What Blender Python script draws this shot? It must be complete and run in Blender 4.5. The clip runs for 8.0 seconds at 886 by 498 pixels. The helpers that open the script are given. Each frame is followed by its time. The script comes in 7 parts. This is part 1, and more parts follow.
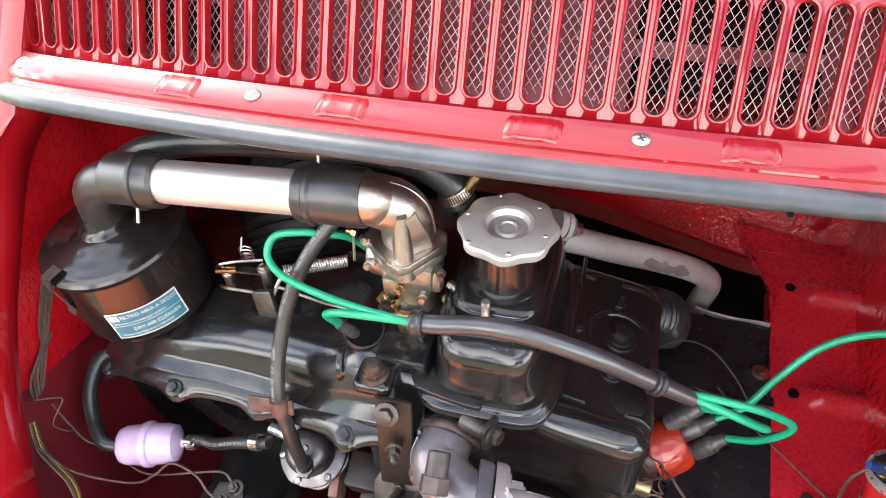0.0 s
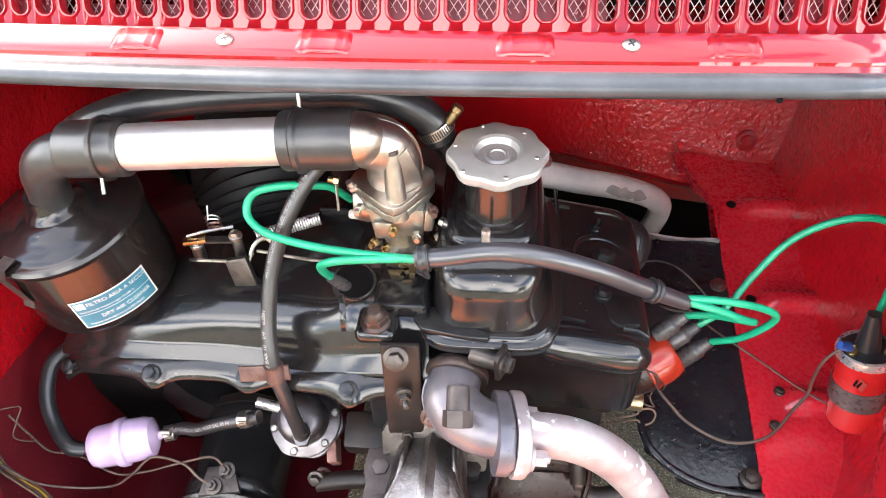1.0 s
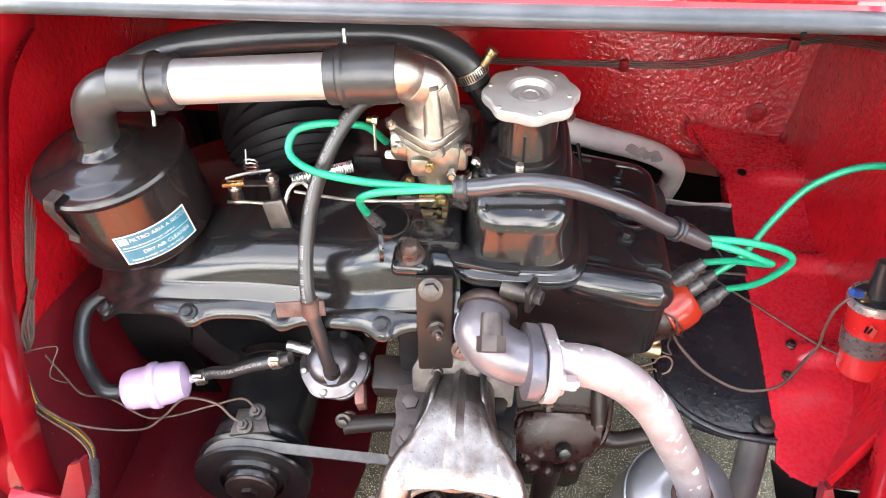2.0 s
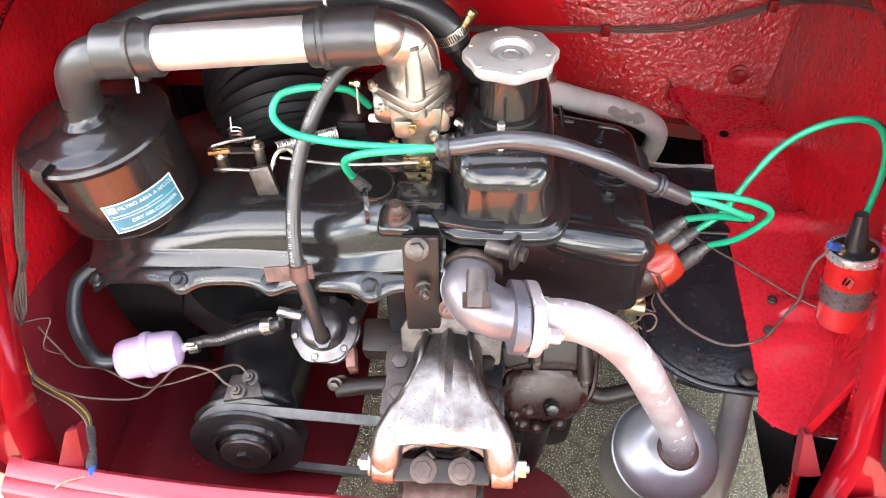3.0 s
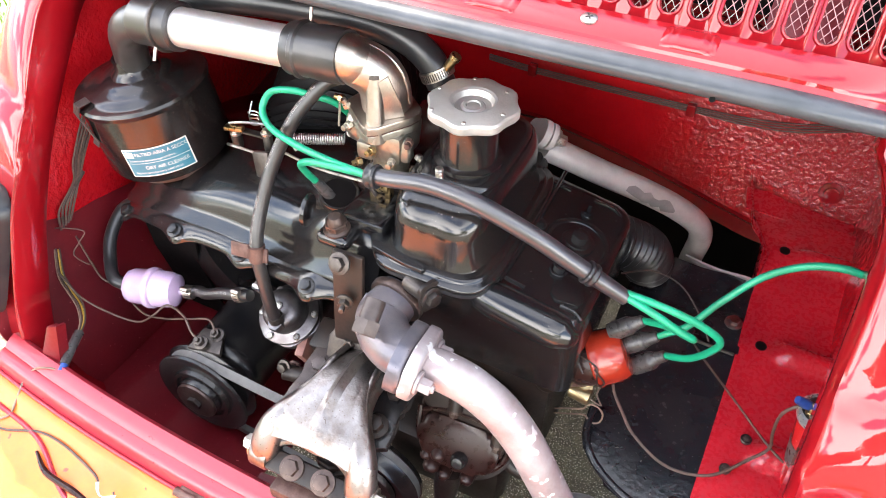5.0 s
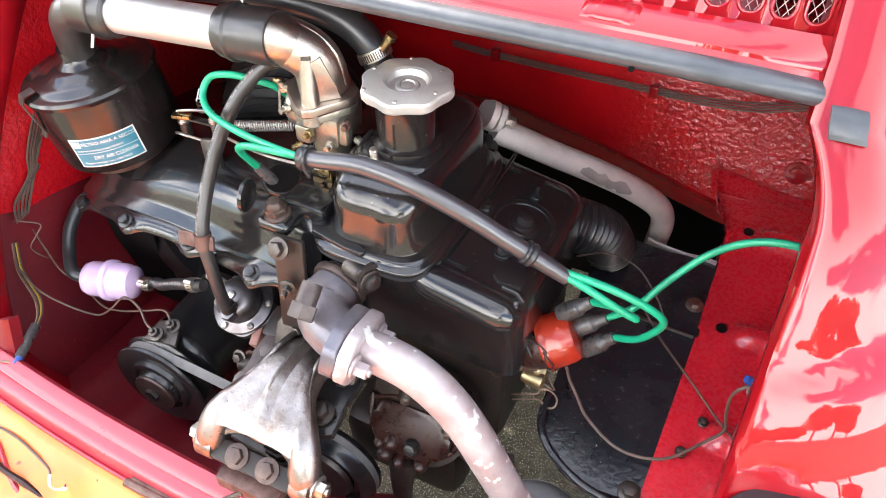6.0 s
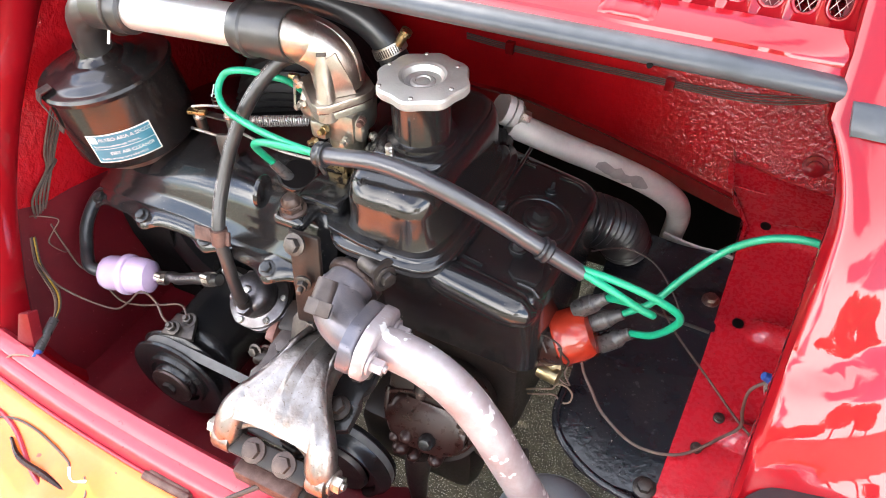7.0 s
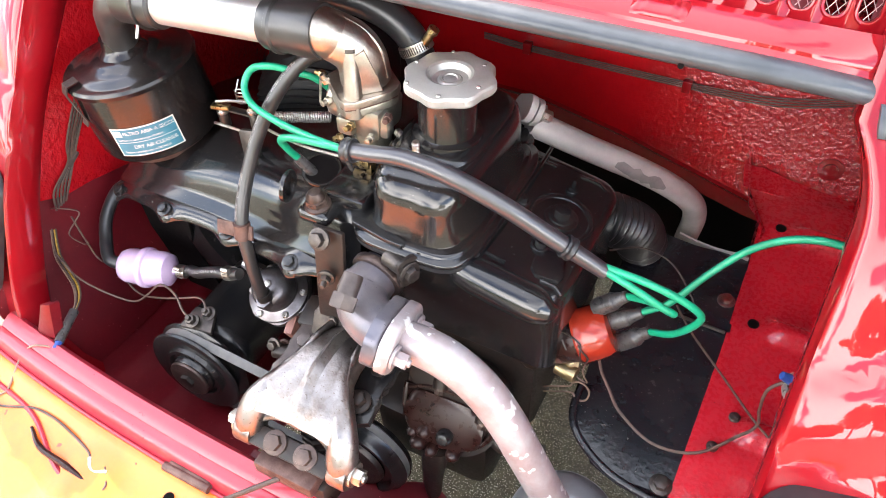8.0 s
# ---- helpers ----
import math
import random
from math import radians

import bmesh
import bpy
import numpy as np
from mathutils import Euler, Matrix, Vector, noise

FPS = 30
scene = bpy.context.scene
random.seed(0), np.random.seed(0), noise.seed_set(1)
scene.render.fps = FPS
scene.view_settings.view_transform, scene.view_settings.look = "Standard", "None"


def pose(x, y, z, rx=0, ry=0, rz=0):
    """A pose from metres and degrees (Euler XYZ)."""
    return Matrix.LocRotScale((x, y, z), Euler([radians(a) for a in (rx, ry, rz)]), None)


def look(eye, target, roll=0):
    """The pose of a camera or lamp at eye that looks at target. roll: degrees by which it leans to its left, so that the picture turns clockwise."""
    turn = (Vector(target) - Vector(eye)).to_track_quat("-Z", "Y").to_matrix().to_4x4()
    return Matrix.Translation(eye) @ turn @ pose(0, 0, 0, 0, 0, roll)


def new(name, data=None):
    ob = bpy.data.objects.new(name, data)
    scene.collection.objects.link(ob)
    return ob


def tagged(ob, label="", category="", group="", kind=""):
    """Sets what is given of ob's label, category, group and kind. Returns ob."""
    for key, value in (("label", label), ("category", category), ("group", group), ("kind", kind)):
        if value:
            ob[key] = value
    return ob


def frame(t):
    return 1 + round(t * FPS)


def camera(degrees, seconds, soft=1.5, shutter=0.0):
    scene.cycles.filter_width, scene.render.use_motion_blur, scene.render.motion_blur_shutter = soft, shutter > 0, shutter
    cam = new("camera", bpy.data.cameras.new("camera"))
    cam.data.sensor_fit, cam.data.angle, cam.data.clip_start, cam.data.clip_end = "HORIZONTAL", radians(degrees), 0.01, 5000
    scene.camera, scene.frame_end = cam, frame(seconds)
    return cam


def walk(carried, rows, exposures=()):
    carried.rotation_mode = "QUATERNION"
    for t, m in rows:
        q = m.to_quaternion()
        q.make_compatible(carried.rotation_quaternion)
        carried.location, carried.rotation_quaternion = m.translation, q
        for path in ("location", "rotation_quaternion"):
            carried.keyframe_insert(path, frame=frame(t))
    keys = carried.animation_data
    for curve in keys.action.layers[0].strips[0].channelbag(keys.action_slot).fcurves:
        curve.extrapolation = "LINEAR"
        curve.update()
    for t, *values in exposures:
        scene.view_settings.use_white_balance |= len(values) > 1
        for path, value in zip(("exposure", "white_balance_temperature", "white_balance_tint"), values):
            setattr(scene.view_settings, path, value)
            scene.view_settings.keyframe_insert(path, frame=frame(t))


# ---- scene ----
cam = camera(62.6, 8.0, soft=1.0)
PATH = [
    (0, (0.139, 0.052, 1.101), (-0.297, 1.446, -0.266), -3.1),
    (0.5, (0.102, 0.04, 1.085), (-0.173, 1.448, -0.31), -3.4),
    (1, (0.061, 0.011, 1.067), (-0.095, 1.432, -0.332), -2.3),
    (1.5, (0.038, -0.032, 1.051), (-0.115, 1.399, -0.338), -1.8),
    (2, (0.031, -0.057, 1.04), (-0.111, 1.383, -0.341), -1.2),
    (3.3, (0.044, -0.079, 1.034), (-0.071, 1.32, -0.391), -2.1),
    (3.5, (0.05, -0.078, 1.035), (-0.074, 1.33, -0.381), -2.2),
    (4, (0.103, -0.056, 1.039), (-0.211, 1.351, -0.347), -2.9),
    (4.5, (0.202, -0.032, 1.055), (-0.376, 1.304, -0.317), -0.6),
    (5, (0.279, -0.011, 1.052), (-0.359, 1.287, -0.329), 0.2),
    (5.2, (0.284, -0.015, 1.044), (-0.328, 1.304, -0.33), 0.4),
    (6.3, (0.347, 0.02, 1.034), (-0.317, 1.288, -0.363), -1.9),
    (6.5, (0.338, 0.02, 1.039), (-0.317, 1.282, -0.368), -1.8),
    (7, (0.332, 0.016, 1.038), (-0.345, 1.27, -0.365), -2.3),
    (7.5, (0.324, 0.009, 1.036), (-0.353, 1.255, -0.375), -2.1),
    (8, (0.317, 0.0, 1.041), (-0.363, 1.253, -0.362), -1.6),
]
walk(cam, [(t, look(eye, target, roll)) for t, eye, target, roll in PATH], [(0.0, 2.04), (0.5, 2.16), (1.0, 2.32), (3.5, 2.68), (4.5, 2.42), (6.5, 2.35), (8.0, 2.4)])

# ---- world, sun, exposure ----
SUN = Vector((-0.66, 0.46, 0.594))
world = bpy.data.worlds.new("sky")
scene.world = world
world.use_nodes = True
wn, wl = world.node_tree.nodes, world.node_tree.links
wn.clear()
w_out, w_bg = wn.new("ShaderNodeOutputWorld"), wn.new("ShaderNodeBackground")
w_sky = wn.new("ShaderNodeTexSky")
w_sky.sky_type, w_sky.sun_disc = "NISHITA", False
w_sky.sun_elevation, w_sky.sun_rotation = math.asin(SUN.z), math.atan2(SUN.x, SUN.y)
w_co, w_noise, w_ramp, w_mix = (wn.new("ShaderNodeTexCoord"), wn.new("ShaderNodeTexNoise"), wn.new("ShaderNodeValToRGB"), wn.new("ShaderNodeMix"))
w_map = wn.new("ShaderNodeMapping")
w_map.inputs["Scale"].default_value = (1, 1, 2.6)
w_noise.inputs["Scale"].default_value, w_noise.inputs["Detail"].default_value = 1.4, 7.0
w_ramp.color_ramp.elements[0].position, w_ramp.color_ramp.elements[1].position = 0.45, 0.50
w_mix.data_type = "RGBA"
w_mix.inputs["B"].default_value = (17.0, 16.5, 16.0, 1)
wl.new(w_co.outputs["Generated"], w_map.inputs["Vector"])
wl.new(w_map.outputs["Vector"], w_noise.inputs["Vector"])
wl.new(w_noise.outputs["Fac"], w_ramp.inputs["Fac"])
w_sep, w_high, w_mul = wn.new("ShaderNodeSeparateXYZ"), wn.new("ShaderNodeMapRange"), wn.new("ShaderNodeMath")
w_high.interpolation_type = "SMOOTHSTEP"
for key, val in (("From Min", 0.30), ("From Max", 0.80), ("To Min", 1.0), ("To Max", 0.22)):
    w_high.inputs[key].default_value = val
w_mul.operation = "MULTIPLY"
wl.new(w_co.outputs["Generated"], w_sep.inputs["Vector"])
wl.new(w_sep.outputs["Z"], w_high.inputs["Value"])
wl.new(w_ramp.outputs["Color"], w_mul.inputs[0])
wl.new(w_high.outputs["Result"], w_mul.inputs[1])
wl.new(w_mul.outputs["Value"], w_mix.inputs["Factor"])
wl.new(w_sky.outputs["Color"], w_mix.inputs["A"])
wl.new(w_mix.outputs["Result"], w_bg.inputs["Color"])
wl.new(w_bg.outputs["Background"], w_out.inputs["Surface"])
w_bg.inputs["Strength"].default_value = 0.15
sun = new("sun", bpy.data.lights.new("sun", "SUN"))
sun.data.energy, sun.data.angle, sun.data.color = 4.0, radians(0.5), (1.0, 0.93, 0.82)
sun.matrix_basis = look(SUN * 20, (0, 0, 0))
scene.view_settings.exposure = 2.15


# ---- materials ----
def surf(name, c1, c2=None, rough=0.5, metal=0.0, scale=14.0, spread=(0.4, 0.65), bump=0.1, grain=220.0, coat=0.0, rvar=0.12, spec=0.5, relief=0.0, rscale=90.0, speck=None, thin=None):
    """A painted, cast or rubber surface: two colours in broad stains, fine grain in gloss and relief; thin: x range over which a sprayed texture builds up."""
    m = bpy.data.materials.new(name)
    m.use_nodes = True
    n, l = m.node_tree.nodes, m.node_tree.links
    b = n["Principled BSDF"]
    b.inputs["Metallic"].default_value = metal
    b.inputs["Coat Weight"].default_value = coat
    b.inputs["Coat Roughness"].default_value = 0.035
    b.inputs["Coat IOR"].default_value = 1.52
    b.inputs["Specular IOR Level"].default_value = spec
    co = n.new("ShaderNodeNewGeometry")
    big, fine = n.new("ShaderNodeTexNoise"), n.new("ShaderNodeTexNoise")
    big.inputs["Scale"].default_value, big.inputs["Detail"].default_value, big.inputs["Roughness"].default_value = scale, 6, 0.62
    fine.inputs["Scale"].default_value, fine.inputs["Detail"].default_value = grain, 3
    l.new(co.outputs["Position"], big.inputs["Vector"])
    l.new(co.outputs["Position"], fine.inputs["Vector"])
    ramp = n.new("ShaderNodeValToRGB")
    ramp.color_ramp.elements[0].position, ramp.color_ramp.elements[1].position = spread
    ramp.color_ramp.elements[0].color = (*c1, 1)
    ramp.color_ramp.elements[1].color = (*(c2 or [k * 0.8 for k in c1]), 1)
    l.new(big.outputs["Fac"], ramp.inputs["Fac"])
    tone = ramp.outputs["Color"]
    if speck:
        dots, dr, mx = n.new("ShaderNodeTexNoise"), n.new("ShaderNodeValToRGB"), n.new("ShaderNodeMix")
        dots.inputs["Scale"].default_value, dots.inputs["Detail"].default_value = speck[1], 2
        l.new(co.outputs["Position"], dots.inputs["Vector"])
        dr.color_ramp.elements[0].position, dr.color_ramp.elements[1].position = speck[2], speck[2] + 0.03
        l.new(dots.outputs["Fac"], dr.inputs["Fac"])
        mx.data_type = "RGBA"
        l.new(dr.outputs["Color"], mx.inputs["Factor"])
        l.new(tone, mx.inputs["A"])
        mx.inputs["B"].default_value = (*speck[0], 1)
        tone = mx.outputs["Result"]
    l.new(tone, b.inputs["Base Color"])
    rr = n.new("ShaderNodeMapRange")
    rr.inputs["From Min"].default_value, rr.inputs["From Max"].default_value = 0.3, 0.7
    rr.inputs["To Min"].default_value, rr.inputs["To Max"].default_value = max(0.02, rough - rvar), min(1, rough + rvar)
    mixf = n.new("ShaderNodeMath")
    mixf.operation = "MULTIPLY_ADD"
    mixf.inputs[1].default_value, mixf.inputs[2].default_value = 0.5, 0.25
    l.new(fine.outputs["Fac"], mixf.inputs[0])
    l.new(mixf.outputs[0], rr.inputs["Value"])
    l.new(rr.outputs["Result"], b.inputs["Roughness"])
    bp = n.new("ShaderNodeBump")
    bp.inputs["Strength"].default_value, bp.inputs["Distance"].default_value = bump, 0.0006
    l.new(fine.outputs["Fac"], bp.inputs["Height"])
    last = bp
    if relief:
        lump, b2 = n.new("ShaderNodeTexNoise"), n.new("ShaderNodeBump")
        lump.inputs["Scale"].default_value, lump.inputs["Detail"].default_value, lump.inputs["Roughness"].default_value = rscale, 3, 0.55
        l.new(co.outputs["Position"], lump.inputs["Vector"])
        b2.inputs["Strength"].default_value, b2.inputs["Distance"].default_value = min(1.0, relief), 0.004
        l.new(lump.outputs["Fac"], b2.inputs["Height"])
        l.new(bp.outputs["Normal"], b2.inputs["Normal"])
        if thin:
            place, fade = n.new("ShaderNodeSeparateXYZ"), n.new("ShaderNodeMapRange")
            l.new(co.outputs["Position"], place.inputs["Vector"])
            l.new(place.outputs["X"], fade.inputs["Value"])
            fade.inputs["From Min"].default_value, fade.inputs["From Max"].default_value = thin
            fade.inputs["To Min"].default_value, fade.inputs["To Max"].default_value = 0.12, min(1.0, relief)
            l.new(fade.outputs["Result"], b2.inputs["Strength"])
        last = b2
    l.new(last.outputs["Normal"], b.inputs["Normal"])
    if coat:
        l.new(last.outputs["Normal"], b.inputs["Coat Normal"])
    return m


RED = (0.27, 0.003, 0.008)
red_paint = surf("red_body_paint", RED, (0.23, 0.003, 0.007), 0.5, coat=1.0, bump=0.008, scale=5, rvar=0.05, spec=0.10)
red_paint.node_tree.nodes["Principled BSDF"].inputs["Coat IOR"].default_value = 1.56
red_paint.node_tree.nodes["Principled BSDF"].inputs["Coat Roughness"].default_value = 0.02
red_inner = surf("red_textured_paint", (0.46, 0.006, 0.011), (0.36, 0.005, 0.009), 0.12, coat=1.0, bump=0.05, relief=1.0, rscale=135, scale=7, rvar=0.06, thin=(0.08, 0.32))
red_wall = surf("red_smooth_bay_paint", (0.27, 0.004, 0.008), (0.21, 0.004, 0.006), 0.22, coat=0.6, bump=0.10, relief=0.18, rscale=60, scale=7, rvar=0.08, speck=((0.62, 0.25, 0.25), 300, 0.76))
red_arch = surf("red_coarse_textured_paint", (0.50, 0.008, 0.014), (0.40, 0.006, 0.012), 0.16, coat=1.0, bump=0.05, relief=0.7, rscale=110, scale=7, rvar=0.06)
red_shelf = surf("red_shelf_paint", (0.56, 0.016, 0.030), (0.46, 0.012, 0.024), 0.28, coat=0.9, bump=0.12, relief=0.14, rscale=90, scale=12, speck=((0.12, 0.012, 0.012), 300, 0.75))
# Darker copy of the bay red, carrying the shade of floor and corners.
red_floor = surf("red_shade_paint", (0.14, 0.005, 0.010), (0.10, 0.004, 0.008), 0.45, bump=0.2, scale=9, speck=((0.5, 0.2, 0.2), 260, 0.74))
red_sill = surf("red_sill_paint", (0.36, 0.020, 0.036), (0.30, 0.016, 0.030), 0.34, coat=0.45, bump=0.06, scale=10)
# The car's red recoloured yellow-orange; full sun on the lid is in the colour.
lid_paint = surf("sunlit_lid_paint", (0.92, 0.20, 0.02), (0.85, 0.14, 0.015), 0.38, coat=0.3, bump=0.1, scale=9, speck=((0.2, 0.05, 0.02), 60, 0.72))
black_gloss = surf("black_engine_paint", (0.008, 0.008, 0.009), (0.016, 0.013, 0.012), 0.155, bump=0.020, grain=160, scale=18, rvar=0.03, spec=0.62, relief=0.03, rscale=55, speck=((0.13, 0.11, 0.10), 380, 0.72))
black_can = surf("black_canister_enamel", (0.009, 0.008, 0.008), (0.016, 0.011, 0.010), 0.17, bump=0.02, grain=160, scale=18, rvar=0.03, spec=0.55, relief=0.04, rscale=40, speck=((0.14, 0.10, 0.08), 420, 0.73))
black_satin = surf("black_satin_paint", (0.009, 0.009, 0.010), (0.018, 0.015, 0.014), 0.26, bump=0.004, grain=700, rvar=0.02, scale=22, speck=((0.07, 0.06, 0.055), 420, 0.74))
black_plate = surf("black_coated_sheet", (0.010, 0.011, 0.015), (0.019, 0.018, 0.020), 0.22, bump=0.08, grain=120, scale=12, relief=0.18, rscale=150, speck=((0.20, 0.17, 0.15), 360, 0.71))
rubber = surf("black_rubber", (0.016, 0.016, 0.018), (0.028, 0.027, 0.027), 0.30, bump=0.0, grain=900, rvar=0.015, scale=30)
sleeve_plastic = surf("black_plastic_sleeve", (0.028, 0.026, 0.030), (0.040, 0.036, 0.040), 0.30, bump=0.006, scale=30, spec=0.9, rvar=0.02)
rubber_hose = surf("brown_black_rubber", (0.020, 0.018, 0.018), (0.034, 0.029, 0.028), 0.33, bump=0.0, grain=200, rvar=0.01, scale=30, spec=0.65)
plug_grey = surf("dull_grey_brown_plug", (0.075, 0.058, 0.053), (0.045, 0.033, 0.030), 0.42, metal=0.4, bump=0.3, scale=60)
pump_grey = surf("grey_pump_alloy", (0.20, 0.185, 0.19), (0.12, 0.105, 0.105), 0.36, metal=0.9, bump=0.12, grain=500, scale=50)
wire_brown = surf("brown_cloth_wire", (0.12, 0.075, 0.058), (0.07, 0.045, 0.038), 0.55, bump=0.4, grain=500, scale=90)
rubber_seal = surf("weathered_rubber_seal", (0.035, 0.039, 0.045), (0.060, 0.064, 0.072), 0.36, bump=0.2, scale=20)
duct_rubber = surf("dull_black_duct_rubber", (0.008, 0.008, 0.009), (0.014, 0.012, 0.012), 0.55, bump=0.05, scale=30, spec=0.25)
print_faded = surf("faded_hose_print", (0.40, 0.37, 0.36), (0.26, 0.24, 0.23), 0.5, bump=0.02, scale=120)
rubber_grey = surf("dusty_grey_rubber", (0.10, 0.095, 0.09), (0.16, 0.15, 0.14), 0.55, bump=0.2, scale=40)
alu = surf("brushed_aluminium", (0.84, 0.82, 0.80), (0.76, 0.71, 0.68), 0.44, metal=0.9, bump=0.10, grain=400, scale=18)
cast = surf("cast_aluminium", (0.55, 0.50, 0.45), (0.38, 0.33, 0.28), 0.36, metal=1.0, bump=0.35, grain=420, scale=25)
cast_worn = surf("worn_silver_casting", (0.27, 0.25, 0.24), (0.12, 0.090, 0.075), 0.36, metal=1.0, bump=0.8, grain=240, scale=26, spread=(0.45, 0.72), speck=((0.16, 0.13, 0.115), 320, 0.66))
silver_paint = surf("silver_painted_cap", (0.54, 0.52, 0.49), (0.45, 0.43, 0.40), 0.40, metal=0.55, bump=0.2, grain=500, scale=30)
heat_paint = surf("silver_heat_paint", (0.40, 0.36, 0.365), (0.29, 0.225, 0.225), 0.44, metal=0.35, bump=0.25, grain=300, scale=20, speck=((0.68, 0.66, 0.65), 60, 0.615))
heat_lilac = surf("burnt_silver_paint", (0.120, 0.115, 0.138), (0.20, 0.172, 0.178), 0.34, metal=0.5, bump=0.3, grain=400, scale=20)
pipe_grey = surf("grey_heat_paint", (0.46, 0.43, 0.42), (0.36, 0.33, 0.32), 0.5, metal=0.25, bump=0.25, grain=300, scale=20)
pipe_bare = surf("bare_flaked_steel", (0.20, 0.19, 0.19), (0.26, 0.25, 0.24), 0.5, metal=0.4, bump=0.3, scale=40)
steel = surf("plated_steel", (0.55, 0.52, 0.48), (0.36, 0.32, 0.28), 0.32, metal=1.0, bump=0.2, grain=500, scale=60)
steel_dark = surf("oily_dark_steel", (0.10, 0.085, 0.075), (0.05, 0.042, 0.04), 0.42, metal=0.8, bump=0.3, grain=400, scale=50)
muffler_steel = surf("silencer_steel", (0.50, 0.50, 0.53), (0.42, 0.40, 0.41), 0.36, metal=0.7, bump=0.12, grain=300, scale=14, speck=((0.16, 0.08, 0.05), 90, 0.74))
carb_zinc = surf("greenish_zinc_casting", (0.44, 0.42, 0.36), (0.28, 0.26, 0.21), 0.38, metal=0.9, bump=0.35, grain=420, scale=40)
brass = surf("yellow_plated_brass", (0.42, 0.31, 0.16), (0.30, 0.20, 0.09), 0.3, metal=1.0, bump=0.2, scale=60)
olive = surf("olive_condenser_can", (0.42, 0.33, 0.19), (0.31, 0.235, 0.13), 0.35, metal=0.9, bump=0.05, scale=60)
green = surf("green_silicone_lead", (0.007, 0.29, 0.150), (0.005, 0.23, 0.115), 0.34, bump=0.05, scale=30)
dist_red = surf("brick_red_bakelite", (0.34, 0.028, 0.012), (0.24, 0.02, 0.01), 0.18, coat=0.2, bump=0.06, scale=25)
dist_grey = surf("grey_rubber_boot", (0.040, 0.036, 0.036), (0.062, 0.056, 0.054), 0.30, bump=0.2, scale=50)
oily = surf("oily_brown_casting", (0.016, 0.005, 0.004), (0.028, 0.011, 0.009), 0.30, bump=0.06, grain=140, scale=25, spec=0.35)
tar = surf("dark_greasy_casting", (0.012, 0.009, 0.008), (0.026, 0.016, 0.012), 0.44, bump=0.2, grain=300, scale=30, spec=0.35)
lilac = surf("pale_violet_plastic", (0.56, 0.42, 0.58), (0.48, 0.34, 0.52), 0.14, coat=0.8, bump=0.01, scale=20)
lilac.node_tree.nodes["Principled BSDF"].inputs["Subsurface Weight"].default_value = 0.3
lilac.node_tree.nodes["Principled BSDF"].inputs["Subsurface Radius"].default_value = (0.01, 0.01, 0.01)
coil_red = surf("coil_red_enamel", (0.56, 0.016, 0.016), (0.48, 0.012, 0.012), 0.22, coat=0.5, bump=0.04, scale=20)
coil_grey = surf("coil_grey_band", (0.12, 0.115, 0.11), (0.20, 0.19, 0.18), 0.3, metal=0.6, bump=0.1, scale=40)
white_metal = surf("bright_alloy", (0.80, 0.78, 0.76), (0.6, 0.57, 0.54), 0.3, metal=0.8, bump=0.1, scale=50)
label_blue = surf("blue_label_print", (0.02, 0.13, 0.19), (0.05, 0.19, 0.25), 0.35, bump=0.05, scale=40)
label_white = surf("white_label_print", (0.72, 0.66, 0.60), (0.62, 0.55, 0.50), 0.4, bump=0.05, scale=60)
label_red = surf("red_label_print", (0.42, 0.05, 0.04), (0.30, 0.04, 0.03), 0.4, bump=0.05, scale=60)
wire_tan = surf("tan_cloth_wire", (0.26, 0.17, 0.12), (0.16, 0.10, 0.08), 0.6, bump=0.3, scale=60)
wire_dark = surf("dark_wire", (0.05, 0.035, 0.03), (0.09, 0.06, 0.05), 0.5, bump=0.2, scale=60)
wire_white = surf("white_wire", (0.72, 0.68, 0.62), (0.55, 0.50, 0.44), 0.45, bump=0.1, scale=60)
wire_yellow = surf("yellow_wire", (0.55, 0.36, 0.05), (0.45, 0.28, 0.04), 0.45, bump=0.1, scale=60)
nut_brown = surf("dark_brown_nut", (0.055, 0.036, 0.030), (0.09, 0.06, 0.05), 0.38, metal=0.5, bump=0.4, scale=70)
salmon = surf("salmon_phenolic_spacer", (0.24, 0.105, 0.085), (0.17, 0.075, 0.06), 0.5, bump=0.2, scale=60)
blue_plastic = surf("blue_plastic", (0.02, 0.06, 0.25), (0.03, 0.08, 0.32), 0.4, bump=0.1, scale=60)
amber = surf("amber_lens", (0.80, 0.22, 0.01), (0.75, 0.30, 0.02), 0.15, coat=0.6, bump=0.05, scale=30)
lens_red = surf("red_lens", (0.55, 0.01, 0.01), (0.5, 0.01, 0.01), 0.15, coat=0.6, bump=0.05, scale=30)
chrome = surf("chrome_trim", (0.75, 0.75, 0.76), (0.68, 0.68, 0.68), 0.12, metal=1.0, bump=0.03, scale=40)
rust = surf("rusty_bracket", (0.07, 0.032, 0.025), (0.14, 0.08, 0.065), 0.55, metal=0.3, bump=0.5, grain=300, scale=60)
gravel = surf("sunlit_asphalt_with_grit", (0.085, 0.078, 0.050), (0.16, 0.145, 0.092), 0.85, bump=0.8, grain=140, scale=60, relief=0.9, rscale=160, speck=((0.70, 0.66, 0.54), 400, 0.60))
# Near-black: shade put into the colour of holes and backing sheets; also coil print.
dark_void = surf("void_shade_and_print", (0.004, 0.0035, 0.0035), (0.008, 0.006, 0.006), 0.85, bump=0.3, scale=12, spec=0.05)
mesh_wire = surf("pale_wire_gauze", (0.46, 0.26, 0.26), (0.34, 0.18, 0.18), 0.4, metal=0.3, bump=0.05, scale=30)
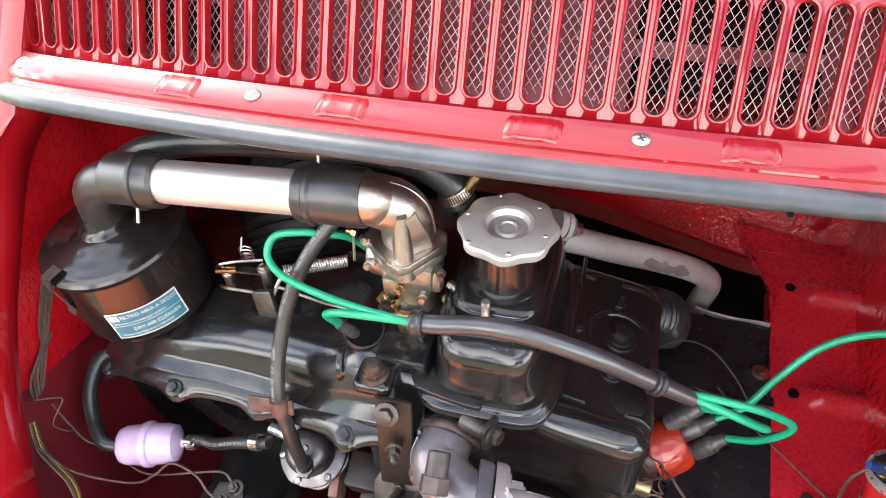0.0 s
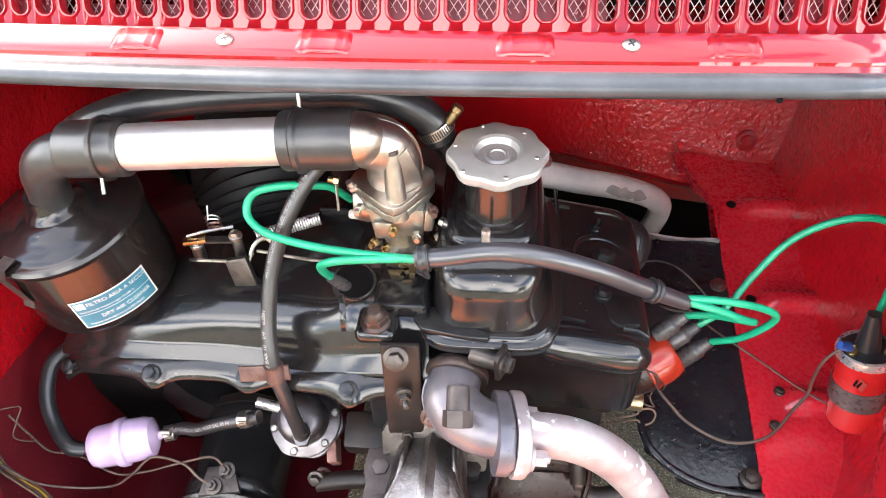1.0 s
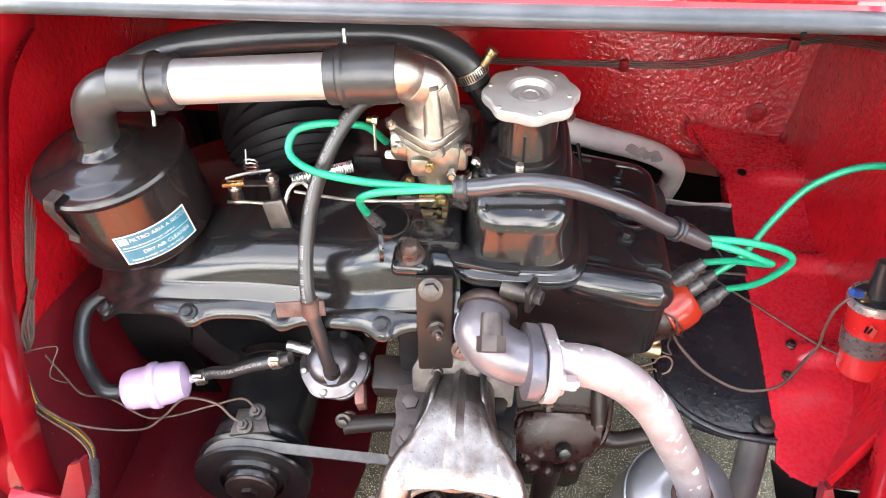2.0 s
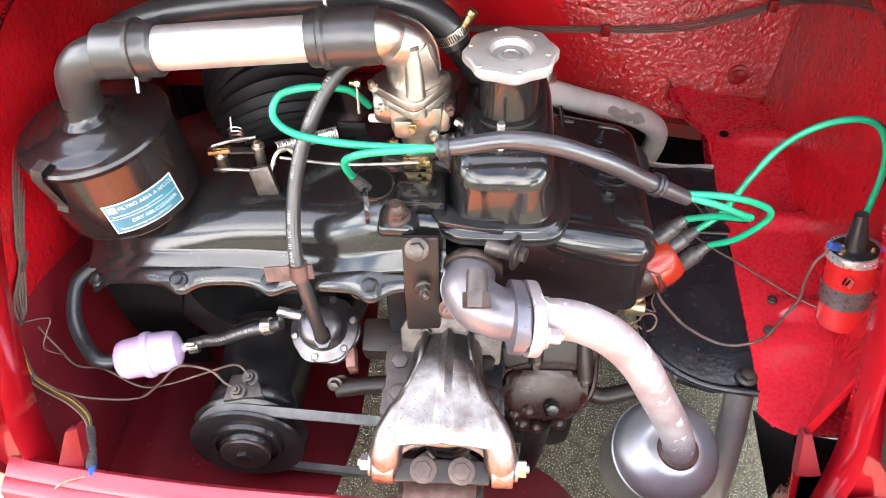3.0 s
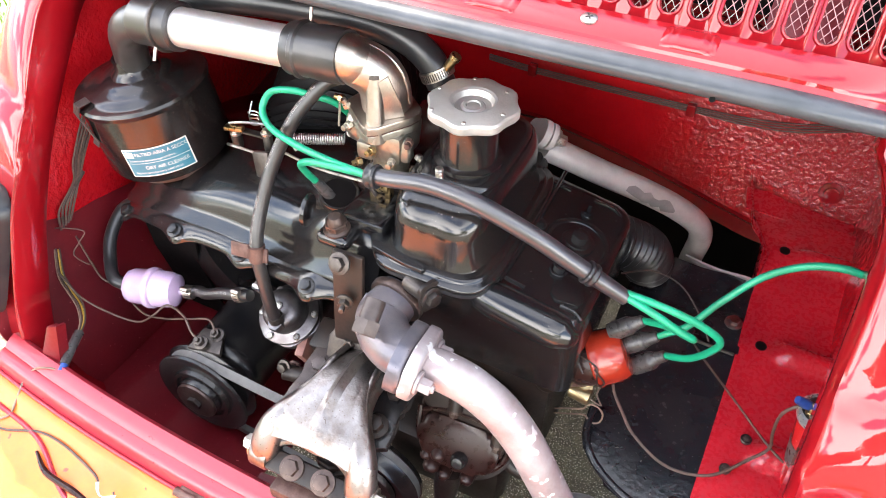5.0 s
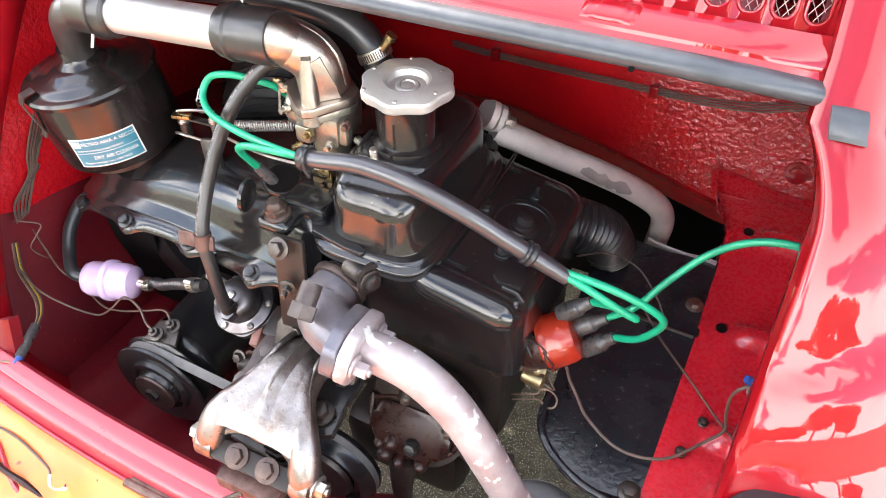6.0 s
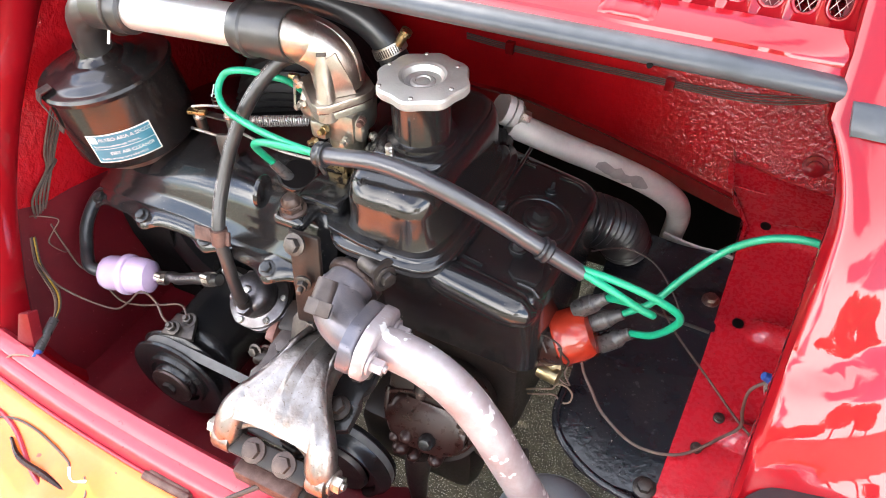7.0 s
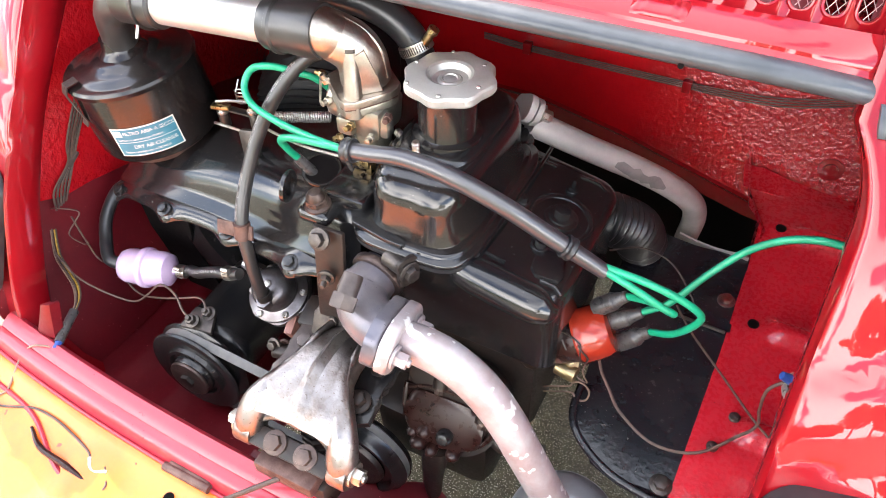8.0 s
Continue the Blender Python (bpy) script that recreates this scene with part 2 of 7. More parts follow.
leaf = surf("sunlit_leaf", (0.10, 0.16, 0.03), (0.06, 0.10, 0.02), 0.5, bump=0.1, scale=3)
grass_mat = surf("sunlit_grass", (0.20, 0.30, 0.06), (0.14, 0.22, 0.04), 0.5, bump=0.1, scale=6)
bark = surf("bark", (0.12, 0.09, 0.07), (0.07, 0.05, 0.04), 0.85, bump=0.6, grain=60, scale=8, relief=0.6, rscale=20)


# ---- mesh helpers ----
PLACE = {}


def finish(bm, mat, smooth=True, angle=38):
    bmesh.ops.recalc_face_normals(bm, faces=bm.faces)
    me = bpy.data.meshes.new("mesh")
    bm.to_mesh(me)
    bm.free()
    me.materials.append(mat)
    if smooth:
        me.polygons.foreach_set("use_smooth", [True] * len(me.polygons))
        me.set_sharp_from_angle(angle=radians(angle))
    return me


def place_mesh(name, me, parent=None):
    """Link a world-space mesh with its origin at its middle, under parent if there is one."""
    co = np.empty(len(me.vertices) * 3)
    me.vertices.foreach_get("co", co)
    co = co.reshape(-1, 3)
    c = Vector((co.min(0) + co.max(0)) / 2)
    me.transform(Matrix.Translation(-c))
    ob = new(name, me)
    me.name = name
    ob.location = c
    PLACE[ob] = c
    if parent is not None:
        ob.parent = parent
        ob.matrix_parent_inverse = Matrix.Translation(-PLACE[parent])
    return ob


def part(name, bm, mat, parent, label="", smooth=True, angle=38):
    ob = place_mesh(name, finish(bm, mat, smooth, angle), parent)
    return tagged(ob, label) if label else ob


def thing(name, base, label, category, group="", kind=""):
    ob = new(name)
    ob.empty_display_size = 0.02
    ob.location = base
    PLACE[ob] = Vector(base)
    return tagged(ob, label, category, group, kind)


def single(name, bm, mat, label, category, group="", kind="", angle=38):
    return tagged(place_mesh(name, finish(bm, mat, True, angle)), label, category, group, kind)


def spline(pts, sub=8):
    p = [Vector(q) for q in pts]
    if len(p) == 2:
        return [p[0].lerp(p[1], i / sub) for i in range(sub + 1)]
    p = [p[0] * 2 - p[1]] + p + [p[-1] * 2 - p[-2]]
    out = []
    for i in range(1, len(p) - 2):
        a, b, c, d = p[i - 1:i + 3]
        for k in range(sub):
            t = k / sub
            out.append(0.5 * (2 * b + (c - a) * t + (2 * a - 5 * b + 4 * c - d) * t * t + (3 * b - a - 3 * c + d) * t ** 3))
    return out + [p[-2]]


def dense(rows, sub=4):
    """Smoothly finer rows between those given."""
    cols = [spline(c, sub) for c in zip(*rows)]
    return [list(r) for r in zip(*cols)]


def tube(pts, r, seg=12, sub=8, bm=None, caps=True, wave=None):
    """A round bar or hose along a smooth curve; r: one radius, or one for each given point; wave: a function of the length that adds to it."""
    bm = bm or bmesh.new()
    line = spline(pts, sub)
    n = len(line)
    rad = [r] * n if isinstance(r, (int, float)) else [float(np.interp(i / (n - 1), np.linspace(0, 1, len(r)), r)) for i in range(n)]
    tan = [(line[min(i + 1, n - 1)] - line[max(i - 1, 0)]).normalized() for i in range(n)]
    side = tan[0].orthogonal().normalized()
    rings, run = [], 0.0
    for i in range(n):
        if i:
            run += (line[i] - line[i - 1]).length
            side = (side - tan[i] * side.dot(tan[i])).normalized()
        up = tan[i].cross(side)
        q = rad[i] + (wave(run) if wave else 0)
        rings.append([bm.verts.new(line[i] + side * (q * math.cos(a)) + up * (q * math.sin(a))) for a in [2 * math.pi * k / seg for k in range(seg)]])
    for a, b in zip(rings, rings[1:]):
        for k in range(seg):
            bm.faces.new((a[k], a[(k + 1) % seg], b[(k + 1) % seg], b[k]))
    if caps:
        bm.faces.new(rings[0][::-1])
        bm.faces.new(rings[-1])
    return bm


def axis_matrix(origin, axis, spin=0):
    q = Vector(axis).normalized().to_track_quat("Z", "Y")
    return Matrix.Translation(origin) @ q.to_matrix().to_4x4() @ Matrix.Rotation(radians(spin), 4, "Z")


def lathe(profile, origin, axis=(0, 0, 1), seg=36, bm=None, lobes=None):
    """Turn (radius, height) pairs round an axis. lobes: (count, depth) waves the radius."""
    bm = bm or bmesh.new()
    m = axis_matrix(origin, axis)
    rings = []
    for r, h in profile:
        if r <= 1e-6:
            rings.append([bm.verts.new(m @ Vector((0, 0, h)))])
            continue
        ring = []
        for k in range(seg):
            a = 2 * math.pi * k / seg
            q = r + (lobes[1] * math.cos(lobes[0] * a) * r / max(q0[0] for q0 in profile) if lobes else 0)
            ring.append(bm.verts.new(m @ Vector((q * math.cos(a), q * math.sin(a), h))))
        rings.append(ring)
    for a, b in zip(rings, rings[1:]):
        if len(a) == 1 and len(b) == 1:
            continue
        for k in range(seg):
            k2 = (k + 1) % seg
            if len(a) == 1:
                bm.faces.new((a[0], b[k2], b[k]))
            elif len(b) == 1:
                bm.faces.new((a[k], a[k2], b[0]))
            else:
                bm.faces.new((a[k], a[k2], b[k2], b[k]))
    if len(rings[0]) > 1:
        bm.faces.new(rings[0][::-1])
    if len(rings[-1]) > 1:
        bm.faces.new(rings[-1])
    return bm


def box(c, size, bevel=0.002, m=None, bm=None, seg=2, taper=(1, 1)):
    """A bevelled block; taper scales its top face."""
    one = bmesh.new()
    bmesh.ops.create_cube(one, size=1.0)
    for v in one.verts:
        if v.co.z > 0:
            v.co.x *= taper[0]
            v.co.y *= taper[1]
        v.co = Vector((v.co.x * size[0], v.co.y * size[1], v.co.z * size[2]))
    if bevel:
        bmesh.ops.bevel(one, geom=one.edges[:], offset=bevel, segments=seg, affect="EDGES", profile=0.5)
    one.transform(Matrix.Translation(c) @ (m or Matrix.Identity(4)))
    return join(one, bm)


def join(one, bm=None):
    if bm is None:
        return one
    me = bpy.data.meshes.new("tmp")
    one.to_mesh(me)
    one.free()
    bm.from_mesh(me)
    bpy.data.meshes.remove(me)
    return bm


def prism(outline, m, h, bevel=0.0, bm=None, seg=2):
    """A plate: a flat outline (x, y), raised by h along the z of m, its rims rounded."""
    one = bmesh.new()
    lo = [one.verts.new((x, y, 0)) for x, y in outline]
    hi = [one.verts.new((x, y, h)) for x, y in outline]
    one.faces.new(lo[::-1])
    top = one.faces.new(hi)
    for k in range(len(lo)):
        j = (k + 1) % len(lo)
        one.faces.new((lo[k], lo[j], hi[j], hi[k]))
    if bevel:
        bmesh.ops.bevel(one, geom=list(top.edges), offset=bevel, segments=seg, affect="EDGES", profile=0.5)
    one.transform(m)
    return join(one, bm)


def rounded(w, d, r, n=6):
    """Outline of a rounded rectangle round the origin."""
    out = []
    for cx, cy, a0 in ((w / 2 - r, d / 2 - r, 0), (-w / 2 + r, d / 2 - r, 90), (-w / 2 + r, -d / 2 + r, 180), (w / 2 - r, -d / 2 + r, 270)):
        for k in range(n + 1):
            a = radians(a0 + 90 * k / n)
            out.append((cx + r * math.cos(a), cy + r * math.sin(a)))
    return out


def sheet(rows, thick=0.0, bm=None, closed=False):
    """A surface through rows of points; thick: given depth along its normals."""
    one = bmesh.new()
    vs = [[one.verts.new(p) for p in row] for row in rows]
    for a, b in zip(vs, vs[1:]):
        k = len(a)
        for i in range(k if closed else k - 1):
            one.faces.new((a[i], a[(i + 1) % k], b[(i + 1) % k], b[i]))
    if thick:
        bmesh.ops.recalc_face_normals(one, faces=one.faces)
        bmesh.ops.solidify(one, geom=one.faces[:], thickness=thick)
    return join(one, bm)


def hexagon(r, h, m, bm=None, bevel=0.0006):
    return prism([(r * math.cos(radians(60 * k)), r * math.sin(radians(60 * k))) for k in range(6)], m, h, bevel, bm)


def bolt(parent, at, axis=(0, 0, 1), r=0.006, h=0.005, mat=None, washer=True, stud=0.0, spin=10):
    m = axis_matrix(at, axis, spin)
    bm = bmesh.new()
    if washer:
        lathe([(0, -0.002), (r * 1.5, -0.002), (r * 1.5, 0.0006), (r * 1.35, 0.0012), (0, 0.0012)], at, axis, 20, bm)
    hexagon(r, h, m @ Matrix.Translation((0, 0, 0.001)), bm)
    if stud:
        lathe([(0, h), (r * 0.5, h), (r * 0.5, h + stud * 0.9), (r * 0.4, h + stud), (0, h + stud)], at, axis, 12, bm)
    return part("bolt", bm, mat or steel_dark, parent)


def cable(name, pts, r, mat, label, category="wire", sub=10, seg=8, group=""):
    return single(name, tube(pts, r, seg, sub), mat, label, category, group)


# ---- ground and surroundings ----
def ground_sheet():
    bm = bmesh.new()
    steps = [-400, -60, -12, -3, 3, 12, 60, 400]
    return sheet([[(x, y, 0) for x in steps] for y in steps], bm=bm)


single("ground", ground_sheet(), gravel, "coarse sunlit asphalt with pale grit", "ground", kind="structure")

bm = bmesh.new()
rng = random.Random(4)
for i in range(5200):
    x, y = rng.uniform(-4.2, -1.35), rng.uniform(0.2, 4.0)
    h, a = rng.uniform(0.03, 0.10), rng.uniform(0, 6.28)
    dx, dy = 0.006 * math.cos(a), 0.006 * math.sin(a)
    lx, ly = rng.uniform(-0.04, 0.04), rng.uniform(-0.04, 0.04)
    q = [bm.verts.new(p) for p in ((x - dx, y - dy, -0.002), (x + dx, y + dy, -0.002), (x + dx * 0.6 + lx * 0.5, y + dy * 0.6 + ly * 0.5, h * 0.7), (x + lx, y + ly, h))]
    bm.faces.new(q)
single("grass", bm, grass_mat, "bright sunlit grass beside the car", "grass", kind="stuff")

bm = bmesh.new()
sheet([[(x, y, 0.004 + 0.006 * math.sin(x * 7 + y * 5)) for x in np.linspace(-6, -1.3, 12)] for y in np.linspace(0.0, 6, 12)], bm=bm)
single("lawn", bm, grass_mat, "sunlit green lawn under the grass blades", "lawn", kind="structure")


def leaf_cloud(bm, centre, radii, count, size, rng):
    for i in range(count):
        d = Vector((rng.gauss(0, 1), rng.gauss(0, 1), rng.gauss(0, 1))).normalized() * rng.uniform(0.55, 1.0) ** 0.5
        c = Vector(centre) + Vector((d.x * radii[0], d.y * radii[1], d.z * radii[2]))
        n = Vector((rng.gauss(0, 1), rng.gauss(0, 1), rng.gauss(0, 1))).normalized()
        u = n.orthogonal().normalized() * size * rng.uniform(0.6, 1.2)
        v = n.cross(u).normalized() * size * rng.uniform(0.3, 0.6)
        bm.faces.new([bm.verts.new(c + k) for k in (-u, v, u, -v)])


def tree(base, height, crown, label, seed):
    """A trunk with limbs and a crown of leaves; crown: (centre, radii, count, leaf size) clumps."""
    rng = random.Random(seed)
    ob = thing("tree", base, label, "tree", "trees behind the camera")
    top = Vector(base) + Vector((0, 0, height))
    bm = tube([base, Vector(base).lerp(top, 0.5) + Vector((0.05, 0.03, 0)), top], [height * 0.045, height * 0.03, height * 0.015], 10, 6)
    for c, radii, count, size in crown:
        tube([Vector(base).lerp(top, 0.55), (Vector(base).lerp(top, 0.8) + Vector(c)) / 2, Vector(c)], [height * 0.02, height * 0.012, height * 0.004], 6, 5, bm)
    part("trunk", bm, bark, ob)
    bm = bmesh.new()
    for c, radii, count, size in crown:
        leaf_cloud(bm, c, radii, count, size, rng)
    part("crown", bm, leaf, ob, smooth=False)
    return ob


rng = random.Random(8)
for i in range(9):
    x = -13 + 3.6 * i + rng.uniform(-0.8, 0.8)
    y, h = -14 - rng.uniform(0, 3), rng.uniform(4.6, 6.6) * (0.42 if x < 5 else 1.0)
    clumps = [((x + rng.uniform(-1.3, 1.3), y + rng.uniform(-1, 1), h * rng.uniform(0.45, 1.05)), (1.6, 1.3, 1.4 if x > 5 else 0.7), 300, 0.30) for k in range(9)]
    tree((x, y, 0), h * 0.8, clumps, "distant green tree at the edge of the lot", 20 + i)


# ---- the car ----
car = thing("car", (0, 1.6, 0), "small red classic car with its tail lid open", "car")


def swell(x):
    return 0.032 * ((x + 0.02) / 0.4) ** 2


def tail(x, s):
    """A point of the rear panel over the opening: s runs from the lip (0) over the ledge to the slots and up."""
    run = ((0.0, 0.462, 0.785), (0.0215, 0.481, 0.7925), (0.0225, 0.482, 0.7955), (0.028, 0.486, 0.7985), (0.046, 0.503, 0.8025), (0.049, 0.5050, 0.7945), (0.056, 0.5125, 0.7935), (0.064, 0.519, 0.8055), (0.15, 0.560, 0.884), (0.26, 0.625, 0.972), (0.45, 0.76, 1.09))
    y, z = np.interp(s, [r[0] for r in run], [r[1] for r in run]), np.interp(s, [r[0] for r in run], [r[2] for r in run])
    edge = max(0.0, (abs(x + 0.03) - 0.32) / 0.12) ** 2 * 0.055 * max(0.0, 1 - s / 0.09)
    return Vector((x, y + swell(x) + edge, z - 0.45 * swell(x) - 0.6 * edge))


def tail_normal(x, s):
    a, b = tail(x, s + 0.006) - tail(x, s - 0.006), Vector((1, 0, 0))
    return b.cross(a).normalized()


PITCH, SLOT_W, S0, S1 = 0.0223, 0.0138, 0.066, 0.148
bm = bmesh.new()
n_slots = 39
for k in range(n_slots):
    cx = (k - (n_slots - 1) / 2) * PITCH
    loops = []
    for off, hgt in ((None, 0.0), (0.0031, 0.0), (0.0020, 0.0022), (0.0006, 0.0020), (0.0, 0.0), (0.0, -0.007)):
        ring = []
        for i in range(32):
            a = 2 * math.pi * i / 32
            if off is None:
                ca, sa = math.cos(a), math.sin(a)
                hw, hl = PITCH / 2, (S1 - S0) / 2 + 0.008
                k2 = 1 / max(abs(ca), abs(sa))
                px, ps = ca * k2 * hw, sa * k2 * hl
            else:
                r = SLOT_W / 2 + off
                half = (S1 - S0) / 2 - SLOT_W / 2
                px, ps = r * math.cos(a), r * math.sin(a) + (half if math.sin(a) > 1e-9 else -half if math.sin(a) < -1e-9 else 0)
            s = (S0 + S1) / 2 + ps
            ring.append(bm.verts.new(tail(cx + px, s) + tail_normal(cx + px, s) * hgt))
        loops.append(ring)
    for a, b in zip(loops, loops[1:]):
        for i in range(32):
            bm.faces.new((a[i], a[(i + 1) % 32], b[(i + 1) % 32], b[i]))
part("grille_panel", bm, red_paint, car, "red pressed panel with a row of upright cooling slots", angle=60)

xs = np.linspace(-0.46, 0.46, 47)
rear = part("rear_panel", sheet([[tail(x, s) for x in xs] for s in (0.0, 0.004, 0.020, 0.0213, 0.0217, 0.0225, 0.0233, 0.028, 0.044, 0.046, 0.0472, 0.050, 0.0525, 0.056, 0.0581)], 0.003), red_paint, car, angle=25)
part("rear_deck", sheet([[tail(x, s) for x in np.linspace(-0.46, 0.46, 24)] for s in (0.1559, 0.2, 0.26, 0.34, 0.45)], 0.003), red_paint, car)
for side in (-1, 1):
    part("rear_quarter", sheet([[tail(side * x, s) for x in np.linspace(n_slots * PITCH / 2, 0.46, 4)] for s in (0.0581, 0.1, 0.1559)], 0.003), red_paint, car)
# pressed steps of the ledge
for x0, x1 in ((-0.238, -0.204), (-0.092, -0.056), (0.056, 0.092), (0.208, 0.242)):
    bm = bmesh.new()
    prof = ((-0.003, 0.0), (0.0, 0.0019), (0.0022, 0.0021), (0.0045, 0.0014), (0.0070, 0.0030), (0.0095, 0.0024))
    prof = [(x0 + d, h) for d, h in prof] + [((x0 + x1) / 2, 0.0024)] + [(x1 - d, h) for d, h in reversed(prof)]
    sheet([[tail(x, s) + tail_normal(x, s) * (h * k + 0.0026 + 0.0004 * k) for x, h in prof] for s, k in ((0.0240, 0.0), (0.0262, 0.75), (0.029, 1.0), (0.041, 1.0), (0.0430, 0.75), (0.0452, 0.0))], 0.0, bm)
    part("ledge_pressing", bm, red_paint, rear, angle=60)
for x in (-0.40, -0.15, 0.15, 0.40):
    n = tail_normal(x, 0.037)
    bm = lathe([(0, 0), (0.0066, 0), (0.0064, 0.0012), (0.0042, 0.0022), (0, 0.0025)], tail(x, 0.035) + n * 0.0030, n, 20)
    screw = part("screw", bm, steel, rear, "bright alloy screw")
    for spin in (30, 120):
        part("slot", box((0, 0, 0), (0.0060, 0.0011, 0.0006), 0, axis_matrix(tail(x, 0.035) + n * 0.0055, n, spin)), steel_dark, screw)
# wire gauze behind the slots
bm = bmesh.new()
for d in (-1, 1):
    for i in range(150):
        x0 = -0.50 + i * 0.0067
        a, b = (x0, S0 - 0.004), (x0 + d * 0.062, S1 + 0.004)
        if min(a[0], b[0]) < -0.45 or max(a[0], b[0]) > 0.45:
            continue
        pts = [tail(a[0] + (b[0] - a[0]) * t, a[1] + (b[1] - a[1]) * t) - tail_normal(a[0], 0.1) * (0.010 + 0.0008 * d) for t in (0, 0.5, 1)]
        tube(pts, 0.00038, 4, 1, bm, caps=False)
tagged(part("wire_gauze", bm, mesh_wire, car), "pale diamond wire gauze", kind="stuff")
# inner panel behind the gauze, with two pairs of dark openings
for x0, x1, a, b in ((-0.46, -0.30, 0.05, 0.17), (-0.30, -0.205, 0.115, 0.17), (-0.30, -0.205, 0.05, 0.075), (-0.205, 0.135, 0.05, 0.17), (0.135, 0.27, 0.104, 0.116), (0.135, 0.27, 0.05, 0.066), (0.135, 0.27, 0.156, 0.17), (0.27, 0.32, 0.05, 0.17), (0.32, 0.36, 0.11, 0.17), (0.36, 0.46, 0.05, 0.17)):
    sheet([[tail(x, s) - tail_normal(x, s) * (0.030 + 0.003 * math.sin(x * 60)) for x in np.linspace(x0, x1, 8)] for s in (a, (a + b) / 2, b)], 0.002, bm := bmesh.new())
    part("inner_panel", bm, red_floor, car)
# near-black sheet paints the dark cavity behind the slots
part("slot_shade_sheet", sheet([[tail(x, s) - tail_normal(x, s) * 0.045 for x in np.linspace(-0.46, 0.46, 8)] for s in (0.078, 0.10, 0.2)], 0.003), dark_void, car)

# rubber seal along the lip
seal_pts = [tail(x, 0.0) + Vector((0, 0.0, 0.003)) for x in np.linspace(-0.44, 0.395, 26)]
bm = bmesh.new()
rows = []
for p in seal_pts:
    rows.append([p + Vector((0, 0.0105 * math.cos(a) * (1.25 if math.cos(a) > 0 else 1), 0.0080 * math.sin(a))) for a in [2 * math.pi * k / 16 for k in range(16)]])
sheet(rows, bm=bm, closed=True)
bm.faces.new([v for v in bm.verts][:16])
bm.faces.new([v for v in bm.verts][-16:])
seal = single("rubber_seal", bm, rubber_seal, "weathered grey-black rubber seal along the opening's lip", "seal")
part("hole", lathe([(0, 0), (0.0022, 0), (0.0022, 0.0012), (0, 0.0013)], (0.253, 0.4675, 0.7765), (0, -0.8, 0.4), 12), dark_void, seal)
bm = bmesh.new()
rows = []
for k, (y, z, o) in enumerate(((0.540, 0.742, -0.006), (0.519, 0.754, 0.002), (0.508, 0.7525, 0.0045), (0.500, 0.744, 0.0050), (0.496, 0.739, 0.0030))):
    rows.append([(0.380 + dx + 0.002 * k, y - 0.75 * o + dy, z + 0.65 * o + dz) for dx, dy, dz in ((-0.001, 0.010, -0.010), (0.0, 0.0, 0.0), (0.008, -0.001, 0.001), (0.016, -0.001, 0.001), (0.024, 0.001, 0.0))])
sheet(dense(rows, 4), 0.003, bm)
single("seal_end", bm, rubber_seal, "short curled piece of rubber seal hooked over the opening's edge", "seal")


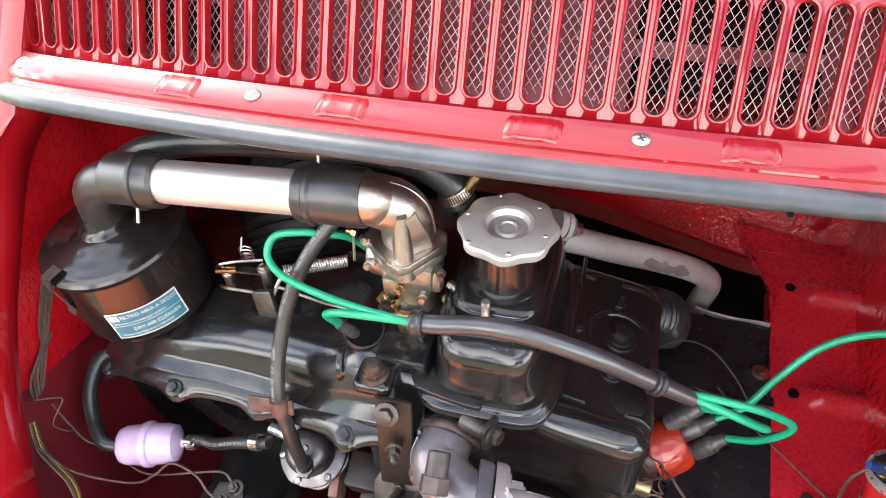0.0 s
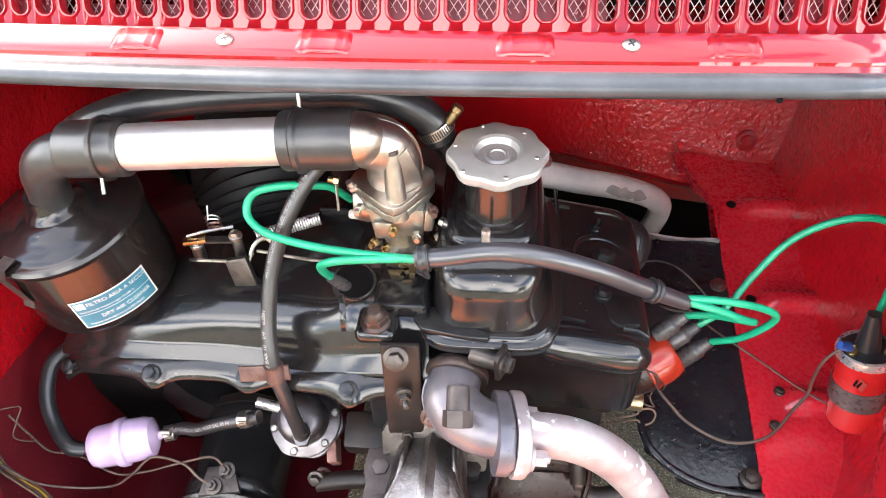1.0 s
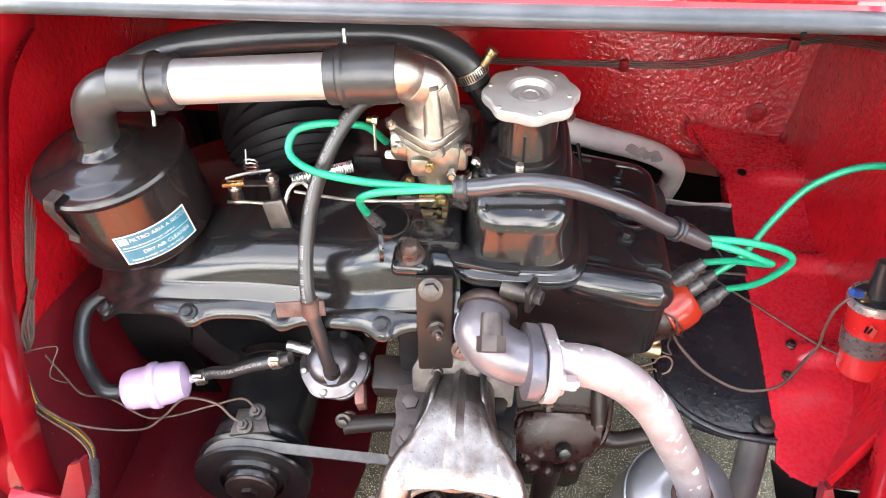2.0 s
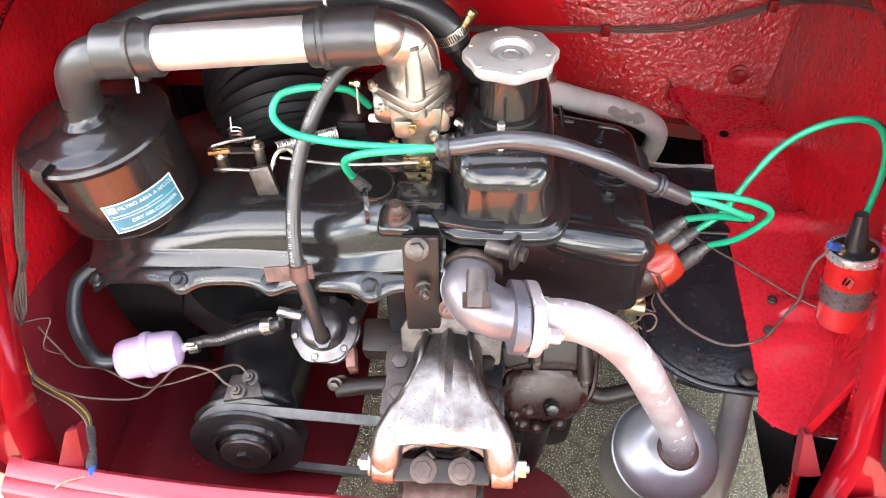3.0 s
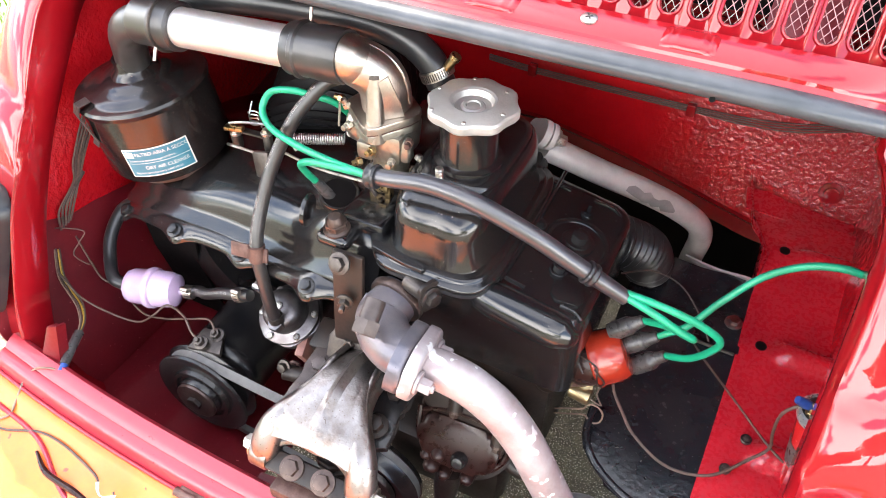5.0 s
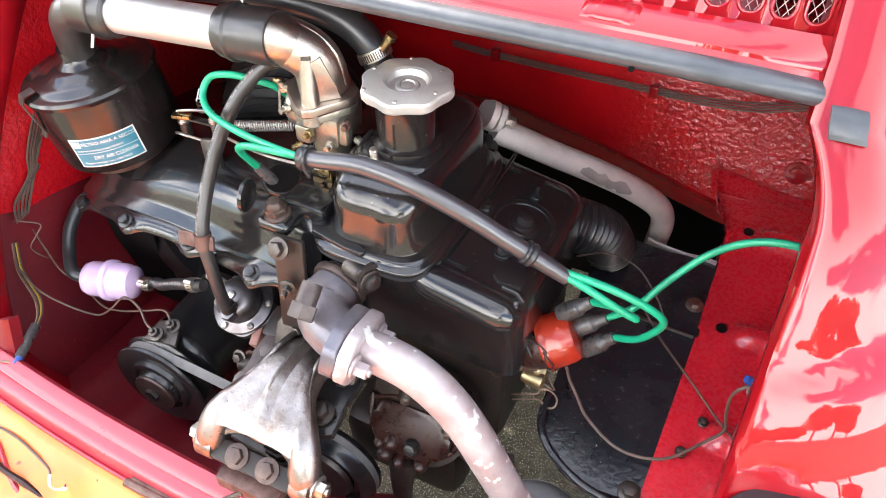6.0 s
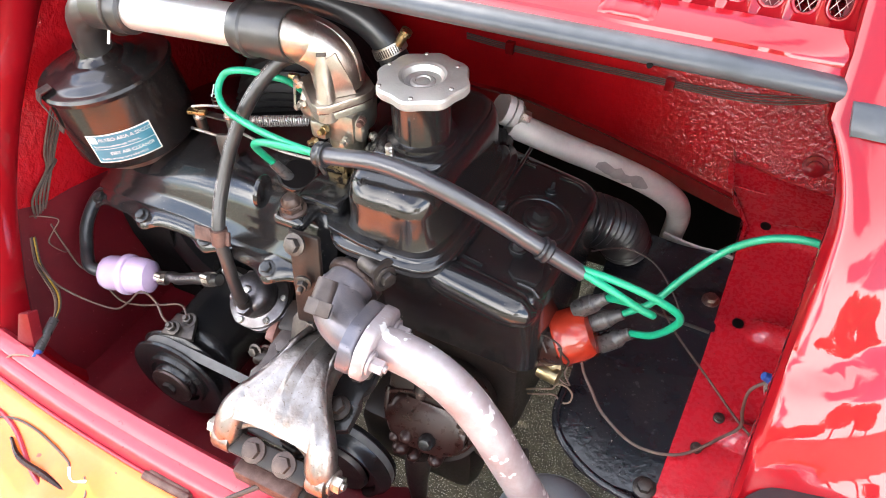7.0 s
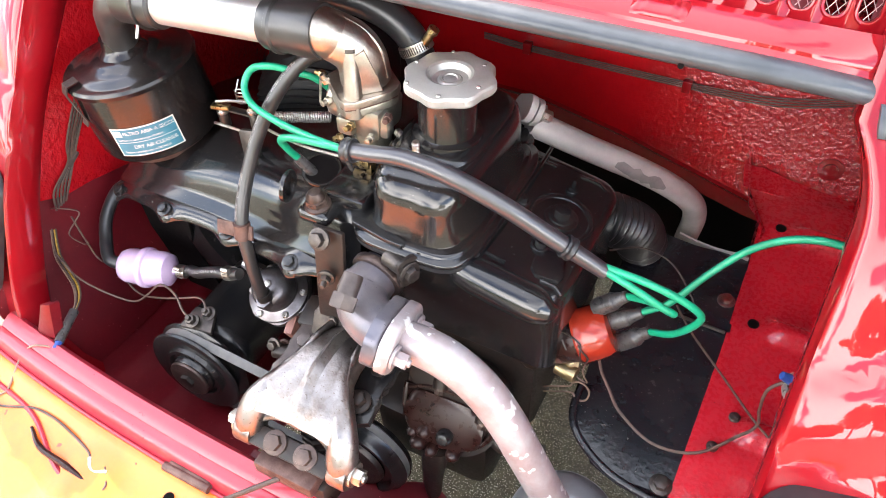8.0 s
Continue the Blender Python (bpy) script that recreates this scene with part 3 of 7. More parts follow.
# ---- opening edges and wings ----
OUTER = ((0.505, 0.742), (0.437, 0.651), (0.372, 0.561), (0.333, 0.500), (0.302, 0.430), (0.278, 0.369), (0.262, 0.318))
INNER = ((0.550, 0.722), (0.480, 0.641), (0.417, 0.560), (0.369, 0.478), (0.340, 0.410), (0.318, 0.355), (0.292, 0.300))
for side, x_edge in ((-1, 0.436), (1, 0.397)):
    out_line = spline([(x_edge, y, z) for y, z in OUTER], 10)
    in_line = spline([(x_edge, y, z) for y, z in INNER], 10)
    rows = []
    for p, q in zip(out_line, in_line):
        u = (p.z - 0.318) / 0.424
        round_in = 0.018 * max(0.0, 1 - u * 5) ** 2 + 0.025 * max(0.0, (u - 0.85) / 0.15) ** 2
        e = p - q
        row = [q + Vector((0.016, 0.012, -0.004)), q + Vector((0.004, 0.003, 0)), q, q + e * 0.5 + Vector((-0.001, 0, 0)), p + Vector((0.0, 0.004, 0)), p + Vector((0.003, -0.002, 0.002))]
        puff = 0.020 + 0.012 * math.sin(u * math.pi)
        for a in (0.004, 0.008, 0.012, 0.018, 0.026, 0.036, 0.048, 0.060, 0.080, 0.100, 0.120, 0.140, 0.160, 0.180, 0.195, 0.205, 0.213, 0.219, 0.223, 0.226):
            b = 0.08 * (1 - math.exp(-a / 0.010)) - 0.35 * (a / 0.1) ** 3 - 8 * max(0.0, (a - 0.19) / 0.03) ** 3
            wide = 1 - 0.62 * max(0.0, min(1.0, (u - 0.45) / 0.5))
            fade = 1 - math.exp(-a / 0.006)
            drop = 0.600 + 0.30 * a - p.z
            fall = max(0.0, drop)
            step = 0.009 * (1 - math.exp(-fall / 0.018)) - 2.8 * min(fall, 0.075) ** 2 - 0.10 * max(0.0, min(fall, 0.16) - 0.075)
            rise = max(0.0, min(0.14, -drop))
            hollow = 2.1 * rise * rise - 0.30 * rise
            row.append(p + Vector((a * wide, -b * puff + (hollow - step) * fade, 0.003)))
        rows.append([Vector((side * (v.x - round_in), v.y, v.z)) for v in row])
    top = rows[0]
    lift = [[Vector((q.x * w, q.y + dy, q.z + dz)) for q in top] for dy, dz, w in ((0.28, 0.34, 0.88), (0.15, 0.20, 0.95), (0.075, 0.10, 0.985), (0.03, 0.035, 1.0))]
    part("rear_wing", sheet(lift + rows), red_paint, car, angle=70)
    low = rows[-1]
    part("tail_valance", sheet([low, [Vector((q.x, q.y + 0.015, q.z - 0.07)) for q in low], [Vector((q.x * 0.97, q.y + 0.05, q.z - 0.16)) for q in low]]), red_paint, car, angle=60)
    # tail lamp
    m = axis_matrix((side * (x_edge + 0.066), 0.310, 0.456), (side * 0.30, -0.86, 0.42))
    lamp = part("tail_lamp", prism(rounded(0.100, 0.170, 0.034), m, 0.014, 0.006, seg=4), chrome, car, "chrome-rimmed tail lamp")
    part("lens", prism(rounded(0.084, 0.076, 0.022), m @ Matrix.Translation((0, 0.037, 0.010)), 0.022, 0.010, seg=4), amber, lamp, "amber lens")
    part("lens", prism(rounded(0.084, 0.070, 0.022), m @ Matrix.Translation((0, -0.040, 0.010)), 0.022, 0.010, seg=4), lens_red, lamp, "red lens")
    part("lamp_gasket", prism(rounded(0.106, 0.176, 0.036), m @ Matrix.Translation((0, 0, -0.020)), 0.022, 0.003), rubber, lamp)
    # wheel arch wall of the bay, hammered paint
    arch = []
    for y, bulge in ((0.27, 0.0), (0.34, 0.004), (0.42, 0.012), (0.55, 0.024), (0.70, 0.030), (0.82, 0.022), (0.935, 0.0)):
        arch.append([(side * (0.452 + 0.004 - bulge * 0.4), y, 0.80), (side * (0.468 - bulge), y, 0.66), (side * (0.480 - bulge), y, 0.54), (side * (0.490 - bulge), y, 0.44), (side * (0.502 - 0.4 * bulge), y, 0.37), (side * 0.505, y, 0.28), (side * 0.505, y, 0.12)])
    if side > 0:
        lean = ((0.12, 0.462), (0.28, 0.456), (0.345, 0.451), (0.36, 0.453), (0.42, 0.469), (0.48, 0.476), (0.54, 0.484), (0.62, 0.484), (0.70, 0.470), (0.80, 0.452))
        arch = []
        for y in np.linspace(0.27, 0.935, 20):
            tuck = float(np.interp(y, (0.27, 0.355, 0.41, 0.46, 0.51, 0.68, 0.80, 0.935), (0.085, 0.068, 0.026, 0.002, -0.004, 0.0, 0.004, 0.0)))
            arch.append([(x - tuck * max(0.0, min(1.0, (0.60 - z) / 0.24)), y, z) for z, x in lean[::-1]])
    zs, ys = [c[1] for c in INNER][::-1], [c[0] for c in INNER][::-1]
    arch = [[(x, max(y, float(np.interp(z, zs, ys)) + 0.014 + 0.0004 * k), z) for x, y, z in row] for k, row in enumerate(arch)]
    part("wheel_arch", sheet(arch, 0.004), red_arch, car, "red hammered-texture wheel arch", angle=60)

# ---- firewall and roof of the bay ----
def crease(x):
    """Height of the fold along the foot of the bulkhead."""
    return float(np.interp(x, (-0.51, 0.0, 0.13, 0.33, 0.51), (0.430, 0.425, 0.402, 0.352, 0.330)))


def wall_y(z):
    """The bulkhead leans back from its foot."""
    return 0.922 + 0.17 * (min(z, 0.54) - 0.44) + 0.05 * max(0.0, z - 0.54)


wall_xs = np.linspace(-0.51, 0.51, 40)
rows = [[(x, wall_y(z), z + 0.004 * math.sin(x * 9)) for x in wall_xs] for z in (0.83, 0.70, 0.60, 0.56, 0.545, 0.535)]
firewall = part("firewall", sheet(rows, 0.004), red_wall, car, "red bulkhead, hammered texture below its loom", angle=60)
rows = []
for t in (0.0, 0.15, 0.4, 0.7, 0.93, 1.0):
    zs_t = [0.535 + 0.004 * math.sin(x * 9) * (1 - t) + (crease(x) - 0.535) * t for x in wall_xs]
    rows.append([(x, wall_y(z) - 0.0015, z) for x, z in zip(wall_xs, zs_t)])
part("hammered_panel", sheet(rows, 0.004), red_inner, firewall, "red hammered-texture panel", angle=60)
rows = [[(x, wall_y(crease(x)) + dy, crease(x) - dz) for x in wall_xs] for dy, dz in ((-0.0015, 0.0), (-0.005, 0.003), (0.008, 0.016), (0.012, 0.045))]
part("foot_fold", sheet(rows, 0.003), red_wall, firewall, angle=30)
part("plug", lathe([(0, 0), (0.016, 0), (0.0155, 0.002), (0.010, 0.003), (0.0095, 0.0062), (0.006, 0.007), (0, 0.007)], (0.413, 0.9125, 0.4247), (0, -1, 0.17), 24), red_paint, firewall)
# near-black sheet paints the darkness beneath the bulkhead's edge
part("bulkhead_shade_sheet", sheet([[(x, 0.99, z) for x in np.linspace(-0.51, 0.51, 6)] for z in (0.05, 0.25, 0.45)], 0.004), dark_void, car)
part("bay_roof", sheet([[(x, y, z + 0.004 * math.cos(x * 8)) for x in np.linspace(-0.46, 0.46, 16)] for y, z in ((0.535, 0.772), (0.62, 0.782), (0.80, 0.79), (0.96, 0.79))], 0.004), red_inner, car)
# small red tab and bracket under the lip
part("latch_tab", box((0.012, 0.492, 0.778), (0.040, 0.026, 0.005), 0.002, pose(0, 0, 0, 8)), red_paint, car)

# ---- sill, floor, shelves ----
def sill_y(x):
    return 0.252 - 0.012 * math.cos(x * 3.6)


rows = []
for dy, z in ((0.050, 0.19), (0.020, 0.20), (0.015, 0.335), (0.012, 0.346), (0.007, 0.350), (0.001, 0.349), (-0.008, 0.345), (-0.0105, 0.3425), (-0.013, 0.3430), (-0.022, 0.340), (-0.0255, 0.336), (-0.0270, 0.328), (-0.0300, 0.322), (-0.0315, 0.312), (-0.026, 0.24)):
    rows.append([(x, sill_y(x) + dy + (0.010 * abs(x / 0.4) ** 3), z + 0.004 * abs(x / 0.4) ** 2) for x in np.linspace(-0.45, 0.43, 34)])
part("sill", sheet(rows, 0.002), red_sill, car, "red lower sill of the opening", angle=40)
rows = []
for y, z in ((0.262, 0.215), (0.30, 0.195), (0.42, 0.185), (0.62, 0.19), (0.90, 0.20)):
    rows.append([(x, y, z + (0.006 if i % 6 in (2, 3) else 0)) for i, x in enumerate(np.linspace(-0.52, -0.135 - 0.02 * math.sin(y * 9), 26))])
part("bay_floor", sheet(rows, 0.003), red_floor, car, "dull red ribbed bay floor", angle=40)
rows = []
for t, z in ((0.0, 0.215), (0.25, 0.202), (0.6, 0.198), (1.0, 0.200)):
    rows.append([(x, 0.25 + t * (float(np.interp(x, (-0.14, -0.02, 0.085, 0.103, 0.123, 0.149, 0.165), (0.315, 0.33, 0.377, 0.375, 0.361, 0.337, 0.30))) - 0.25), z) for x in np.linspace(-0.14, 0.165, 24)])
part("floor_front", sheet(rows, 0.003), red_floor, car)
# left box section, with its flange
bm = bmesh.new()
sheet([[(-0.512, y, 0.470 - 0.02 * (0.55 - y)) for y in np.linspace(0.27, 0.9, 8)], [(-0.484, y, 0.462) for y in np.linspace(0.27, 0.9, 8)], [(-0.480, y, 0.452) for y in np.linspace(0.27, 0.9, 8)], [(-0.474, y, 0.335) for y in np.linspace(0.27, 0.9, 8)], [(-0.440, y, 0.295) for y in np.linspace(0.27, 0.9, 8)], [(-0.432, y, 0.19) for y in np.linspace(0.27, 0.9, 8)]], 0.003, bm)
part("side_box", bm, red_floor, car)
def gusset(base_l, base_r, top_l, top_r):
    """A folded corner plate: a leaning trapezium with turned edges."""
    q = [Vector(p) for p in (base_l, base_r, top_l, top_r)]
    rows = []
    for t in np.linspace(0, 1, 6):
        a, b = q[0].lerp(q[2], t), q[1].lerp(q[3], t)
        back = Vector((0, 0.012, -0.006))
        rows.append([a + back] + [a.lerp(b, k) + Vector((0, -0.0015, 0.001)) * math.sin(math.pi * k) for k in (0.0, 0.05, 0.35, 0.65, 0.95, 1.0)] + [b + back])
    return sheet(rows, 0.003)


part("corner_gusset", gusset((-0.400, 0.267, 0.345), (-0.371, 0.269, 0.345), (-0.372, 0.277, 0.405), (-0.362, 0.281, 0.405)), red_floor, car, angle=30)
part("corner_gusset", gusset((0.356, 0.296, 0.345), (0.380, 0.297, 0.345), (0.347, 0.306, 0.405), (0.355, 0.308, 0.405)), red_floor, car, angle=30)
# right shelf with raised pads, holes and rear flange
rows = []
for y in np.linspace(0.352, 0.87, 110):
    z = float(np.interp(y, (0.352, 0.40, 0.50, 0.60, 0.645, 0.70, 0.76, 0.80, 0.87), (0.330, 0.336, 0.351, 0.362, 0.369, 0.374, 0.386, 0.397, 0.398)))
    inner = float(np.interp(y, (0.352, 0.362, 0.375, 0.40, 0.60, 0.80, 0.83, 0.90), (0.372, 0.352, 0.340, 0.346, 0.352, 0.352, 0.330, 0.316)))
    rib = sum(math.exp(-((y - yc) / 0.013) ** 4) for yc in (0.512, 0.648, 0.795))
    rows.append([(x, y, z + 0.0125 * rib / (1 + math.exp(-(x - 0.396) / 0.004))) for x in np.linspace(inner, 0.506, 24)])
shelf = part("shelf", sheet(rows, 0.003), red_shelf, car, "red inner shelf with pressed pads and holes", angle=50)
# near-black discs paint the dark of the shelf holes
for p in ((0.376, 0.800, 0.3965), (0.377, 0.648, 0.3705), (0.398, 0.512, 0.3545)):
    part("shelf_hole", lathe([(0, 0), (0.0065, 0), (0.0065, 0.0012), (0, 0.0013)], p, (0, -0.1, 1), 18), dark_void, shelf)
part("shelf_flange", sheet([[(0.316, 0.902, 0.404), (0.330, 0.83, 0.402), (0.352, 0.795, 0.392), (0.354, 0.745, 0.380)], [(0.312, 0.914, 0.418), (0.326, 0.838, 0.412), (0.349, 0.80, 0.398), (0.352, 0.745, 0.382)], [(0.306, 0.922, 0.424), (0.319, 0.862, 0.414), (0.346, 0.81, 0.39), (0.350, 0.745, 0.36)]], 0.0004), red_shelf, shelf)
part("shelf_upstand", sheet(dense([[(0.316, 0.862, 0.400), (0.336, 0.862, 0.400), (0.37, 0.862, 0.398), (0.42, 0.855, 0.396), (0.49, 0.845, 0.394)], [(0.310, 0.884, 0.408), (0.335, 0.886, 0.407), (0.37, 0.885, 0.398), (0.42, 0.882, 0.390), (0.49, 0.875, 0.386)], [(0.309, 0.892, 0.414), (0.335, 0.898, 0.411), (0.37, 0.902, 0.399), (0.42, 0.905, 0.391), (0.49, 0.905, 0.386)]], 3), 0.003), red_shelf, shelf)
for p in ((0.372, 0.478, 0.3525), (0.385, 0.520, 0.358)):
    bolt(shelf, p, (0, -0.1, 1), 0.0040, 0.003, steel_dark)
# near-black sheets paint the shade below the shelf's front edge
part("shelf_shade_sheet", sheet([[(0.338 + 0.36 * d, 0.380 - 0.10 * d, 0.332 - d), (0.344 + 0.36 * d, 0.372 - 0.10 * d, 0.332 - d), (0.358 + 0.30 * d, 0.362 - 0.10 * d, 0.331 - d), (0.374 + 0.20 * d, 0.353 - 0.10 * d, 0.330 - d), (0.388 + 0.1 * d, 0.347, 0.330 - d)] for d in (0.0, 0.09, 0.21)], 0.003), dark_void, car)
part("shelf_shade_sheet", sheet([[(0.385, 0.352, 0.33), (0.44, 0.345, 0.33), (0.506, 0.35, 0.33)], [(0.388, 0.345, 0.25), (0.44, 0.34, 0.25), (0.506, 0.345, 0.25)], [(0.39, 0.35, 0.12), (0.44, 0.345, 0.12), (0.506, 0.35, 0.12)]], 0.003), dark_void, car)

# ---- cabin and far body, over and ahead of the tail ----
rows = []
for y, z, w in ((0.76, 1.085, 0.47), (0.95, 1.24, 0.45), (1.25, 1.31, 0.46), (2.0, 1.31, 0.48), (2.35, 1.20, 0.50), (2.75, 0.86, 0.53), (3.3, 0.70, 0.50), (3.6, 0.50, 0.40)):
    rows.append([(w * a, y, z - d) for a, d in ((-1.32, 0.62 if z > 0.9 else 0.35), (-1.25, 0.30 if z > 0.9 else 0.15), (-1.05, 0.10), (-0.7, 0.02), (0, 0), (0.7, 0.02), (1.05, 0.10), (1.25, 0.30 if z > 0.9 else 0.15), (1.32, 0.62 if z > 0.9 else 0.35))])
part("cabin_shell", sheet(rows, 0.004), red_paint, car, angle=60)
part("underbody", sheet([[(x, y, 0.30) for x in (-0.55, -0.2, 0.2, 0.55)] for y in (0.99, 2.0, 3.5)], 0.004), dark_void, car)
for side in (-1, 1):
    for y in (1.0, 2.85):
        wheel = part("wheel", lathe([(0, -0.06), (0.22, -0.06), (0.25, -0.045), (0.26, -0.01), (0.26, 0.02), (0.245, 0.055), (0.20, 0.062), (0.17, 0.05), (0, 0.045)], (side * 0.56, y, 0.26), (side, 0, 0), 36), rubber, car)
        part("hub_cap", lathe([(0, 0.05), (0.12, 0.052), (0.15, 0.058), (0.16, 0.066), (0.10, 0.075), (0, 0.08)], (side * 0.56, y, 0.26), (side, 0, 0), 30), chrome, wheel)

# ---- the open lid, hinged at the sill ----
rows = []
for y, z in ((0.212, 0.296), (0.2135, 0.312), (0.211, 0.3195), (0.206, 0.321), (0.198, 0.319), (0.192, 0.313), (0.14, 0.300), (0.08, 0.288), (0.02, 0.280), (-0.10, 0.262), (-0.22, 0.240), (-0.26, 0.225)):
    rows.append([(x, y + sill_y(x) - 0.240 + 0.010 * abs(x / 0.4) ** 3, z + 0.004 * abs(x / 0.4) ** 2 + (0.007 if 0.20 < abs(x) < 0.255 and y < 0.19 else 0)) for x in np.linspace(-0.46, 0.43, 60)])
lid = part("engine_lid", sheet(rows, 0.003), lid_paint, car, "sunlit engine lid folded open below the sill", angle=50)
part("lid_rim", tube([(x, 0.2085 + sill_y(x) - 0.240 + 0.010 * abs(x / 0.4) ** 3, 0.3225 + 0.004 * abs(x / 0.4) ** 2) for x in np.linspace(-0.45, 0.42, 12)], 0.0022, 8, 4), red_sill, lid)
def lid_at(x, y):
    """A point just above the lid, y metres back from its hinge edge."""
    z = float(np.interp(-y, (-0.212, -0.192, -0.14, -0.08, -0.02, 0.10, 0.26), (0.320, 0.313, 0.300, 0.288, 0.280, 0.262, 0.225)))
    return Vector((x, y + sill_y(x) - 0.240 + 0.010 * abs(x / 0.4) ** 3, z + 0.004 * abs(x / 0.4) ** 2))


# dark tube stands in for the shadowed gap between sill and lid
part("gap_strip", tube([lid_at(x, 0.2165) + Vector((0, 0, 0.001)) for x in np.linspace(-0.45, 0.42, 14)], 0.0050, 8, 4), red_floor, lid, "dark red strip painting the shade of the lid gap")
part("inner_bead", tube([lid_at(-0.42, 0.182), lid_at(-0.34, 0.178), lid_at(-0.27, 0.150), lid_at(-0.20, 0.140), lid_at(-0.10, 0.150), lid_at(0.05, 0.152), lid_at(0.3, 0.150)], 0.0030, 8, 8), red_sill, lid, "red pressed bead")
for x, y, w in ((-0.125, 0.184, 0.006),):
    part("slot", lathe([(0, 0.0), (w, 0.0), (w, 0.0016), (0, 0.0018)], lid_at(x, y), (0, -0.2, 1), 18), dark_void, lid)
part("hole", lathe([(0.006, 0), (0.013, 0.0), (0.014, 0.0025), (0.010, 0.004), (0.006, 0.001)], (-0.165, 0.176, 0.2995), (0, -0.05, 1), 22), red_sill, lid)
for x in (0.06,):
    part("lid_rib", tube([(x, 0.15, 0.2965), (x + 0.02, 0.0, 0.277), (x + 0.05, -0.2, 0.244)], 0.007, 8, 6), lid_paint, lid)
bm = box((-0.115, 0.210, 0.328), (0.055, 0.014, 0.005), 0.002)
tube([(-0.146, 0.208, 0.327), (-0.084, 0.208, 0.327)], 0.005, 10, 3, bm)
part("hinge", bm, rust, lid, "rusty hinge")


# ---- engine: block, cowlings, valve cover ----
engine = thing("engine", (0.05, 0.5, 0.2), "black-painted two-cylinder engine with pressed cowlings", "engine")
bm = box((0.06, 0.575, 0.37), (0.24, 0.24, 0.20), 0.012)
part("block", bm, tar, engine)

# fan cowling: a swept duct with a bolted lip
rows = []
for x, y0, z0, top, back in ((-0.405, 0.462, 0.448, 0.474, 0.62), (-0.385, 0.455, 0.456, 0.490, 0.64), (-0.34, 0.440, 0.472, 0.506, 0.66), (-0.28, 0.433, 0.480, 0.524, 0.66), (-0.22, 0.430, 0.486, 0.538, 0.66), (-0.16, 0.424, 0.490, 0.546, 0.66), (-0.11, 0.414, 0.498, 0.554, 0.66), (-0.07, 0.406, 0.512, 0.572, 0.66), (-0.035, 0.402, 0.520, 0.578, 0.66), (0.0, 0.400, 0.520, 0.576, 0.66)):
    h = top - z0
    rows.append([(x, y0 + 0.030, z0 - 0.03), (x, y0 + 0.012, z0 - 0.003), (x, y0 - 0.004, z0), (x, y0 - 0.002, z0 + 0.005), (x, y0 + 0.010, z0 + 0.010), (x, y0 + 0.013, z0 + 0.36 * h), (x, y0 + 0.018, z0 + 0.62 * h), (x, y0 + 0.028, z0 + 0.84 * h), (x, y0 + 0.044, z0 + 0.96 * h), (x, y0 + 0.070, top), (x, y0 + 0.13, top + 0.001), (x, back, top + 0.006), (x, back + 0.02, top - 0.02)])
part("fan_cowling", sheet(dense(rows, 5), 0.002), black_gloss, engine, "glossy black fan cowling", angle=60)
# scalloped lip with bolts
bm = bmesh.new()
lip = [(-0.395, 0.452, 0.449), (-0.34, 0.434, 0.472), (-0.28, 0.425, 0.481), (-0.23, 0.423, 0.486), (-0.181, 0.420, 0.489), (-0.12, 0.408, 0.497), (-0.073, 0.396, 0.511), (-0.04, 0.398, 0.512)]
line = spline(lip, 8)
rows = []
for i, p in enumerate(line):
    near = min((p - Vector(q)).length for q in ((-0.28, 0.425, 0.481), (-0.181, 0.420, 0.489), (-0.073, 0.396, 0.511), (-0.395, 0.452, 0.449)))
    w = 0.012 + 0.011 * math.exp(-(near / 0.016) ** 2)
    rows.append([p + Vector((0, 0.012, 0.004)), p + Vector((0, 0, 0.002)), p + Vector((0, -w * 0.75, -w * 0.45)), p + Vector((0, -w * 0.78, -w * 0.5 - 0.004))])
part("cowling_lip", sheet(rows, 0.003), black_gloss, engine, angle=50)
for p in ((-0.281, 0.416, 0.480), (-0.181, 0.411, 0.488), (-0.073, 0.388, 0.509), (-0.391, 0.443, 0.448)):
    bolt(engine, p, (0, -0.45, 0.9), 0.0062, 0.005, black_satin)
# lower cowl and fan housing
part("fan_housing", lathe([(0.0, 0.06), (0.085, 0.06), (0.09, 0.0), (0.118, -0.004), (0.128, 0.0), (0.132, 0.03), (0.132, 0.12), (0, 0.12)], (-0.225, 0.478, 0.405), (0, 1, 0), 48), black_satin, engine, "black round fan housing")
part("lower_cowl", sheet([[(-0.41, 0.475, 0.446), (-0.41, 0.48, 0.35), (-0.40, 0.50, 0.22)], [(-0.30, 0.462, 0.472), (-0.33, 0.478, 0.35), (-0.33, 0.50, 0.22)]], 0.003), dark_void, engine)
part("front_cover", box((-0.02, 0.428, 0.465), (0.09, 0.03, 0.13), 0.008), black_satin, engine)
part("support_strap", box((0, 0, 0), (0.034, 0.006, 0.135), 0.002, pose(-0.022, 0.388, 0.503, -8, 0, 2)), tar, engine, "greasy steel support strap")
bolt(engine, (-0.024, 0.383, 0.567), (0, -0.8, 0.5), 0.0075, 0.007, steel_dark)
bolt(engine, (-0.020, 0.380, 0.455), (0, -0.95, 0.3), 0.006, 0.006, steel_dark, stud=0.012)
bolt(engine, (-0.0885, 0.405, 0.4825), (0, -0.9, 0.3), 0.0062, 0.006, rust)

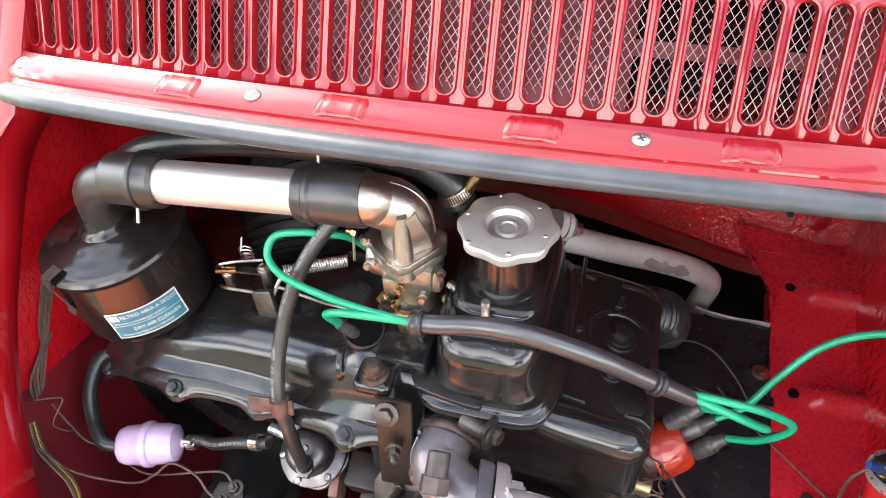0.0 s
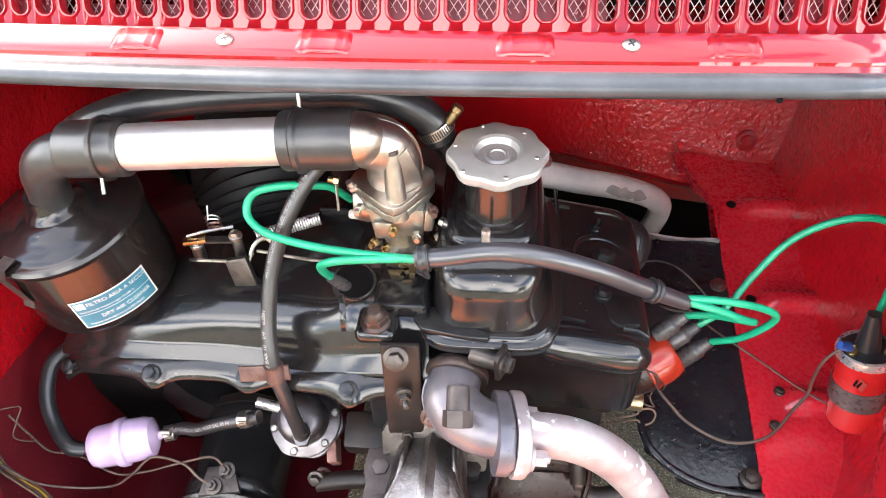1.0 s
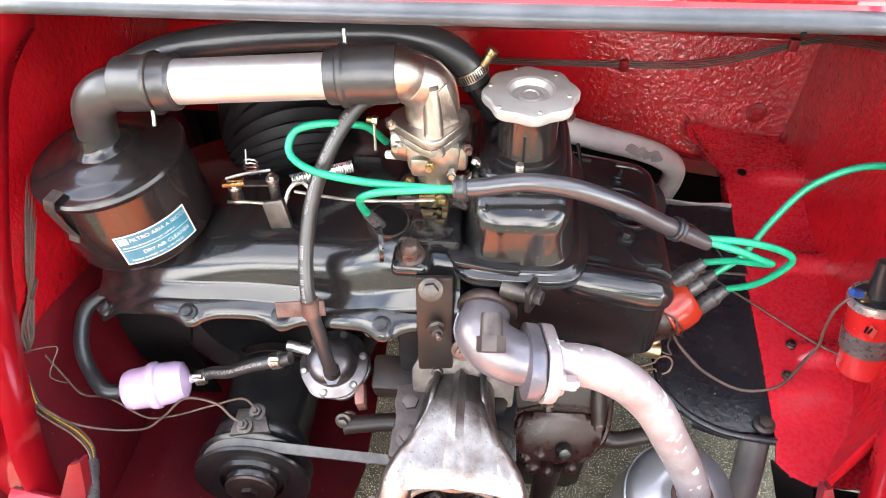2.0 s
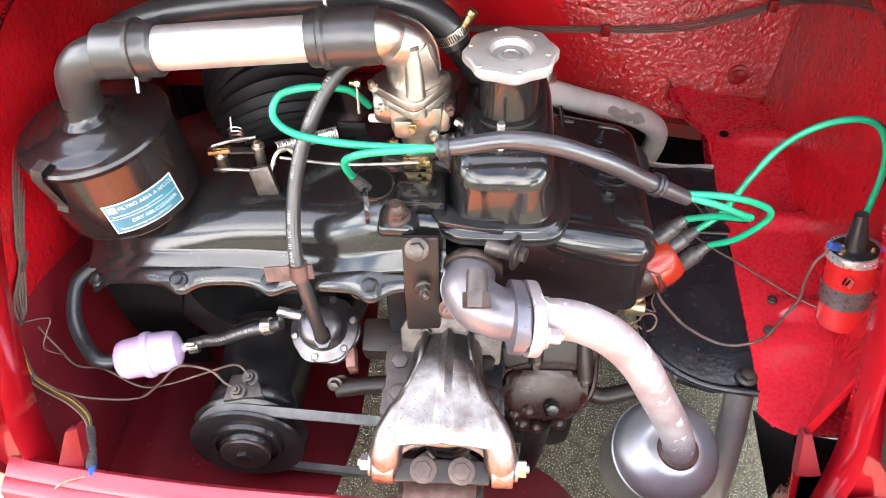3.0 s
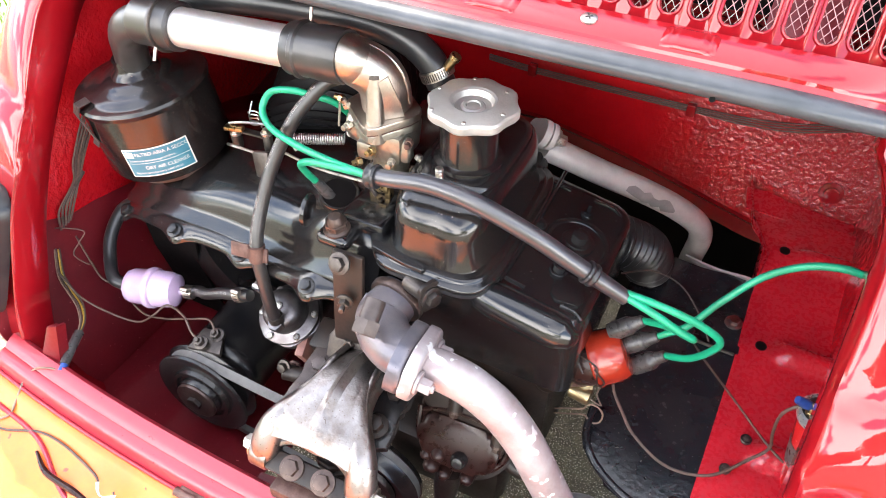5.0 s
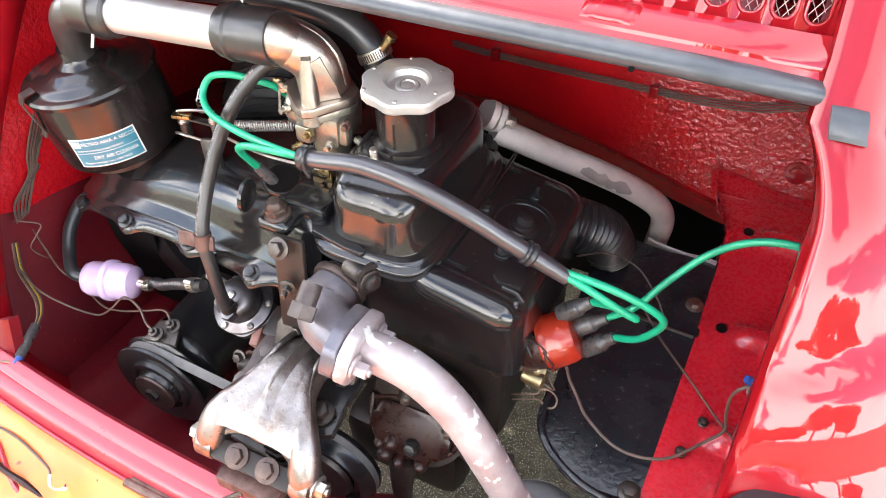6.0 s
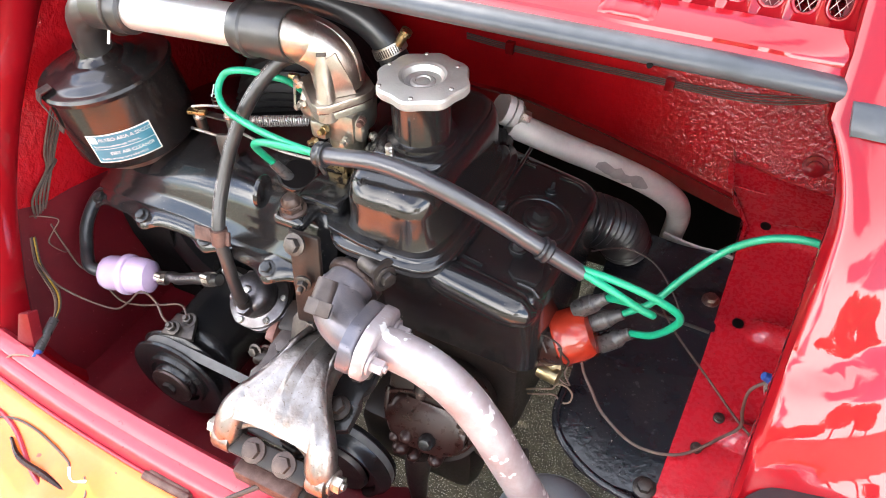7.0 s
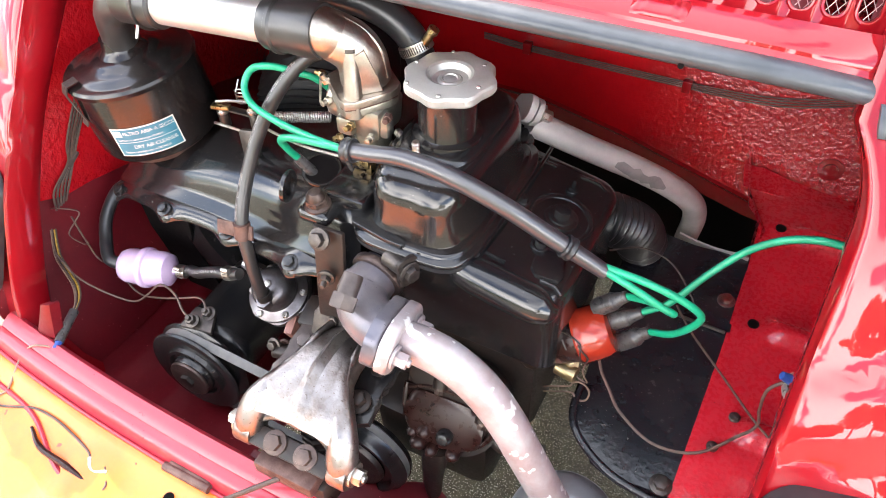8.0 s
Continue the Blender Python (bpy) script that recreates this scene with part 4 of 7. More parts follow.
# end of the cowling by the first cylinder, with opening for the lead
part("lead_collar", lathe([(0.0165, -0.006), (0.0205, -0.006), (0.0210, 0.0025), (0.0200, 0.0045), (0.0178, 0.0045), (0.0168, 0.0025), (0.0165, -0.006)], (-0.072, 0.462, 0.5755), (0.15, -0.3, 1), 30), black_gloss, engine)
# near-black disc paints the dark inside the lead's opening
part("lead_hole", lathe([(0, 0), (0.0175, 0), (0.0175, 0.003), (0, 0.0035)], (-0.072, 0.462, 0.5755), (0.15, -0.3, 1), 30), dark_void, engine)
part("lifting_ring", lathe([(0.0092, -0.002), (0.0160, -0.002), (0.0166, 0), (0.0160, 0.002), (0.0092, 0.002), (0.0087, 0), (0.0092, -0.002)], (-0.0700, 0.406, 0.598), (0.97, 0.20, -0.05), 28), black_gloss, engine)
part("nut_plate", box((-0.045, 0.418, 0.569), (0.036, 0.036, 0.016), 0.007, seg=3), black_gloss, engine)
bm = lathe([(0, 0), (0.0135, 0), (0.0135, 0.0025), (0.0105, 0.004), (0.0105, 0.008)], (-0.045, 0.415, 0.577), (0, -0.12, 1), 24)
hexagon(0.0115, 0.009, axis_matrix((-0.045, 0.415, 0.579), (0, -0.12, 1)), bm)
lathe([(0.0095, 0.010), (0.0092, 0.014), (0.006, 0.0185), (0, 0.0195)], (-0.045, 0.415, 0.577), (0, -0.12, 1), 24, bm)
part("cap_nut", bm, nut_brown, engine, "domed brown cap nut")
part("neck_casting", box((-0.025, 0.455, 0.578), (0.05, 0.06, 0.016), 0.006), black_gloss, engine)

# valve cover: one smooth pressing with a flanged foot
def ring(z, a, b, n, xc, yc, count=112, tilt=0.0):
    """A rounded-square outline of half widths a, b."""
    out = []
    for k in range(count):
        t = 2 * math.pi * (k + 0.5) / count
        c, s = math.cos(t), math.sin(t)
        q = (abs(c) ** n + abs(s) ** n) ** (-1 / n)
        out.append(Vector((xc + a * c * q, yc + b * s * q, z + tilt * a * c * q)))
    return out


def loft(rings, top=True):
    bm = sheet(rings, closed=True)
    bm.verts.ensure_lookup_table()
    if top:
        bm.faces.new(bm.verts[-len(rings[-1]):])
    return bm


cover = part("valve_cover", loft([ring(z, a, b, 5, 0.053, 0.508) for z, a, b in ((0.5600, 0.0640, 0.1060), (0.5622, 0.0660, 0.1080), (0.5650, 0.0660, 0.1080), (0.5668, 0.0645, 0.1065), (0.5672, 0.0600, 0.1020), (0.5685, 0.0595, 0.1015), (0.5705, 0.0580, 0.1000), (0.5712, 0.0560, 0.0980))]), black_gloss, engine, "glossy black pressed valve cover", angle=70)
part("gasket", loft([ring(z, a, b, 5, 0.053, 0.508) for z, a, b in ((0.5560, 0.0650, 0.1070), (0.5595, 0.0655, 0.1075), (0.5602, 0.0640, 0.1060))]), rubber, cover)
rows = []
for i in range(44):
    if i < 14:
        t = i / 13
        z, e, ey, g = 0.5690 + 0.035 * t, 0.004 * (1 - t) ** 3 - 0.001 * t, 0.0, max(0.0, t - 0.25)
    elif i < 34:
        f = (i - 13) / 20 * math.pi / 2
        z, e, ey, g = 0.604 + 0.0295 * math.sin(f), -0.001 - 0.0085 * (1 - math.cos(f)), 0.030 * (1 - math.cos(f)), 0.75 + 0.25 * math.sin(2 * f) - 0.75 * (1 - math.cos(f)) ** 2
    else:
        f = (i - 33) / 10 * math.pi / 2
        z, e, ey, g = 0.6335 + 0.0092 * math.sin(f), -0.0095 - 0.016 * (1 - math.cos(f)), 0.030 + 0.020 * (1 - math.cos(f)), 0.0
    row = ring(z, 0.0505 + e, 0.0915 + e - 0.5 * ey, 4.2, 0.0525, 0.509 + 0.5 * ey, 144)
    for v in row:
        if v.y < 0.509:
            v.y += 0.0014 * max(0.0, g) * math.exp(-((v.x - 0.050) / 0.013) ** 2)
    rows.append(row)
part("cover_body", loft(rows), black_gloss, cover, angle=80)
bm = prism([(-0.058, 0.000), (-0.050, -0.012), (-0.010, -0.019), (0.008, -0.0205), (0.010, -0.017), (0.009, -0.012), (-0.022, -0.004), (-0.040, 0.014), (-0.052, 0.016)], pose(0.045, 0.424, 0.5695), 0.0045, 0.0016, seg=3)
part("clamp_strip", bm, black_satin, cover)
part("filler_neck", lathe([(0.0335, -0.003), (0.0330, 0.001), (0.0300, 0.0022), (0.0280, 0.0034), (0.0275, 0.006), (0.0275, 0.048), (0.020, 0.049), (0, 0.049)], (0.055, 0.499, 0.642), (0, 0, 1), 48), black_gloss, cover)
bm = bmesh.new()
tube([(0.049, 0.449, 0.628), (0.049, 0.449, 0.660)], 0.0036, 10, 30, bm, wave=lambda s: 0.0005 * math.cos(s * 4200))
part("stud", bm, steel, cover, "bare threaded stud")

# oil filler cap
cap = thing("oil_cap", (0.056, 0.503, 0.69), "silver lobed oil filler cap on the black neck", "oil cap")
prof = [(0, 0.0), (0.034, 0.0), (0.0400, 0.0005), (0.0415, 0.003), (0.0415, 0.0085), (0.0400, 0.0105), (0.036, 0.0118), (0.0215, 0.0125), (0.019, 0.0112), (0.0165, 0.0062), (0.0115, 0.0055), (0.0095, 0.0072), (0.007, 0.0074), (0.006, 0.0062), (0.004, 0.0068), (0, 0.007)]
bm = bmesh.new()
rings = []
for r, h in prof:
    if r == 0:
        rings.append([bm.verts.new((0.056, 0.503, 0.689 + h))])
        continue
    ring = []
    for k in range(72):
        a = 2 * math.pi * k / 72
        q = r + (max(0, r - 0.030) / 0.0115) * 0.0030 * (math.sin(8 * a + 0.9) * 0.62)
        ring.append(bm.verts.new((0.056 + q * math.cos(a), 0.503 + q * math.sin(a), 0.689 + h)))
    rings.append(ring)
for a, b in zip(rings, rings[1:]):
    for k in range(72):
        j = (k + 1) % 72
        if len(a) == 1:
            bm.faces.new((a[0], b[j], b[k]))
        elif len(b) == 1:
            bm.faces.new((a[k], a[j], b[0]))
        else:
            bm.faces.new((a[k], a[j], b[j], b[k]))
part("cap_body", bm, silver_paint, cap, angle=30)
for x, y in ((0.042, 0.538), (0.079, 0.529), (0.090, 0.493), (0.064, 0.465), (0.028, 0.472), (0.019, 0.508)):
    part("rivet", lathe([(0, 0), (0.0022, 0), (0.0016, 0.0011), (0, 0.0014)], (x * 0.96 + 0.0022, y * 0.96 + 0.020, 0.7006), (0, 0, 1), 10), steel, cap)

# cylinder cowling: a flat-topped pressing with rounded corners and a rolled front bulge
def slab(z, w0, w1, d0, d1, r, slope=-0.20):
    """One outline of the cowling between x w0..w1 and y d0..d1."""
    return [Vector((x + (w0 + w1) / 2, y + (d0 + d1) / 2, z + slope * (x + (w0 + w1) / 2 - 0.105))) for x, y in rounded(w1 - w0, d1 - d0, r, 7)]


rows = [slab(0.435, 0.0, 0.202, 0.432, 0.615, 0.018, -0.02), slab(0.500, 0.0, 0.2035, 0.428, 0.617, 0.020, -0.08), slab(0.540, 0.0, 0.2035, 0.4265, 0.620, 0.022), slab(0.5515, 0.001, 0.2025, 0.4270, 0.6185, 0.022), slab(0.5560, 0.003, 0.2000, 0.4290, 0.6165, 0.021), slab(0.5580, 0.006, 0.1970, 0.4315, 0.6135, 0.019), slab(0.5584, 0.012, 0.1910, 0.438, 0.6075, 0.016)]
part("cylinder_cowling", loft(rows), black_gloss, engine, "glossy black cylinder cowling", angle=50)
part("cowling_bulge", tube([(0.090, 0.433, 0.5475), (0.098, 0.4295, 0.5465), (0.106, 0.4280, 0.5450), (0.120, 0.4275, 0.5420), (0.145, 0.4275, 0.5370), (0.172, 0.4280, 0.5315), (0.184, 0.4285, 0.5290), (0.192, 0.4300, 0.5270), (0.199, 0.4345, 0.5255)], [0.0060, 0.0130, 0.0165, 0.0180, 0.0185, 0.0185, 0.0172, 0.0135, 0.006], 36, 8), black_gloss, engine, angle=80)


def deck(x):
    return 0.5584 - 0.20 * (x - 0.105)


for x0, y0, x1, y1, hook in ((0.112, 0.6015, 0.132, 0.6020, 0), (0.160, 0.6035, 0.180, 0.6045, 1), (0.120, 0.4470, 0.140, 0.4465, 0), (0.176, 0.4460, 0.190, 0.4465, 1)):
    pts = [(x0, y0, deck(x0)), (x1, y1, deck(x1))] + ([(x1 + 0.009, y1 - 0.005, deck(x1 + 0.009) - 0.0008)] if hook else [])
    part("cowling_bead", tube(pts, 0.0021, 8, 6), black_gloss, engine)
WA = Vector((0.19, 0, 1)).normalized()
part("plug_well", lathe([(0.0335, -0.002), (0.0335, 0.0004), (0.0320, 0.0012), (0.0300, 0.0008), (0.0275, -0.0016), (0.0180, -0.0018), (0.0175, 0.0006), (0.0165, 0.0012), (0, 0.0012)], (0.164, 0.533, deck(0.164) + 0.0012), WA, 44), black_gloss, engine)
bolt(engine, (0.164, 0.533, deck(0.164) + 0.004), WA, 0.0088, 0.008, black_satin)
bolt(engine, (0.159, 0.577, deck(0.159) + 0.001), WA, 0.0042, 0.004, black_satin, stud=0.010)
bolt(engine, (0.122, 0.532, deck(0.122) + 0.001), WA, 0.005, 0.005, black_satin)
bolt(engine, (0.160, 0.486, deck(0.160) + 0.001), WA, 0.0062, 0.006, black_satin)
part("side_pressing", prism([(-0.016, -0.012), (-0.010, -0.020), (0.012, -0.020), (0.016, -0.012), (0.014, 0.016), (-0.014, 0.016)], pose(0.176, 0.470, 0.5435, 0, 11, 12), 0.0026, 0.001), black_satin, engine)
part("cowling_seam", tube([(0.118, 0.622, 0.560), (0.1195, 0.56, 0.5615), (0.1195, 0.49, 0.5615), (0.117, 0.44, 0.560)], 0.0024, 8, 6), black_gloss, engine)
part("head_casting", box((0.068, 0.612, 0.545), (0.060, 0.040, 0.06), 0.012), black_satin, engine)

# ---- air cleaner ----
cleaner = thing("air_cleaner", (-0.352, 0.497, 0.475), "glossy black canister air cleaner with a blue label", "air cleaner")
AX = Vector((-0.0986, -0.0768, 1)).normalized()
C = Vector((-0.351, 0.4926, 0.6185)) - AX * 0.0945
can = part("canister", lathe([(0, 0), (0.064, 0.0), (0.071, 0.003), (0.0735, 0.010), (0.0735, 0.05), (0.0725, 0.094), (0, 0.094)], C, AX, 64), black_can, cleaner)
part("canister_lid", lathe([(0.0725, 0.088), (0.0752, 0.0885), (0.0762, 0.0935), (0.0740, 0.0965), (0.0690, 0.0972), (0.0640, 0.0974), (0.0615, 0.0988), (0.052, 0.1015), (0.042, 0.1034), (0.0400, 0.1052), (0.033, 0.1078), (0.0285, 0.1085), (0.0265, 0.1110), (0.0235, 0.1135), (0.0215, 0.118), (0.0205, 0.127), (0, 0.127)], C, AX, 64), black_can, cleaner)
part("bottom_ring", lathe([(0.045, -0.012), (0.055, -0.012), (0.060, 0.0), (0.040, 0.0)], C, AX, 40), rust, cleaner)


def on_can(u, h, r=0.0738):
    """A point of the canister's wall: u metres round from its label's middle, h up."""
    a = u / r + radians(-52)
    q = AX.to_track_quat("Z", "Y")
    flat = Vector((math.cos(a), math.sin(a), 0))
    flat = (flat - AX * flat.dot(AX)).normalized()
    return C + flat * r + AX * h


def wrap(flat, m=None, lift=0.0):
    """Bend a flat bmesh (x round the can, y up) on to the canister."""
    for v in flat.verts:
        v.co = on_can(v.co.x, v.co.y, 0.0738 + lift + v.co.z)
    return flat


def grid_bm(x0, x1, y0, y1, n=16):
    bm = bmesh.new()
    sheet([[(x, y, 0) for x in np.linspace(x0, x1, n)] for y in (y0, (y0 + y1) / 2, y1)], bm=bm)
    return bm


def words(text, size, x, y, align="LEFT"):
    """Flat letters as a bmesh, in the built-in font."""
    cu = bpy.data.curves.new("words", "FONT")
    cu.body, cu.size, cu.align_x = text, size, align
    ob = bpy.data.objects.new("words", cu)
    scene.collection.objects.link(ob)
    bpy.context.view_layer.update()
    me = bpy.data.meshes.new_from_object(ob.evaluated_get(bpy.context.evaluated_depsgraph_get()))
    bm = bmesh.new()
    bm.from_mesh(me)
    bpy.data.objects.remove(ob)
    bpy.data.curves.remove(cu)
    bpy.data.meshes.remove(me)
    bm.transform(Matrix.Translation((x, y, 0)))
    return bm


L0, L1, H0, H1 = -0.036, 0.040, 0.014, 0.052
label = part("label", wrap(grid_bm(L0, L1, H0, H1), lift=0.0003), label_white, can, "worn blue and white maker's label", angle=80)
part("label_field", wrap(grid_bm(L0 + 0.0015, L1 - 0.0015, H0 + 0.019, H1 - 0.0015), lift=0.0005), label_blue, can, angle=80)
part("label_field", wrap(grid_bm(L0 + 0.0015, L1 - 0.0015, H0 + 0.0015, H0 + 0.0185), lift=0.0005), label_blue, can, angle=80)
part("label_mark", wrap(grid_bm(L0 + 0.003, L0 + 0.012, H0 + 0.027, H1 - 0.003, 4), lift=0.0007), label_white, can)
part("label_text", wrap(words("FILTRO ARIA A SECCO", 0.0062, L0 + 0.0135, H1 - 0.009), lift=0.0008), label_white, can, smooth=False)
part("label_text", wrap(words("Sostituire la cartuccia ogni 10.000 K.", 0.0037, L0 + 0.004, H0 + 0.0215), lift=0.0008), label_white, can, smooth=False)
part("label_text", wrap(words("DRY AIR CLEANER", 0.0062, L0 + 0.020, H0 + 0.0105), lift=0.0008), label_white, can, smooth=False)
part("label_text", wrap(words("Replace cartridge every 6.000 MILES", 0.0037, L0 + 0.006, H0 + 0.0045), lift=0.0008), label_white, can, smooth=False)
# spring clip
a = on_can(-0.075, 0.07)
out = (a - C - AX * (a - C).dot(AX)).normalized()
side_v = AX.cross(out)
rows = [[on_can(-0.075, h) + out * d + side_v * w for w in (-0.007, 0, 0.007)] for h, d in ((0.103, -0.012), (0.102, 0.002), (0.093, 0.0065), (0.080, 0.005), (0.067, 0.003), (0.055, 0.001), (0.050, 0.004))]
part("spring_clip", sheet(rows, 0.0012), steel_dark, cleaner, "steel spring clip")
# neck and elbow hose
neck = [(-0.3510, 0.491, 0.628), (-0.3475, 0.488, 0.655), (-0.338, 0.483, 0.682), (-0.320, 0.479, 0.699), (-0.292, 0.477, 0.7090)]
part("elbow", tube(neck, [0.0195, 0.0185, 0.0190, 0.0195, 0.0195], 24, 8), rubber_hose, cleaner, "black rubber elbow hose")

# ---- intake pipe ----
intake = thing("intake_pipe", (-0.19, 0.477, 0.69), "bare aluminium intake pipe between black rubber sleeves", "pipe")
PL, PR = Vector((-0.249, 0.477, 0.7130)), Vector((-0.113, 0.477, 0.7235))
AXP = (PR - PL).normalized()
part("pipe", tube([PL - AXP * 0.03, PR + AXP * 0.03], 0.0195, 36, 6), alu, intake, "bare aluminium pipe", angle=60)
sl = part("sleeve", lathe([(0.018, 0.0), (0.0225, 0.0), (0.0240, 0.002), (0.0243, 0.028), (0.0262, 0.031), (0.0262, 0.035), (0.0243, 0.038), (0.0245, 0.052), (0.0225, 0.054), (0.018, 0.054)], PL - AXP * 0.054, AXP, 40), rubber_hose, intake)
part("clamp_wire", lathe([(0.0262, 0.0), (0.0275, 0.0008), (0.0275, 0.0022), (0.0262, 0.003)], PL - AXP * 0.020, AXP, 40), steel_dark, sl)
part("clamp_tail", tube([PL + Vector((-0.018, -0.022, -0.013)), PL + Vector((-0.017, -0.030, -0.026))], 0.0016, 8, 3), steel, sl)
sr = part("sleeve", lathe([(0.018, 0.0), (0.0235, 0.0), (0.0245, 0.002), (0.0245, 0.010), (0.0268, 0.012), (0.0268, 0.0155), (0.0245, 0.0175), (0.0242, 0.024), (0.0250, 0.034), (0.0254, 0.044), (0.0250, 0.057), (0.0240, 0.060), (0.020, 0.060)], PR - AXP * 0.002, AXP, 40), rubber_hose, intake)
part("clamp_tail", tube([PR + Vector((0.012, 0.012, 0.020)), PR + Vector((0.011, 0.018, 0.034))], 0.0016, 8, 3), steel, sr)

# ---- carburettor ----
carb = thing("carburettor", (-0.03, 0.505, 0.58), "cast carburettor with a bent alloy intake elbow", "carburettor")
horn = [PR + AXP * 0.046, PR + AXP * 0.056, (-0.050, 0.484, 0.7210), (-0.038, 0.490, 0.7120), (-0.0320, 0.496, 0.697), (-0.0310, 0.499, 0.676)]
part("intake_elbow", tube(horn, [0.0208, 0.0216, 0.0226, 0.0234, 0.0238, 0.0244], 32, 8), cast, carb, "polished cast elbow", angle=60)
part("elbow_seam", tube([(-0.058, 0.481, 0.7430), (-0.040, 0.487, 0.7395), (-0.022, 0.493, 0.728), (-0.0105, 0.497, 0.709), (-0.0068, 0.499, 0.682)], 0.0012, 6, 8), cast, carb)
tw = part("screw_tower", lathe([(0.0092, -0.026), (0.0088, -0.014), (0.0086, 0.0), (0.0080, 0.014), (0.0070, 0.030), (0.0066, 0.036), (0.0052, 0.037), (0.0046, 0.0405), (0, 0.0415)], (-0.0270, 0.470, 0.680), (-0.05, 0.14, 1), 20), cast, carb)
part("tower_cap", lathe([(0.0058, 0.0355), (0.0070, 0.0362), (0.0066, 0.0395), (0, 0.0402)], (-0.0270, 0.470, 0.680), (-0.05, 0.14, 1), 16), steel_dark, tw)
part("tower_web", prism([(0, 0), (0.026, 0.0), (0.022, 0.014), (0.012, 0.044), (0.002, 0.040)], pose(-0.026, 0.472, 0.674, 90, 0, 45), 0.003, 0.001), cast, carb)
DIAMOND = [(-0.040, -0.004), (-0.038, -0.010), (-0.008, -0.040), (0.000, -0.044), (0.008, -0.040), (0.030, -0.012), (0.034, -0.002), (0.032, 0.008), (0.006, 0.034), (-0.004, 0.036), (-0.036, 0.008)]
part("top_flange", prism(DIAMOND, pose(-0.0310, 0.499, 0.6660, 0, 0, 4), 0.0075, 0.0016), cast, carb)
part("flange_gasket", prism([(x * 0.97, y * 0.97) for x, y in DIAMOND], pose(-0.0310, 0.499, 0.6640, 0, 0, 4), 0.002), rust, carb)
part("second_flange", prism([(x * 0.98, y * 0.98) for x, y in DIAMOND], pose(-0.0310, 0.499, 0.6570, 0, 0, 4), 0.007, 0.0014), carb_zinc, carb)
part("body", box((-0.029, 0.497, 0.640), (0.046, 0.046, 0.036), 0.007, taper=(1.15, 1.1)), carb_zinc, carb)
part("throat", lathe([(0.0, -0.012), (0.0185, -0.012), (0.0185, 0.0), (0.0215, 0.006), (0.0215, 0.016), (0, 0.016)], (-0.028, 0.496, 0.619), (0, 0, 1), 28), carb_zinc, carb)
part("float_bowl", lathe([(0, 0), (0.015, 0.001), (0.0185, 0.005), (0.0200, 0.012), (0.0200, 0.020), (0.0215, 0.0205), (0.0215, 0.0230), (0.0200, 0.0235), (0.0200, 0.036), (0, 0.038)], (-0.070, 0.494, 0.649), (0.97, 0.1, -0.02), 32), cast, carb, "round float chamber")
part("side_lug", box((-0.008, 0.484, 0.640), (0.020, 0.014, 0.026), 0.004), carb_zinc, carb)
part("side_lug", box((-0.040, 0.472, 0.638), (0.018, 0.014, 0.020), 0.004), carb_zinc, carb)
part("throttle_body", lathe([(0.0, -0.030), (0.0175, -0.030), (0.0175, -0.020), (0.0145, -0.016), (0.0145, 0.0), (0.020, 0.008), (0, 0.008)], (-0.028, 0.498, 0.615), (0, 0, 1), 28), carb_zinc, carb)
part("base_flange", prism(rounded(0.074, 0.040, 0.014), Matrix.Translation((-0.029, 0.503, 0.582)), 0.008, 0.002), steel_dark, carb)
part("insulator", prism(rounded(0.078, 0.044, 0.014), Matrix.Translation((-0.029, 0.503, 0.572)), 0.009, 0.001), rust, carb)
for x, y in ((-0.053, 0.500), (0.002, 0.514)):
    bolt(carb, (x, y, 0.591), (0, 0, 1), 0.0062, 0.006, steel_dark, stud=0.006)
for p, ax, mt in (((-0.0820, 0.501, 0.664), (-1, 0.05, 0.1), brass), ((-0.060, 0.476, 0.656), (-0.2, -1, 0.1), steel), ((0.002, 0.481, 0.652), (0.2, -1, 0.1), rust), ((-0.042, 0.480, 0.607), (0, -1, 0.1), brass), ((-0.028, 0.478, 0.592), (0, -1, 0.1), brass), ((0.008, 0.486, 0.634), (0.8, -0.6, 0), steel), ((0.006, 0.480, 0.622), (0.4, -0.9, 0), steel), ((-0.012, 0.470, 0.632), (0.1, -1, 0.1), steel), ((-0.066, 0.484, 0.670), (-0.3, -0.3, 1), steel), ((-0.030, 0.466, 0.642), (-0.1, -1, 0.2), brass), ((0.004, 0.480, 0.604), (0.3, -1, 0.2), steel_dark), ((-0.050, 0.474, 0.618), (-0.5, -1, 0.1), brass)):
    m = axis_matrix(p, ax)
    bm = hexagon(0.0045, 0.005, m)
    lathe([(0.003, 0.005), (0.0028, 0.010), (0, 0.0105)], p, ax, 12, bm)
    part("jet", bm, mt, carb)
part("lever_rod", tube([(-0.0850, 0.500, 0.666), (-0.0844, 0.4917, 0.6377)], 0.0013, 6, 3), steel, carb)
part("arm", tube([(-0.0745, 0.4955, 0.6303), (-0.0410, 0.4805, 0.640)], 0.0042, 10, 3), wire_white, carb, "pale link arm")
bm = box((-0.030, 0.474, 0.594), (0.026, 0.003, 0.014), 0.001)
box((-0.022, 0.470, 0.598), (0.012, 0.010, 0.010), 0.002, bm=bm)
box((-0.018, 0.472, 0.590), (0.006, 0.010, 0.016), 0.001, bm=bm)
part("throttle_lever", bm, brass, carb)
part("throttle_link", tube([(-0.018, 0.468, 0.600), (-0.10, 0.472, 0.592), (-0.168, 0.486, 0.588)], 0.0016, 8, 6), steel, carb, "thin throttle link rod")
bm = bmesh.new()
